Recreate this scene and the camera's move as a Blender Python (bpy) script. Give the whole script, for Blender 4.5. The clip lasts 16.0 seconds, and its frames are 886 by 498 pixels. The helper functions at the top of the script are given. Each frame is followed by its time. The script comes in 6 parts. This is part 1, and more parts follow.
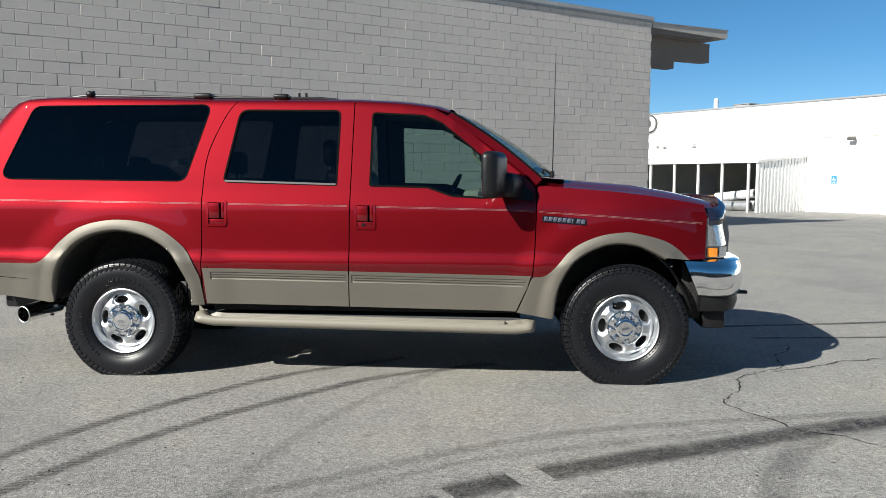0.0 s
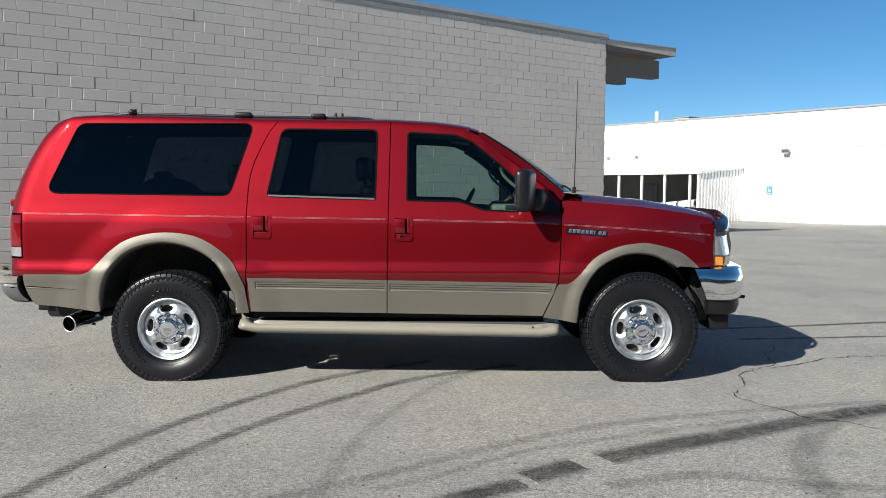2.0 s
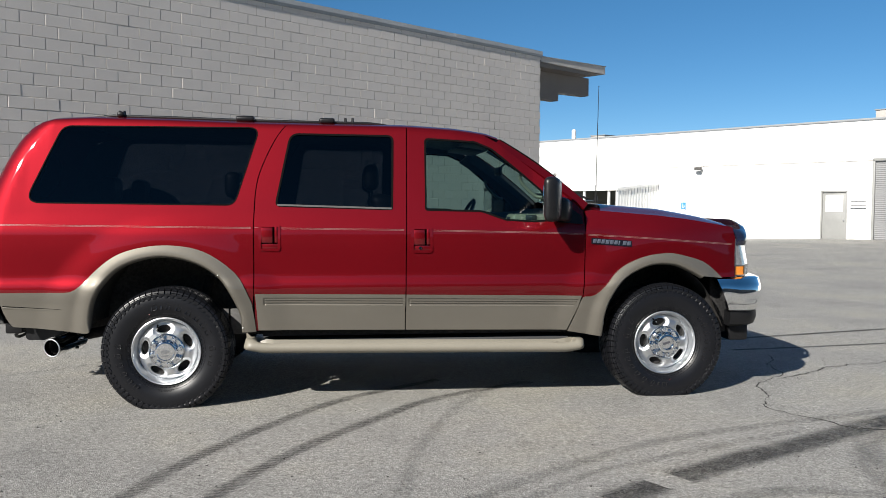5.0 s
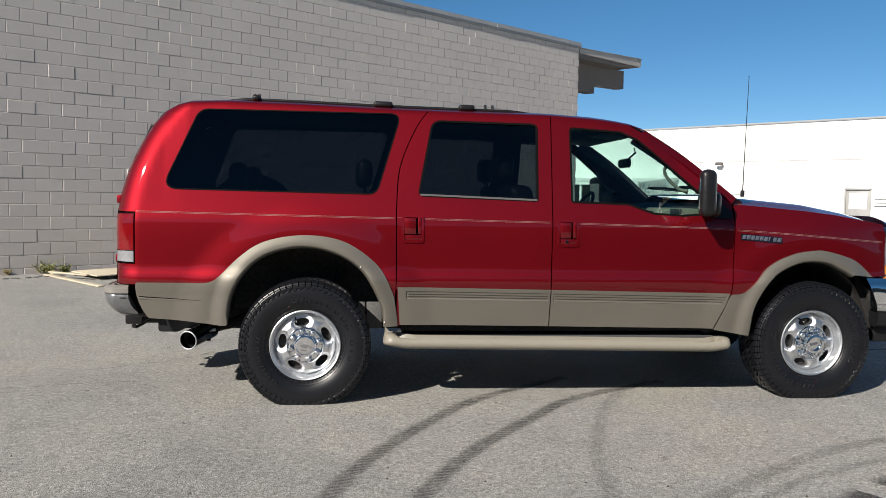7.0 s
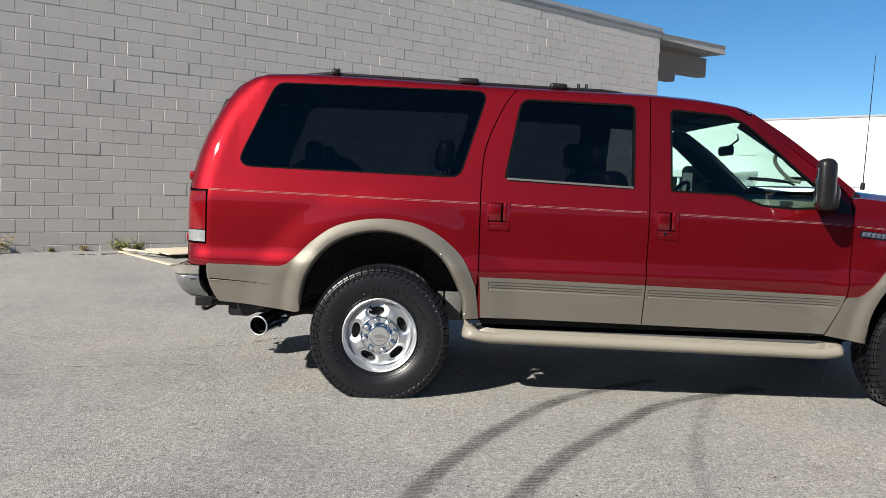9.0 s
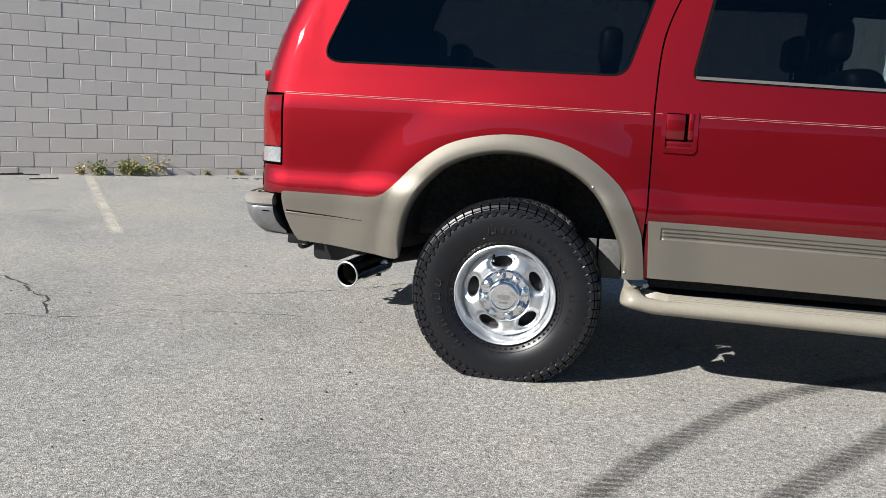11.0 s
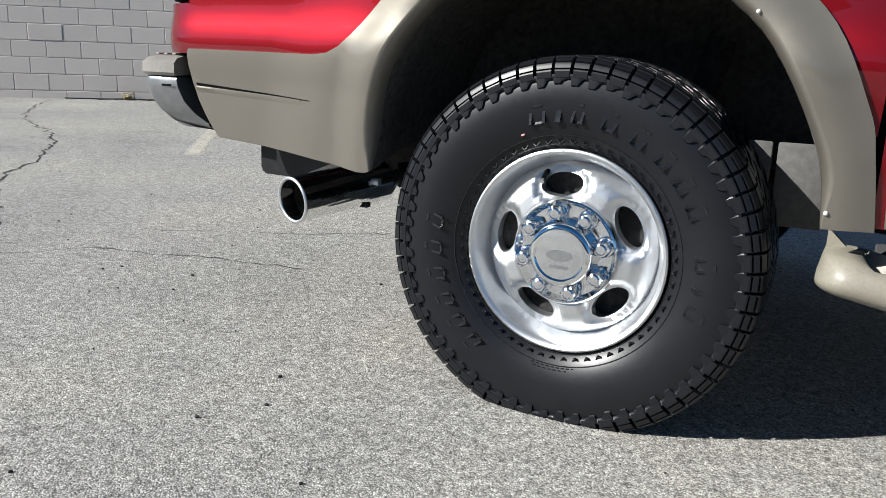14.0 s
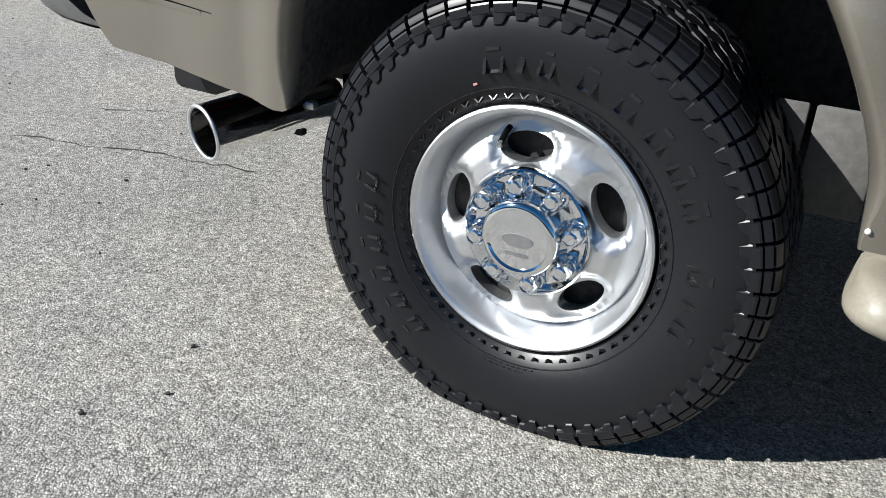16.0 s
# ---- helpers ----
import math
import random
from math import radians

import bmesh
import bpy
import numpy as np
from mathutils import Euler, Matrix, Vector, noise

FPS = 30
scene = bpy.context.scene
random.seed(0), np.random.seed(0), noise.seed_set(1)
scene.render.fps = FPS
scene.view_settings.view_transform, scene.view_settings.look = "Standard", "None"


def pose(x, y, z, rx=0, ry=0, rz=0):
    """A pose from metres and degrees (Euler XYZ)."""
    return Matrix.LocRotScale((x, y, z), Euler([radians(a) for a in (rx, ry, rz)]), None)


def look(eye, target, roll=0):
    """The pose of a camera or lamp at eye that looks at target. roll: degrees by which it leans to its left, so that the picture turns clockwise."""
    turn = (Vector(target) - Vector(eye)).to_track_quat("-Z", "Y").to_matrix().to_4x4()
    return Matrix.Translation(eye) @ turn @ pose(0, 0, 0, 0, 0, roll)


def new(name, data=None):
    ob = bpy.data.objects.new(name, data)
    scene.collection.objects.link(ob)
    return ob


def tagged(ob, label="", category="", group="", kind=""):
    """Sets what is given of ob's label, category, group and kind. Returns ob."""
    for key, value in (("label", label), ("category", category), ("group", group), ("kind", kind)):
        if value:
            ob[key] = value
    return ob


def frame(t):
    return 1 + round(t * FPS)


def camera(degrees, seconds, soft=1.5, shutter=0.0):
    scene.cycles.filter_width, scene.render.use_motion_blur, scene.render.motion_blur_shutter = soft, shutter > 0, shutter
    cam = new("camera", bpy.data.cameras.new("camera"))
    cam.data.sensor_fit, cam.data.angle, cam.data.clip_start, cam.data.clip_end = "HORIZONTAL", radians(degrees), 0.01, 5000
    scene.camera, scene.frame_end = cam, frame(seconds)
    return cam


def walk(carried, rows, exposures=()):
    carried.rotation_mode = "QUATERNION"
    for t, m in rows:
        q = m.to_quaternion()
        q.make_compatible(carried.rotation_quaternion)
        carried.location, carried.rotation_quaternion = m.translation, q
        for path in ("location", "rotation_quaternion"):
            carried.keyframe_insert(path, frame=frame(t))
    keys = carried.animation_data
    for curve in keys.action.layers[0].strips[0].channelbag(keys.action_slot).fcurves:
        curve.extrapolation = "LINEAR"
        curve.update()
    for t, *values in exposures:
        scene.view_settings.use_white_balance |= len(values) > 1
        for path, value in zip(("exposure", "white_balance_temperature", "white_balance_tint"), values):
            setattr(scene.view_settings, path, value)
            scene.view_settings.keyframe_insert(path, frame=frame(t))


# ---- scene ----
cam = camera(57.0, 16.0, soft=0.5)
PATH = [
    (0, (2.664, -6.451, 1.387), (2.511, -4.465, 1.212), 0.1),
    (0.5, (2.421, -6.434, 1.398), (2.298, -4.445, 1.229), 0.5),
    (1, (2.125, -6.561, 1.398), (2.064, -4.569, 1.229), 0.3),
    (1.5, (2.015, -6.725, 1.404), (2.008, -4.732, 1.242), 0.1),
    (2, (2.012, -6.905, 1.428), (2.01, -4.911, 1.276), 0.2),
    (2.5, (1.97, -6.978, 1.47), (1.985, -4.982, 1.346), 0.0),
    (3, (1.859, -7.032, 1.459), (1.885, -5.035, 1.361), -0.1),
    (3.5, (1.729, -7.041, 1.428), (1.742, -5.043, 1.337), 0.1),
    (4, (1.571, -6.9, 1.379), (1.642, -4.903, 1.293), 0.1),
    (4.2, (1.512, -6.818, 1.375), (1.609, -4.823, 1.283), -0.0),
    (6.3, (0.646, -6.321, 1.333), (1.006, -4.357, 1.217), 0.9),
    (6.5, (0.546, -6.288, 1.328), (0.873, -4.319, 1.209), 0.9),
    (7, (0.282, -6.246, 1.353), (0.507, -4.263, 1.224), 1.0),
    (7.5, (0.147, -6.223, 1.354), (0.336, -4.237, 1.219), 1.6),
    (8, (0.093, -6.189, 1.347), (0.283, -4.203, 1.204), 2.0),
    (8.5, (0.095, -6.116, 1.337), (0.262, -4.128, 1.192), 2.1),
    (9, (0.193, -5.888, 1.323), (0.261, -3.895, 1.16), 2.4),
    (9.5, (0.308, -5.578, 1.298), (0.206, -3.592, 1.084), 2.8),
    (9.7, (0.326, -5.448, 1.274), (0.192, -3.467, 1.039), 3.0),
    (11.8, (0.393, -3.934, 1.175), (-0.082, -2.04, 0.746), 1.8),
    (12, (0.401, -3.794, 1.159), (-0.095, -1.911, 0.704), 1.6),
    (12.5, (0.456, -3.434, 1.085), (-0.192, -1.612, 0.578), 1.2),
    (13, (0.472, -3.111, 1.038), (-0.28, -1.328, 0.533), 1.3),
    (13.5, (0.468, -2.842, 0.898), (-0.315, -1.071, 0.398), 1.5),
    (14, (0.526, -2.664, 0.813), (-0.329, -0.922, 0.33), 2.0),
    (14.5, (0.574, -2.599, 0.794), (-0.325, -0.875, 0.327), 2.2),
    (15, (0.612, -2.553, 0.808), (-0.307, -0.839, 0.339), 2.3),
    (15.5, (0.579, -2.425, 0.905), (-0.322, -0.754, 0.276), 2.4),
    (16, (0.456, -2.182, 0.988), (-0.361, -0.594, 0.086), 3.0),
]
EXPOSURES = [(0.0, 0.73, 6400, 7), (4.0, 0.71, 6400, 9), (6.5, 0.57, 6600, 10), (7.5, 0.73, 6650, 11), (8.0, 0.83, 6600, 10), (9.0, 0.87, 6550, 10), (9.7, 1.02, 6450, 10), (12.0, 0.92, 6300, 9), (13.5, 0.89, 6200, 8), (14.5, 0.98, 6150, 8), (16.0, 0.97, 6150, 8)]
walk(cam, [(t, look(eye, target, roll)) for t, eye, target, roll in PATH], EXPOSURES)

# ---- light ----
SUN_TURN, SUN_HEIGHT = 45.0, 32.5          # heading of the sunlight in plan from +x, and the sun's elevation
world = bpy.data.worlds.new("sky")
scene.world = world
world.use_nodes = True
wn = world.node_tree
sky = wn.nodes.new("ShaderNodeTexSky")
sky.sky_type = "NISHITA"
sky.sun_disc = False
sky.sun_elevation = radians(SUN_HEIGHT)
sky.sun_rotation = radians(270.0 - SUN_TURN - 0.0) - math.pi
sky.air_density, sky.dust_density, sky.ozone_density, sky.altitude = 0.50, 0.0, 1.4, 300
deep = wn.nodes.new("ShaderNodeHueSaturation")
deep.inputs["Hue"].default_value, deep.inputs["Saturation"].default_value = 0.490, 1.25
wn.links.new(sky.outputs[0], deep.inputs["Color"])
wn.links.new(deep.outputs[0], wn.nodes["Background"].inputs[0])
wn.nodes["Background"].inputs[1].default_value = 0.060
sun_data = bpy.data.lights.new("sun", "SUN")
sun_data.energy, sun_data.angle, sun_data.color = 5.0, radians(0.53), (1.0, 0.955, 0.885)
sun = new("sun", sun_data)
sun_way = Vector((math.cos(radians(SUN_TURN)) * math.cos(radians(SUN_HEIGHT)), math.sin(radians(SUN_TURN)) * math.cos(radians(SUN_HEIGHT)), -math.sin(radians(SUN_HEIGHT))))
sun.matrix_world = look((0, 0, 20), Vector((0, 0, 20)) + sun_way)


# ---- materials ----
def shader(name):
    m = bpy.data.materials.new(name)
    m.use_nodes = True
    nt = m.node_tree
    return m, nt, nt.nodes["Principled BSDF"], nt.nodes["Material Output"]


def node(nt, kind, **values):
    n = nt.nodes.new("ShaderNode" + kind)
    for key, value in values.items():
        n.inputs[key.replace("_", " ")].default_value = value
    return n


def ramp(nt, source, stops):
    r = nt.nodes.new("ShaderNodeValToRGB")
    el = r.color_ramp.elements
    while len(el) < len(stops):
        el.new(0.5)
    for e, (p, c) in zip(el, stops):
        e.position = p
        e.color = (*c, 1) if len(c) == 3 else c
    nt.links.new(source, r.inputs[0])
    return r.outputs[0]


def blend(nt, kind, fac, a, b):
    m = nt.nodes.new("ShaderNodeMix")
    m.data_type, m.blend_type = "RGBA", kind
    for i, v in ((0, fac), (6, a), (7, b)):
        if isinstance(v, (int, float)):
            m.inputs[i].default_value = v
        elif isinstance(v, tuple):
            m.inputs[i].default_value = (*v, 1)
        else:
            nt.links.new(v, m.inputs[i])
    return m.outputs[2]


def coords(nt, kind="Object"):
    return nt.nodes.new("ShaderNodeTexCoord").outputs[kind]


def noise_tex(nt, vec, scale, detail=4.0, rough=0.6):
    n = node(nt, "TexNoise", Scale=scale, Detail=detail, Roughness=rough)
    nt.links.new(vec, n.inputs["Vector"])
    return n.outputs["Fac"]


def bump(nt, bsdf, height, strength=0.3, distance=0.01):
    b = node(nt, "Bump", Strength=strength, Distance=distance)
    nt.links.new(height, b.inputs["Height"])
    nt.links.new(b.outputs[0], bsdf.inputs["Normal"])
    return b


def surface(name, colour, rough=0.5, metal=0.0, grain=60.0, vary=0.12, relief=0.0, stain=1.5, coat=0.0, spec=0.5, piece=0.0, spread=0.08):
    """A worn, slightly uneven surface: base colour with fine grain and broad stains."""
    m, nt, b, _ = shader(name)
    v = coords(nt)
    lo = tuple(c * (1 - vary) for c in colour)
    hi = tuple(min(1, c * (1 + vary)) for c in colour)
    fine = ramp(nt, noise_tex(nt, v, grain, 3), [(0.3, lo), (0.7, hi)])
    broad = ramp(nt, noise_tex(nt, v, stain, 5), [(0.3, (1 - vary,) * 3), (0.7, (1 + vary * 0.3,) * 3)])
    col = blend(nt, "MULTIPLY", 1.0, fine, broad)
    if piece:
        info = nt.nodes.new("ShaderNodeObjectInfo")
        col = blend(nt, "MULTIPLY", 1.0, col, ramp(nt, info.outputs["Random"], [(0, (1 - piece,) * 3), (1, (1 + piece,) * 3)]))
    nt.links.new(col, b.inputs["Base Color"])
    rr = ramp(nt, noise_tex(nt, v, grain * 0.3, 3), [(0.3, (max(0, rough - spread),) * 3), (0.7, (min(1, rough + spread),) * 3)])
    nt.links.new(rr, b.inputs["Roughness"])
    b.inputs["Metallic"].default_value = metal
    b.inputs["Specular IOR Level"].default_value = spec
    b.inputs["Coat Weight"].default_value = coat
    b.inputs["Coat Roughness"].default_value = 0.03
    if relief:
        bump(nt, b, noise_tex(nt, v, grain, 5), relief, 0.003)
    return m


def glass(name, tint, gloss=0.06):
    """A thin pane: see-through in its tint, with a mirror sheen that grows towards grazing."""
    m, nt, b, out = shader(name)
    nt.nodes.remove(b)
    clear = node(nt, "BsdfTransparent", Color=(*tint, 1))
    shine = node(nt, "BsdfGlossy", Color=(1, 1, 1, 1), Roughness=0.02)
    fr = nt.nodes.new("ShaderNodeLayerWeight")
    sheen = ramp(nt, fr.outputs["Facing"], [(0.0, (0.045,) * 3), (0.55, (0.06,) * 3), (0.75, (0.14,) * 3), (0.9, (0.40,) * 3), (1.0, (1, 1, 1))])
    mix = nt.nodes.new("ShaderNodeMixShader")
    nt.links.new(sheen, mix.inputs[0])
    nt.links.new(clear.outputs[0], mix.inputs[1])
    nt.links.new(shine.outputs[0], mix.inputs[2])
    nt.links.new(mix.outputs[0], out.inputs[0])
    return m


def car_paint(name, colour, rough=0.38, metal=0.55):
    m, nt, b, _ = shader(name)
    v = coords(nt)
    flake = node(nt, "TexVoronoi", Scale=900.0)
    nt.links.new(v, flake.inputs["Vector"])
    sparkle = ramp(nt, flake.outputs["Color"], [(0.0, tuple(c * 0.93 for c in colour)), (1.0, tuple(min(1, c * 1.08) for c in colour))])
    dust = ramp(nt, noise_tex(nt, v, 1.3, 6), [(0.35, (0.93,) * 3), (0.7, (1.04,) * 3)])
    nt.links.new(blend(nt, "MULTIPLY", 1.0, sparkle, dust), b.inputs["Base Color"])
    b.inputs["Metallic"].default_value = metal
    b.inputs["Roughness"].default_value = rough
    b.inputs["Specular IOR Level"].default_value = 0.25
    b.inputs["Coat Weight"].default_value = 1.0
    b.inputs["Coat IOR"].default_value = 1.46
    b.inputs["Coat Roughness"].default_value = 0.025
    bump(nt, b, noise_tex(nt, v, 180.0, 2), 0.012, 0.002)
    return m


def asphalt():
    m, nt, b, _ = shader("asphalt")
    v = coords(nt)
    stones = node(nt, "TexVoronoi", Scale=215.0)
    nt.links.new(v, stones.inputs["Vector"])
    small = node(nt, "TexVoronoi", Scale=470.0)
    nt.links.new(v, small.inputs["Vector"])
    tone = ramp(nt, stones.outputs["Color"], [(0.0, (0.15, 0.146, 0.138)), (0.3, (0.335, 0.327, 0.308)), (0.75, (0.425, 0.415, 0.391)), (1.0, (0.56, 0.547, 0.515))])
    pits = ramp(nt, stones.outputs["Distance"], [(0.42, (1, 1, 1)), (0.78, (0.42, 0.41, 0.40))])
    tone = blend(nt, "MULTIPLY", 0.88, tone, pits)
    speck = ramp(nt, small.outputs["Color"], [(0.08, (0.22,) * 3), (0.15, (1, 1, 1))])
    tone = blend(nt, "MULTIPLY", 0.6, tone, speck)
    broad = ramp(nt, noise_tex(nt, v, 0.55, 7, 0.65), [(0.32, (0.78, 0.785, 0.80)), (0.5, (1, 1, 1)), (0.68, (1.13, 1.105, 1.03))])
    tone = blend(nt, "MULTIPLY", 1.0, tone, broad)
    mid = ramp(nt, noise_tex(nt, v, 6.0, 5, 0.7), [(0.3, (0.9,) * 3), (0.7, (1.06,) * 3)])
    tone = blend(nt, "MULTIPLY", 1.0, tone, mid)
    for sc, lo, hi in ((24.0, 0.80, 1.14), (38.0, 0.70, 1.22), (62.0, 0.64, 1.26), (95.0, 0.56, 1.32)):
        tone = blend(nt, "MULTIPLY", 1.0, tone, ramp(nt, noise_tex(nt, v, sc, 3, 0.75), [(0.30, (lo,) * 3), (0.5, (1, 1, 1)), (0.70, (hi,) * 3)]))
    blot = ramp(nt, noise_tex(nt, v, 1.7, 2, 0.4), [(0.70, (1, 1, 1)), (0.76, (0.72, 0.71, 0.70))])
    tone = blend(nt, "MULTIPLY", 0.6, tone, blot)
    nt.links.new(tone, b.inputs["Base Color"])
    b.inputs["Roughness"].default_value = 0.86
    b.inputs["Specular IOR Level"].default_value = 0.3
    h = blend(nt, "ADD", 0.5, ramp(nt, stones.outputs["Distance"], [(0.1, (1, 1, 1)), (0.8, (0, 0, 0))]), ramp(nt, small.outputs["Distance"], [(0.1, (0.6,) * 3), (0.8, (0, 0, 0))]))
    bump(nt, b, h, 0.48, 0.004)
    return m


def mark_material(name, colour, cover, tread):
    """Rubber or damp left on the ground: patchy, thinning to nothing at its edges."""
    m, nt, b, out = shader(name)
    uv = nt.nodes.new("ShaderNodeUVMap").outputs[0]
    v = coords(nt)
    sep = nt.nodes.new("ShaderNodeSeparateXYZ")
    nt.links.new(uv, sep.inputs[0])
    edge = ramp(nt, sep.outputs[1], [(0.0, (0, 0, 0)), (0.28, (1, 1, 1)), (0.72, (1, 1, 1)), (1.0, (0, 0, 0))])
    patch = ramp(nt, noise_tex(nt, v, 3.5, 7, 0.75), [(0.33, (0.45,) * 3), (0.62, (1, 1, 1))])
    gr = ramp(nt, noise_tex(nt, v, 140, 3, 0.7), [(0.36, (0.35,) * 3), (0.58, (1, 1, 1))])
    fac = blend(nt, "MULTIPLY", 1.0, blend(nt, "MULTIPLY", 1.0, edge, patch), gr)
    if tread:
        # slanting print of the tread bars, about 5 cm apart
        slant = nt.nodes.new("ShaderNodeVectorMath")
        slant.operation = "DOT_PRODUCT"
        slant.inputs[1].default_value = (1.0, 0.10, 0.0)
        nt.links.new(uv, slant.inputs[0])
        comb = nt.nodes.new("ShaderNodeCombineXYZ")
        nt.links.new(slant.outputs["Value"], comb.inputs[0])
        wave = nt.nodes.new("ShaderNodeTexWave")
        wave.bands_direction = "X"
        wave.inputs["Scale"].default_value = 6.6
        wave.inputs["Distortion"].default_value = 0.6
        nt.links.new(comb.outputs[0], wave.inputs["Vector"])
        fac = blend(nt, "MULTIPLY", 0.6, fac, ramp(nt, wave.outputs["Fac"], [(0.25, (0.15,) * 3), (0.6, (1, 1, 1))]))
    fac = blend(nt, "MULTIPLY", 1.0, fac, (cover,) * 3)
    clear = nt.nodes.new("ShaderNodeBsdfTransparent")
    mix = nt.nodes.new("ShaderNodeMixShader")
    b.inputs["Base Color"].default_value = (*colour, 1)
    b.inputs["Roughness"].default_value = 0.8
    nt.links.new(fac, mix.inputs[0])
    nt.links.new(clear.outputs[0], mix.inputs[1])
    nt.links.new(b.outputs[0], mix.inputs[2])
    nt.links.new(mix.outputs[0], out.inputs[0])
    return m


ASPHALT = asphalt()
RUBBER_MARK = mark_material("rubber_mark", (0.035, 0.034, 0.033), 0.80, True)
FAINT_MARK = mark_material("faint_rubber_mark", (0.07, 0.07, 0.07), 0.34, False)
DARK_MARK = mark_material("dark_rubber_mark", (0.028, 0.027, 0.026), 0.95, False)
TRACE_MARK = mark_material("barely_seen_rubber_mark", (0.08, 0.08, 0.08), 0.24, False)
OLD_LINE = mark_material("worn_line_paint", (0.60, 0.56, 0.47), 0.8, False)
CRACK = surface("crack_fill", (0.03, 0.028, 0.025), 0.95, grain=90)
BLOCK = surface("painted_block", (0.56, 0.513, 0.475), 0.82, grain=220, vary=0.07, relief=0.35, stain=0.5, piece=0.035, spec=0.25)
GREY_TRIM = surface("grey_fascia_paint", (0.43, 0.40, 0.37), 0.7, grain=90, vary=0.08, relief=0.1)
# brown darkened so the colour holds the shade under the roof overhang
SHADED_SOFFIT = surface("brown_soffit_with_shade", (0.15, 0.132, 0.12), 0.75, grain=90, vary=0.1, relief=0.1)
FLASHING = surface("roof_flashing", (0.27, 0.28, 0.29), 0.6, metal=0.0, grain=40, vary=0.12)
WHITE_WALL = surface("white_wall_paint", (0.86, 0.855, 0.84), 0.75, grain=120, vary=0.025, relief=0.15, stain=0.35, spec=0.25)
WHITE_METAL = surface("white_sheet_metal", (0.80, 0.80, 0.79), 0.45, grain=70, vary=0.05)
ROLLER = surface("roller_shutter_paint", (0.24, 0.24, 0.245), 0.5, grain=50, vary=0.08)
DOOR_GREY = surface("grey_steel_door", (0.30, 0.30, 0.29), 0.5, grain=40, vary=0.1)
# shade painted as a dark colour, for places under cover
COVER_SHADE = surface("shade_under_cover", (0.10, 0.105, 0.10), 0.9, grain=20, vary=0.2)
ROOF_FELT = surface("roof_felt", (0.22, 0.21, 0.20), 0.9, grain=60, vary=0.2)
GALV = surface("galvanised_steel", (0.55, 0.56, 0.57), 0.4, metal=0.8, grain=30, vary=0.15)
SIGN_WHITE = surface("sign_white", (0.82, 0.82, 0.80), 0.45, grain=50, vary=0.03)
SIGN_RED = surface("sign_red_ink", (0.45, 0.05, 0.05), 0.5, vary=0.05)
INK_AND_SHADE = surface("sign_ink_and_doorway_shade", (0.06, 0.06, 0.07), 0.5, vary=0.05)
SIGN_BLUE = surface("sign_blue", (0.02, 0.22, 0.55), 0.4, vary=0.05)
LEAF = surface("weed_leaf", (0.16, 0.18, 0.045), 0.6, grain=80, vary=0.35, stain=8)
STRAW = surface("dry_straw", (0.36, 0.29, 0.13), 0.7, grain=80, vary=0.3, stain=8)
PLY = surface("weathered_board", (0.50, 0.44, 0.33), 0.8, grain=40, vary=0.18)
YELLOW = surface("yellow_wrapping", (0.60, 0.42, 0.08), 0.6, grain=30, vary=0.25)
PALE = surface("pale_sheeting", (0.62, 0.63, 0.64), 0.45, grain=20, vary=0.15)
RED = car_paint("red_metallic_paint", (0.168, 0.0018, 0.0062), 0.54, 0.80)
TAN = car_paint("tan_metallic_paint", (0.175, 0.160, 0.134), 0.55, 0.60)
BLACK = surface("satin_black_plastic", (0.009, 0.009, 0.010), 0.4, grain=150, vary=0.2, relief=0.1, spec=0.35)
MATT = surface("matt_underbody", (0.032, 0.031, 0.031), 0.95, grain=60, vary=0.4, relief=0.2, spec=0.08)
LINER = surface("dusty_arch_liner", (0.085, 0.080, 0.076), 0.95, grain=60, vary=0.4, relief=0.2, spec=0.08)
# black of the rubber seals; also paints shade in grooves and gaps
SEAL_AND_SHADE = surface("black_seal_and_gap_shade", (0.004, 0.004, 0.004), 0.75, grain=100, vary=0.2, spec=0.06)
RUBBER = surface("tyre_rubber", (0.0066, 0.0070, 0.0092), 0.37, grain=260, vary=0.15, relief=0.02, stain=9, spec=0.36, spread=0.02)
LETTER = surface("raised_tyre_rubber", (0.011, 0.011, 0.013), 0.26, grain=200, vary=0.2, spec=0.5)
ALLOY = surface("polished_alloy", (0.70, 0.715, 0.735), 0.40, metal=1.0, grain=35, vary=0.04, spread=0.02)
INNER_BLACK = surface("sooty_pipe_inside", (0.012, 0.011, 0.010), 0.8, grain=60, vary=0.3, spec=0.2)
FIXTURE = surface("dark_bronze_fixture", (0.09, 0.085, 0.08), 0.5, grain=60, vary=0.1)
CHROME = surface("chrome", (0.84, 0.85, 0.86), 0.07, metal=1.0, grain=20, vary=0.03, spread=0.02)
DULL_CHROME = surface("greyed_bumper_chrome", (0.34, 0.345, 0.355), 0.36, metal=0.85, grain=40, vary=0.1)
PAD = surface("tan_bumper_pad", (0.19, 0.178, 0.16), 0.6, grain=120, vary=0.1, relief=0.15)
BOARD_TAN = surface("tan_running_board", (0.225, 0.206, 0.166), 0.5, grain=160, vary=0.08, relief=0.08)
STEP_GREY = surface("dark_grey_step_tread", (0.06, 0.06, 0.062), 0.7, grain=160, vary=0.15, relief=0.2)
STRIPE = surface("cream_pinstripe", (0.30, 0.15, 0.135), 0.4, vary=0.03)
LAMP_RED = surface("red_lamp_lens", (0.17, 0.003, 0.005), 0.12, grain=120, vary=0.2, coat=0.5, stain=14)
LAMP_CLEAR = surface("clear_lamp_lens", (0.55, 0.56, 0.58), 0.18, metal=0.7, grain=90, vary=0.2, coat=1.0)
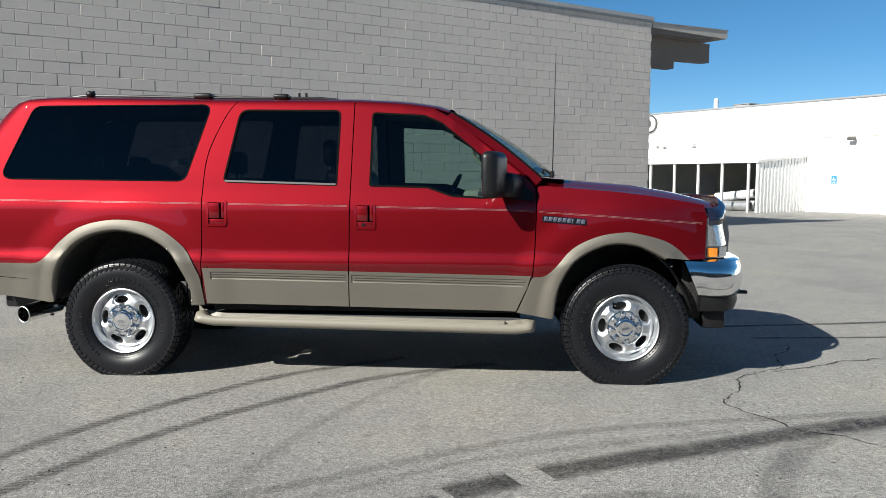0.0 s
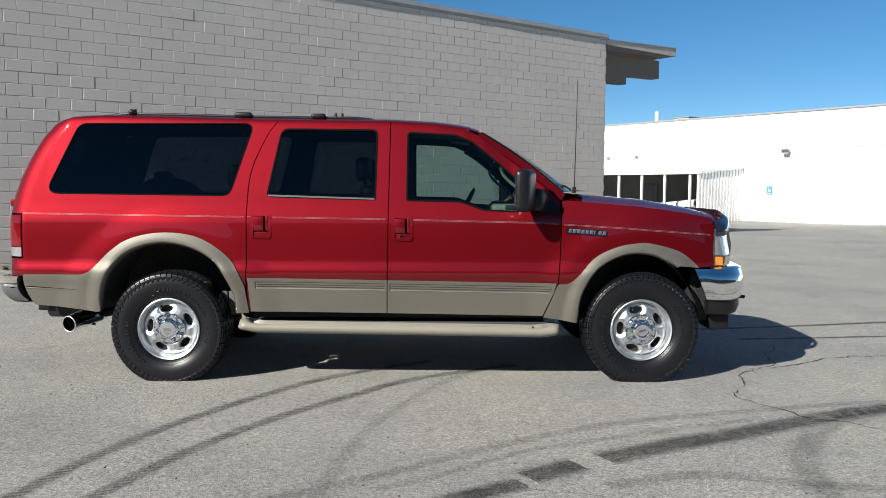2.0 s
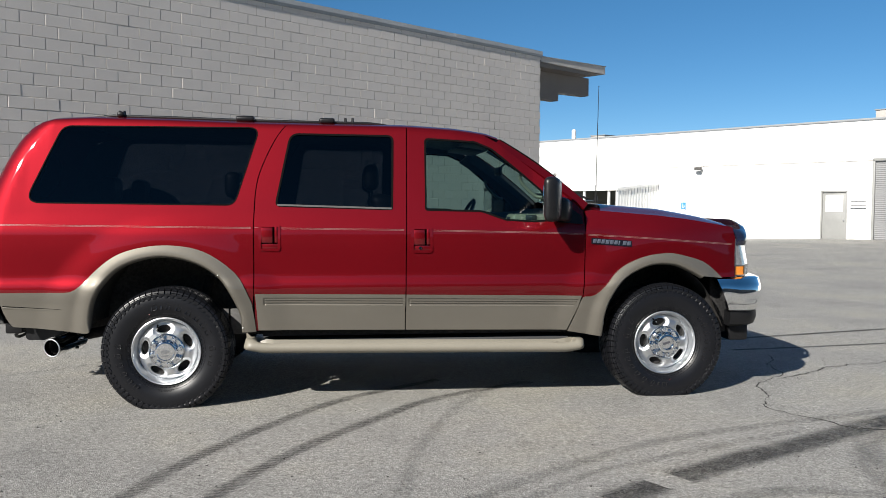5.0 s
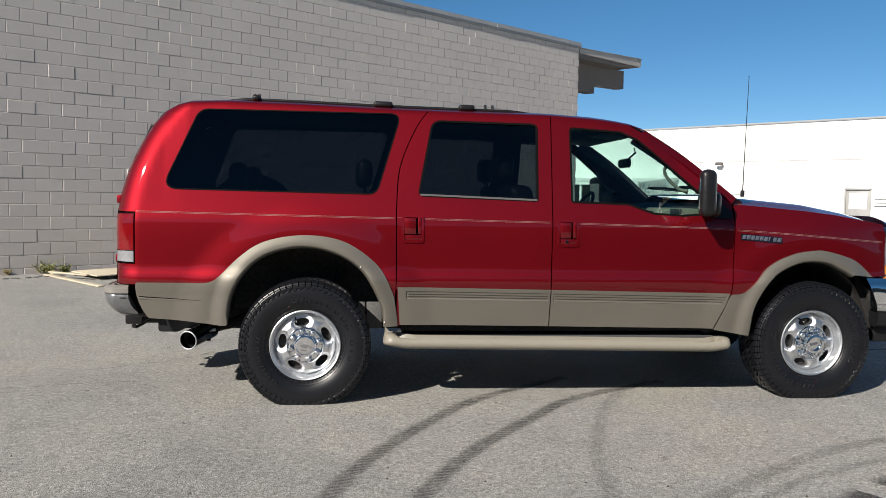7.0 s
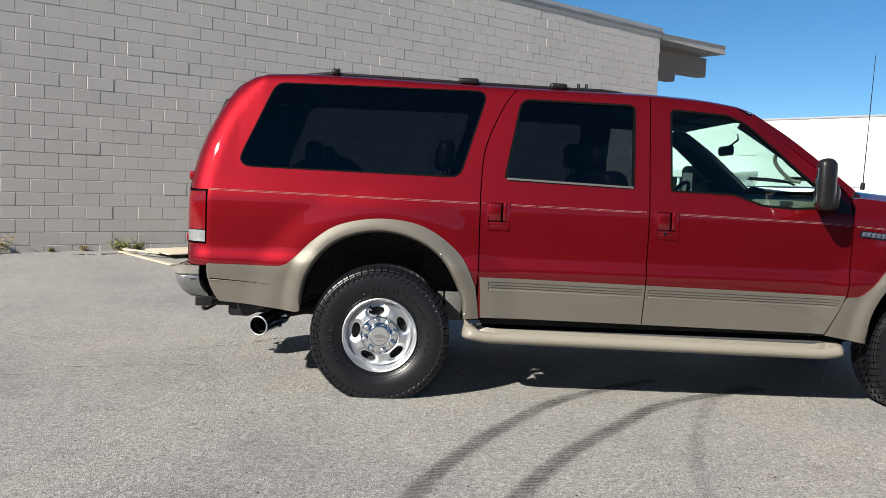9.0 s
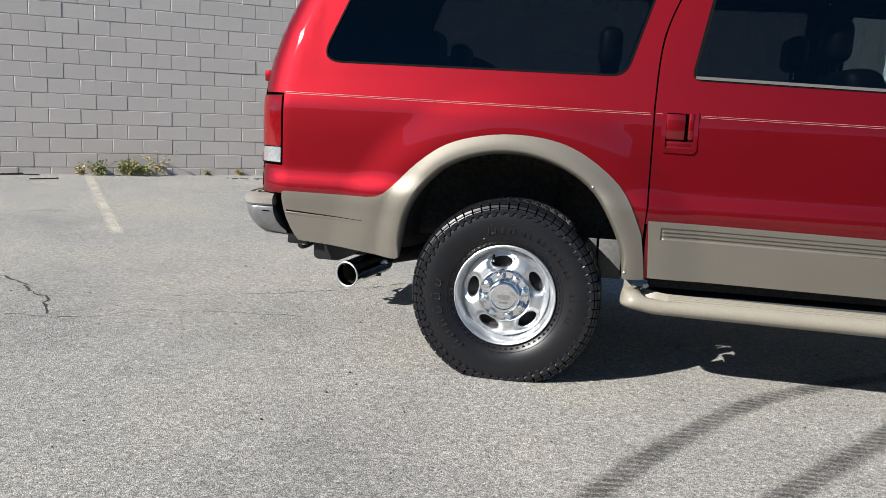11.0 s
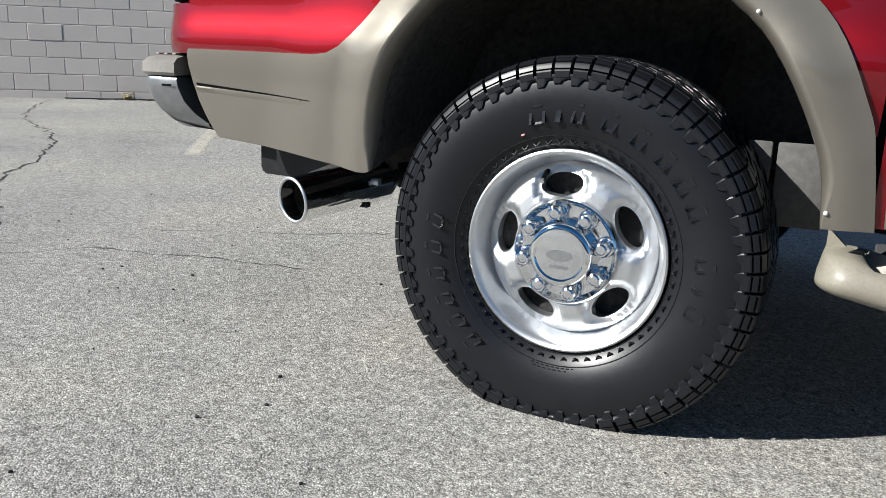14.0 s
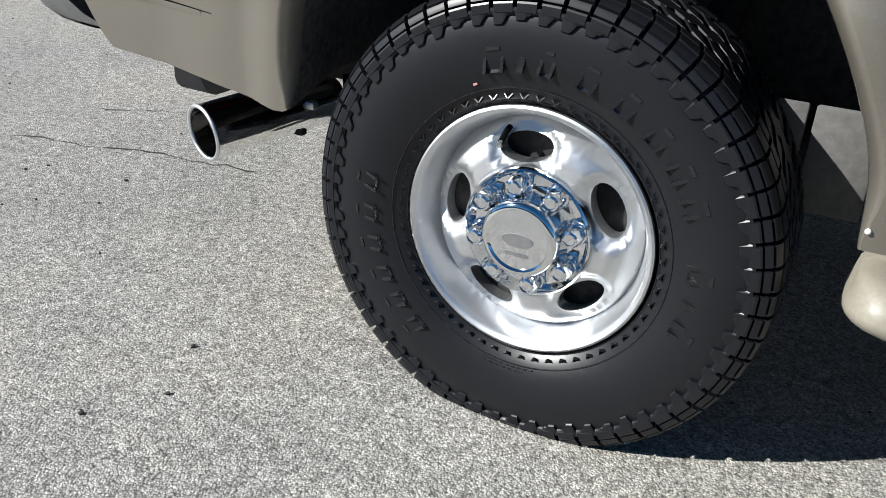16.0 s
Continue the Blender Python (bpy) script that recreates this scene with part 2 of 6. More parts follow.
LAMP_AMBER = surface("amber_lamp_lens", (0.80, 0.25, 0.02), 0.15, grain=90, vary=0.1, coat=1.0)
PLATE = surface("dusty_steel_plate", (0.085, 0.083, 0.080), 0.8, relief=0.3, grain=60, vary=0.2)
CABIN = surface("dark_cabin_trim", (0.030, 0.033, 0.042), 0.7, grain=60, vary=0.2)
SEAT = surface("grey_leather_seat", (0.030, 0.030, 0.030), 0.5, grain=90, vary=0.15, relief=0.1)
TAN_TRIM = surface("tan_cabin_trim", (0.20, 0.185, 0.15), 0.6, grain=60, vary=0.1)
TINT = glass("privacy_glass", (0.145, 0.158, 0.175))
CLEAR = glass("light_tint_glass", (0.54, 0.68, 0.64))
RED_DOT = surface("red_tyre_dot", (0.16, 0.012, 0.016), 0.5)
MIRROR_FACE = surface("mirror_face", (0.8, 0.8, 0.8), 0.02, metal=1.0, vary=0.01)


# ---- building helpers ----
def finish(bm, sharp=32.0, smooth=True):
    bmesh.ops.recalc_face_normals(bm, faces=bm.faces[:])
    limit = radians(sharp)
    for f in bm.faces:
        f.smooth = smooth
    for e in bm.edges:
        if len(e.link_faces) == 2:
            e.smooth = e.calc_face_angle(0.0) < limit
        else:
            e.smooth = True
    return bm


def part(name, bm, material, parent=None, label="", sharp=32.0, keep=False):
    """Links a bmesh as one mesh object, under a thing or a part if given."""
    if not keep:
        finish(bm, sharp)
    me = bpy.data.meshes.new(name)
    bm.to_mesh(me)
    bm.free()
    me.materials.append(material)
    ob = new(name, me)
    if parent is not None:
        ob.parent = parent
    if label:
        ob["label"] = label
    return ob


def thing(name, label, category, m=None, group="", kind=""):
    ob = new(name)
    ob.empty_display_size = 0.2
    if m is not None:
        ob.matrix_world = m
    return tagged(ob, label, category, group, kind)


def box(bm, x0, x1, y0, y1, z0, z1, bevel=0.0, seg=2, m=None):
    r = bmesh.ops.create_cube(bm, size=1.0)
    t = Matrix.Translation(((x0 + x1) / 2, (y0 + y1) / 2, (z0 + z1) / 2)) @ Matrix.Diagonal((abs(x1 - x0), abs(y1 - y0), abs(z1 - z0), 1))
    bmesh.ops.transform(bm, matrix=t, verts=r["verts"])
    vs = set(r["verts"])
    if bevel:
        es = [e for e in bm.edges if e.verts[0] in vs and e.verts[1] in vs]
        rb = bmesh.ops.bevel(bm, geom=es, offset=bevel, segments=seg, profile=0.5, affect="EDGES")
        vs = {v for f in rb["faces"] for v in f.verts} | {v for v in vs if v.is_valid}
    if m is not None:
        bmesh.ops.transform(bm, matrix=m, verts=list(vs))
    return bm


def cylinder(bm, a, b, r0, r1=None, n=20, caps=True):
    a, b = Vector(a), Vector(b)
    r1 = r0 if r1 is None else r1
    d = b - a
    r = bmesh.ops.create_cone(bm, cap_ends=caps, segments=n, radius1=r0, radius2=r1, depth=d.length)
    m = Matrix.Translation((a + b) / 2) @ d.to_track_quat("Z", "Y").to_matrix().to_4x4()
    bmesh.ops.transform(bm, matrix=m, verts=r["verts"])
    return r["verts"]


def tube(bm, path, radius, n=10):
    """A round bar along a line of points."""
    pts = [Vector(p) for p in path]
    rings = []
    for i, p in enumerate(pts):
        d = (pts[min(i + 1, len(pts) - 1)] - pts[max(i - 1, 0)]).normalized()
        q = d.to_track_quat("Z", "Y")
        rings.append([bm.verts.new(p + q @ Vector((math.cos(a) * radius, math.sin(a) * radius, 0))) for a in [2 * math.pi * k / n for k in range(n)]])
    for u, v in zip(rings, rings[1:]):
        for k in range(n):
            bm.faces.new((u[k], u[(k + 1) % n], v[(k + 1) % n], v[k]))
    bm.faces.new(rings[0][::-1])
    bm.faces.new(rings[-1])
    return bm


def spline(points, steps=8, closed=False):
    """A smooth line (Catmull-Rom) through points of any dimension."""
    p = [np.array(q, float) for q in points]
    out = []
    n = len(p)
    for i in range(n if closed else n - 1):
        a, b, c, d = (p[(i + k) % n] if closed else p[min(max(i + k, 0), n - 1)] for k in (-1, 0, 1, 2))
        for k in range(steps):
            t = k / steps
            out.append(0.5 * (2 * b + (c - a) * t + (2 * a - 5 * b + 4 * c - d) * t * t + (3 * b - a - 3 * c + d) * t ** 3))
    if not closed:
        out.append(p[-1])
    return [tuple(q) for q in out]


def rounded(corners, radii, n=6):
    """A polygon with its corners rounded."""
    out = []
    k = len(corners)
    for i in range(k):
        r = radii if isinstance(radii, (int, float)) else radii[i]
        p, a, b = Vector(corners[i]), Vector(corners[i - 1]), Vector(corners[(i + 1) % k])
        if r <= 0:
            out.append(tuple(p))
            continue
        u, v = (a - p).normalized(), (b - p).normalized()
        half = u.angle(v) / 2
        cut = min(r / math.tan(half), (a - p).length * 0.48, (b - p).length * 0.48)
        s, e = p + u * cut, p + v * cut
        for j in range(n + 1):
            t = j / n
            out.append(tuple((1 - t) ** 2 * s + 2 * t * (1 - t) * p + t * t * e))
    return out


def sheet(outline, holes=(), cell_x=0.08, cell_z=0.06):
    """A flat sheet in the x, z plane with holes, cut into small cells."""
    bm = bmesh.new()
    edges = []
    for loop in (outline, *holes):
        clean = [loop[0]]
        for q in loop[1:]:
            if (Vector(q) - Vector(clean[-1])).length > 1e-4:
                clean.append(q)
        if (Vector(clean[0]) - Vector(clean[-1])).length < 1e-4:
            clean.pop()
        vs = [bm.verts.new((x, 0, z)) for x, z in clean]
        edges += [bm.edges.new((a, b)) for a, b in zip(vs, vs[1:] + vs[:1])]
    bmesh.ops.triangle_fill(bm, edges=edges, use_beauty=True, use_dissolve=False)
    xs = [v.co.x for v in bm.verts]
    zs = [v.co.z for v in bm.verts]
    for axis, lo, hi, cell in ((0, min(xs), max(xs), cell_x), (2, min(zs), max(zs), cell_z)):
        k = int((hi - lo) / cell)
        for i in range(1, k + 1):
            at = lo + (hi - lo) * i / (k + 1)
            no = (1, 0, 0) if axis == 0 else (0, 0, 1)
            bmesh.ops.bisect_plane(bm, geom=bm.verts[:] + bm.edges[:] + bm.faces[:], plane_co=(at, 0, at), plane_no=no)
    bmesh.ops.dissolve_limit(bm, angle_limit=0.0005, verts=[], edges=[e for e in bm.edges if False])
    return bm


def shell(bm, depth, thick, back=False):
    """Bends a flat sheet to y = -depth(x, z) and turns its edges inwards by thick."""
    border = [e for e in bm.edges if len(e.link_faces) == 1]
    for v in bm.verts:
        v.co.y = -depth(v.co.x, v.co.z)
    inner = {}
    for e in border:
        for v in e.verts:
            if v not in inner:
                inner[v] = bm.verts.new(v.co + Vector((0, thick, 0)))
    for e in border:
        a, b = e.verts
        bm.faces.new((a, b, inner[b], inner[a]))
    if back:
        bm.verts.ensure_lookup_table()
    return bm


def mirrored(bm):
    other = bm.copy()
    for v in other.verts:
        v.co.y = -v.co.y
    return other


def even(ob, depth, sgn, h=0.008):
    """Gives a bent panel the exact normals of its surface y = depth(x, z), so that it shines evenly."""
    me = ob.data
    known, normals = {}, []
    for poly in me.polygons:
        outer = poly.normal.y * sgn > 0.2
        for i in poly.vertices:
            if not outer:
                normals.append(tuple(poly.normal))
                continue
            if i not in known:
                c = me.vertices[i].co
                gx = (depth(c.x + h, c.z) - depth(c.x - h, c.z)) / (2 * h)
                gz = (depth(c.x, c.z + h) - depth(c.x, c.z - h)) / (2 * h)
                known[i] = tuple(Vector((-gx, sgn, -gz)).normalized())
            normals.append(known[i])
    me.normals_split_custom_set(normals)


def both(name, bm, material, parents, label="", sharp=32.0, depth=None):
    """The same part on the car's right and left sides."""
    other = mirrored(bm)
    pair = part(name, bm, material, parents[0], label, sharp), part(name, other, material, parents[1], label, sharp)
    if depth is not None:
        even(pair[0], depth, -1)
        even(pair[1], depth, 1)
    return pair


def loft(sections, closed=False, caps=False):
    """A skin over rows of points of equal count."""
    bm = bmesh.new()
    rows = [[bm.verts.new(p) for p in s] for s in sections]
    for u, v in zip(rows, rows[1:]):
        n = len(u)
        for k in range(n if closed else n - 1):
            bm.faces.new((u[k], u[(k + 1) % n], v[(k + 1) % n], v[k]))
    if caps:
        bm.faces.new(rows[0][::-1])
        bm.faces.new(rows[-1])
    return bm


def revolve(profile, n=96):
    """A ring about the y axis from (radius, y) points."""
    return [[(r * math.cos(a), y, r * math.sin(a)) for a in [2 * math.pi * k / n for k in range(n)]] for r, y in profile]


def text_mesh(words, size, depth=0.002, align="CENTER"):
    cu = bpy.data.curves.new("words", "FONT")
    cu.body, cu.size, cu.extrude, cu.align_x, cu.align_y = words, size, depth, align, "CENTER"
    cu.resolution_u = 3
    ob = new("words", cu)
    bpy.context.view_layer.update()
    me = bpy.data.meshes.new_from_object(ob)
    bm = bmesh.new()
    bm.from_mesh(me)
    bpy.data.objects.remove(ob)
    bpy.data.meshes.remove(me)
    return bm


# ---- the setting ----
WALL_AT, WALL_TURN = Vector((-5.3, 7.0, 0)), 37.3     # a point of the block wall's foot, and its run in plan
WALL = Matrix.Translation(WALL_AT) @ Matrix.Rotation(radians(WALL_TURN), 4, "Z")   # x along the wall, -y out of its face
WALL_END, WALL_START, WALL_TOP = 14.81, -16.0, 5.5
FAR = Vector((0.7955, 0.606))                          # normal of the white building's face, pointing away
FAR_RUN = Vector((0.606, -0.7955))
FAR_AT = 35.55
WHITE = Matrix(((0.606, 0.7955, 0, 0.7955 * FAR_AT - 0.06), (-0.7955, 0.606, 0, 0.606 * FAR_AT + 0.08), (0, 0, 1, -0.27), (0, 0, 0, 1)))  # x along the face, y into the building


def smooth(a, b, x):
    t = min(1.0, max(0.0, (x - a) / (b - a)))
    return t * t * (3 - 2 * t)


def ground_height(x, y):
    """Level round the car; the yard falls a little towards the white building."""
    p = Vector((x, y))
    return -(0.27 - 0.13 * smooth(-13.0, -8.0, p.dot(FAR_RUN))) * smooth(10.0, 33.0, p.dot(FAR))


def build_ground():
    line = sorted({round(v, 3) for v in [*np.arange(-40, 60, 2.0), *np.arange(-600, -40, 70.0), *np.arange(60, 701, 70.0)]})
    bm = bmesh.new()
    grid = [[bm.verts.new((x, y, ground_height(x, y))) for x in line] for y in line]
    for u, v in zip(grid, grid[1:]):
        for k in range(len(line) - 1):
            bm.faces.new((u[k], u[k + 1], v[k + 1], v[k]))
    return tagged(part("ground", bm, ASPHALT), "weathered light grey asphalt of a sunlit yard", "asphalt", kind="structure")


def ribbon(path, width, z=0.003, steps=10, jag=0.0, taper=0.0, seed=0):
    """A flat strip on the ground along a line; u runs in metres along it, v across."""
    rnd = random.Random(seed)
    pts = [Vector(p) for p in spline(path, steps)]
    if jag:
        fine = []
        for a, b in zip(pts, pts[1:]):
            k = max(1, int((b - a).length / 0.035))
            for i in range(k):
                c = a.lerp(b, i / k)
                wob = noise.noise_vector(Vector((c.x * 5 + seed, c.y * 5, 0)))
                fine.append(c + Vector((rnd.gauss(0, jag) + wob.x * 0.06, rnd.gauss(0, jag) + wob.y * 0.06)))
        pts = fine + [pts[-1]]
    bm = bmesh.new()
    uv = bm.loops.layers.uv.new("UVMap")
    rows, run = [], 0.0
    for i, p in enumerate(pts):
        d = (pts[min(i + 1, len(pts) - 1)] - pts[max(i - 1, 0)]).normalized()
        s = Vector((-d.y, d.x))
        if i:
            run += (p - pts[i - 1]).length
        f = i / (len(pts) - 1)
        w = width * (1 - taper * abs(2 * f - 1) ** 2)
        if jag:
            w *= rnd.uniform(0.25, 1.5)
        row = []
        for q in (0, 0.5, 1):
            c = p + s * w * (q - 0.5)
            row.append((bm.verts.new((c.x, c.y, ground_height(c.x, c.y) + z)), run, q))
        rows.append(row)
    for u, v in zip(rows, rows[1:]):
        for k in range(2):
            quad = (u[k], u[k + 1], v[k + 1], v[k])
            f = bm.faces.new([q[0] for q in quad])
            for loop, q in zip(f.loops, quad):
                loop[uv].uv = (q[1], q[2])
    for f in bm.faces:
        if f.normal.z < 0:
            f.normal_flip()
    return bm


def mark(name, path, width, material, label, category, **more):
    bm = ribbon(path, width, **more)
    bm.normal_update()
    for f in bm.faces:
        if f.normal.z < 0:
            f.normal_flip()
    return tagged(part(name, bm, material, keep=True), label, category, kind="structure")


def block_mesh(length, height, name="brick"):
    """A painted block: a proud face with chamfered edges; x along, -y outwards, origin at its lower left back."""
    g, c, d = 0.0035, 0.005, 0.010
    o = [(g, 0, g), (length - g, 0, g), (length - g, 0, height - g), (g, 0, height - g)]
    m = [(x, -d + c, z) for x, _, z in o]
    i = [(x + (c if k in (0, 3) else -c), -d, z + (c if k < 2 else -c)) for k, (x, _, z) in enumerate(o)]
    faces = [(8, 9, 10, 11)]
    for k in range(4):
        n = (k + 1) % 4
        faces += [(k, n, 4 + n, 4 + k), (4 + k, 4 + n, 8 + n, 8 + k)]
    return o + m + i, faces


def build_block_building():
    wall = part("wall_block", box(bmesh.new(), WALL_START, WALL_END - 0.02, 0.0, 0.25, -0.3, WALL_TOP), BLOCK)
    wall.matrix_world = WALL
    tagged(wall, "grey-painted concrete block wall in running bond", "wall", kind="structure")
    # the end wall round the corner, and the roof
    bm = box(bmesh.new(), WALL_END - 0.25, WALL_END - 0.02, 0.25, 14.0, -0.4, WALL_TOP)
    end = part("wall_end", bm, BLOCK)
    end.matrix_world = WALL
    tagged(end, "grey-painted end wall of the block building", "wall", kind="structure")
    bm = box(bmesh.new(), WALL_START, WALL_END - 0.3, 0.3, 14.0, WALL_TOP - 0.35, WALL_TOP - 0.12)
    rf = part("roof_flat", bm, ROOF_FELT)
    rf.matrix_world = WALL
    tagged(rf, "flat felt roof behind the parapet", "roof", kind="structure")
    # parapet capping in lengths, each lapping the next
    cap = tagged(new("parapet_cap"), "weathered sheet-metal capping along the wall head", "flashing", kind="structure")
    cap.matrix_world = WALL
    x = WALL_START
    k = 0
    while x < WALL_END:
        e = min(x + 3.05, WALL_END + 0.04)
        bm = bmesh.new()
        lift = 0.004 * (k % 2)
        sec = [(-0.035 - lift, WALL_TOP - 0.03), (-0.05 - lift, WALL_TOP + 0.035), (-0.035 - lift, WALL_TOP + 0.13 + lift), (0.27, WALL_TOP + 0.13 + lift), (0.27, WALL_TOP - 0.03)]
        bm = loft([[(x - 0.02, y, z) for y, z in sec], [(e, y, z) for y, z in sec]], closed=True, caps=True)
        part("capping_length", bm, FLASHING, cap, sharp=20)
        x, k = e, k + 1
    # roof slab and stepped beam that stand out past the corner
    eave = thing("roof_overhang", "grey-painted roof overhang with a stepped beam", "roof overhang", WALL, kind="structure")
    bm = bmesh.new()
    prof = [(14.6, 5.22), (17.1, 5.24), (17.2, 5.31), (17.86, 5.33), (17.86, 5.56), (14.6, 5.47)]
    bm = loft([[(x, y, z) for x, z in prof] for y in (0.05, 8.0)], closed=True, caps=True)
    part("slab", bm, SHADED_SOFFIT, eave, "brown roof slab, darkened for the shade beneath it", sharp=20)
    prof = [(14.84, 5.36), (17.2, 5.335), (17.88, 5.335), (17.88, 5.57), (14.84, 5.50)]
    part("fascia", loft([[(x, y, z) for x, z in prof] for y in (0.0, 0.046)], closed=True, caps=True), GREY_TRIM, eave, "pale grey fascia board", sharp=20)
    bm = bmesh.new()
    prof = [(14.6, 4.44), (16.3, 4.44), (16.32, 4.69), (17.8, 4.72), (17.8, 5.26), (14.6, 5.22)]
    bm = loft([[(x, y, z) for x, z in prof] for y in (0.55, 0.85)], closed=True, caps=True)
    part("beam", bm, SHADED_SOFFIT, eave, "brown stepped beam, darkened for the roof's shade", sharp=20)
    part("drip_edge", loft([[(x, y, z) for x, z in ((14.85, 5.49), (17.9, 5.562), (17.9, 5.582), (14.85, 5.51))] for y in (-0.02, 0.05)], closed=True, caps=True), FLASHING, eave, sharp=20)
    return wall


def build_blocks(wall):
    """Running bond: the nearest stretch brick by brick, the rest in one mesh."""
    rnd = random.Random(5)
    lay, high, first, z0 = 0.4064, 0.203, -1.70, 0.10
    shared = {}

    def mesh_for(length, height):
        key = (round(length, 2), round(height, 3))
        if key not in shared:
            vs, fs = block_mesh(length, height)
            me = bpy.data.meshes.new("brick")
            me.from_pydata(vs, [], fs)
            me.materials.append(BLOCK)
            shared[key] = me
        return shared[key]

    vs, fs = [], []
    for row in range(-1, 27):
        lo = z0 + row * high
        h = high
        if row < 0:
            lo, h = -0.06, z0 + 0.06
        start = first + (lay / 2 if row % 2 else 0.0) - 40 * lay
        for k in range(90):
            a, b = start + k * lay, start + (k + 1) * lay
            a, b = max(a, WALL_START), min(b, WALL_END - 0.005)
            if b - a < 0.08:
                continue
            push = rnd.gauss(0, 0.0009) - (0.0025 if rnd.random() < 0.05 else 0)
            tip = rnd.gauss(0, 0.0021)
            if 0 <= row < 12 and -6.1 < a < 4.1:
                ob = bpy.data.objects.new("brick", mesh_for(b - a, h))
                scene.collection.objects.link(ob)
                ob.parent = wall
                ob.matrix_basis = Matrix.Translation((a, push, lo)) @ Matrix.Rotation(tip * 0.6, 4, "Z") @ Matrix.Rotation(tip, 4, "X")
            else:
                pv, pf = block_mesh(b - a, h)
                n = len(vs)
                vs += [(a + x, y + push + tip * 0.5 * (x - 0.2) + tip * z * 0.5, lo + z) for x, y, z in pv]
                fs += [tuple(n + i for i in f) for f in pf]
    me = bpy.data.meshes.new("bricks")
    me.from_pydata(vs, [], fs)
    me.materials.append(BLOCK)
    rest = new("bricks", me)
    rest.parent = wall
    tagged(rest, kind="stuff")


def build_white_building():
    def put(ob):
        ob.matrix_world = WHITE
        return ob
    H = 5.40
    # face with the openings for the roller door and the steel door: butted panels
    face = put(tagged(new("wall_white"), "bright white painted wall of a long low building", "wall", kind="structure"))
    roll0, roll1, rollz, door0, door1, doorz = -6.90, -2.6, 3.66, -9.12, -7.95, 2.30
    spans = [(-60.0, -30.0, -0.8, H), (-30.0, -17.6, -0.8, H), (-17.6, door0, -0.8, H), (door0, door1, doorz, H), (door1, roll0, -0.8, H), (roll0, roll1, rollz, H), (roll1, 25.0, -0.8, H)]
    for a, b, lo, hi in spans:
        for z0, z1 in ((lo, min(hi, 3.66)), (max(lo, 3.66), hi)):
            if z1 - z0 > 0.05:
                part("panel", box(bmesh.new(), a, b, 0.0 if z0 < 3 else 0.018, 0.25, z0, z1), WHITE_WALL, face)
    part("joint_strip", box(bmesh.new(), -60, 25, -0.012, 0.018, 3.645, 3.675, 0.003), WHITE_METAL, face)
    part("coping", box(bmesh.new(), -60, 25, -0.04, 0.32, H, H + 0.09, 0.012), FLASHING, face)
    part("roof_deck", box(bmesh.new(), -60, 25, 0.3, 18, H - 0.4, H - 0.2), ROOF_FELT, face)
    # roller door
    rd = put(thing("roller_door", "grey slatted roller shutter door, shut", "roller door"))
    k = 0
    z = -0.12
    while z < rollz - 0.02:
        sec = [(0.10, z), (0.086, z + 0.012), (0.082, z + 0.045), (0.090, z + 0.075), (0.10, z + 0.085)]
        part("slat", loft([[(roll0 + 0.05, y, q) for y, q in sec], [(roll1 - 0.05, y, q) for y, q in sec]]), ROLLER, rd, sharp=60)
        z += 0.085
    for a, b, lo, hi in ((roll0 - 0.02, roll0 + 0.08, -0.2, rollz), (roll1 - 0.08, roll1 + 0.02, -0.2, rollz), (roll0 - 0.02, roll1 + 0.02, rollz - 0.06, rollz + 0.06)):
        part("frame", box(bmesh.new(), a, b, -0.03, 0.16, lo, hi, 0.008), DOOR_GREY, rd)
    # steel door with its notices
    sd = put(thing("door_1", "grey steel door with a white notice sheet, shut", "door", kind="structure"))
    part("leaf", box(bmesh.new(), door0 + 0.07, door1 - 0.07, 0.06, 0.11, -0.15, doorz - 0.06, 0.006), DOOR_GREY, sd)
    for a, b, lo, hi in ((door0, door0 + 0.07, -0.2, doorz), (door1 - 0.07, door1, -0.2, doorz), (door0, door1, doorz - 0.06, doorz + 0.01)):
        part("frame", box(bmesh.new(), a, b, -0.02, 0.15, lo, hi, 0.006), DOOR_GREY, sd)
    bm = bmesh.new()
    cylinder(bm, (door1 - 0.16, 0.07, 0.98), (door1 - 0.16, 0.0, 0.98), 0.03)
    part("handle", bm, GALV, sd)
    note = part("notice", box(bmesh.new(), door0 + 0.2, door1 - 0.2, 0.045, 0.058, 1.36, 2.10, 0.003), SIGN_WHITE, sd, "white notice sheet")
    for i in range(6):
        part("text_bar", box(bmesh.new(), door0 + 0.26, door1 - 0.26 - 0.08 * (i % 3), 0.040, 0.046, 2.00 - i * 0.1, 2.02 - i * 0.1), GREY_TRIM, note)
    pl = put(thing("wall_plate", "small white notice plates on the wall", "sign"))
    for i in range(3):
        part("plate", box(bmesh.new(), -7.82, -7.10, -0.02, -0.002, 1.46 + i * 0.15, 1.56 + i * 0.15, 0.003), SIGN_WHITE, pl)
        part("text_bar", box(bmesh.new(), -7.80, -7.14, -0.025, -0.02, 1.49 + i * 0.15, 1.53 + i * 0.15), INK_AND_SHADE, pl)
    # wall lamp, vents, blue sign, round vent
    wl = put(thing("wall_lamp", "small grey floodlight on the white wall", "wall lamp"))
    part("bracket", box(bmesh.new(), -15.28, -15.12, -0.12, 0.0, 3.48, 3.58, 0.01), FIXTURE, wl)
    for a in range(26):
        part("conduit", box(bmesh.new(), -18.6 + a * 0.62, -18.6 + a * 0.62 + 0.60, -0.028, -0.002, 3.612, 3.630, 0.006), GREY_TRIM, wl, "thin grey conduit")
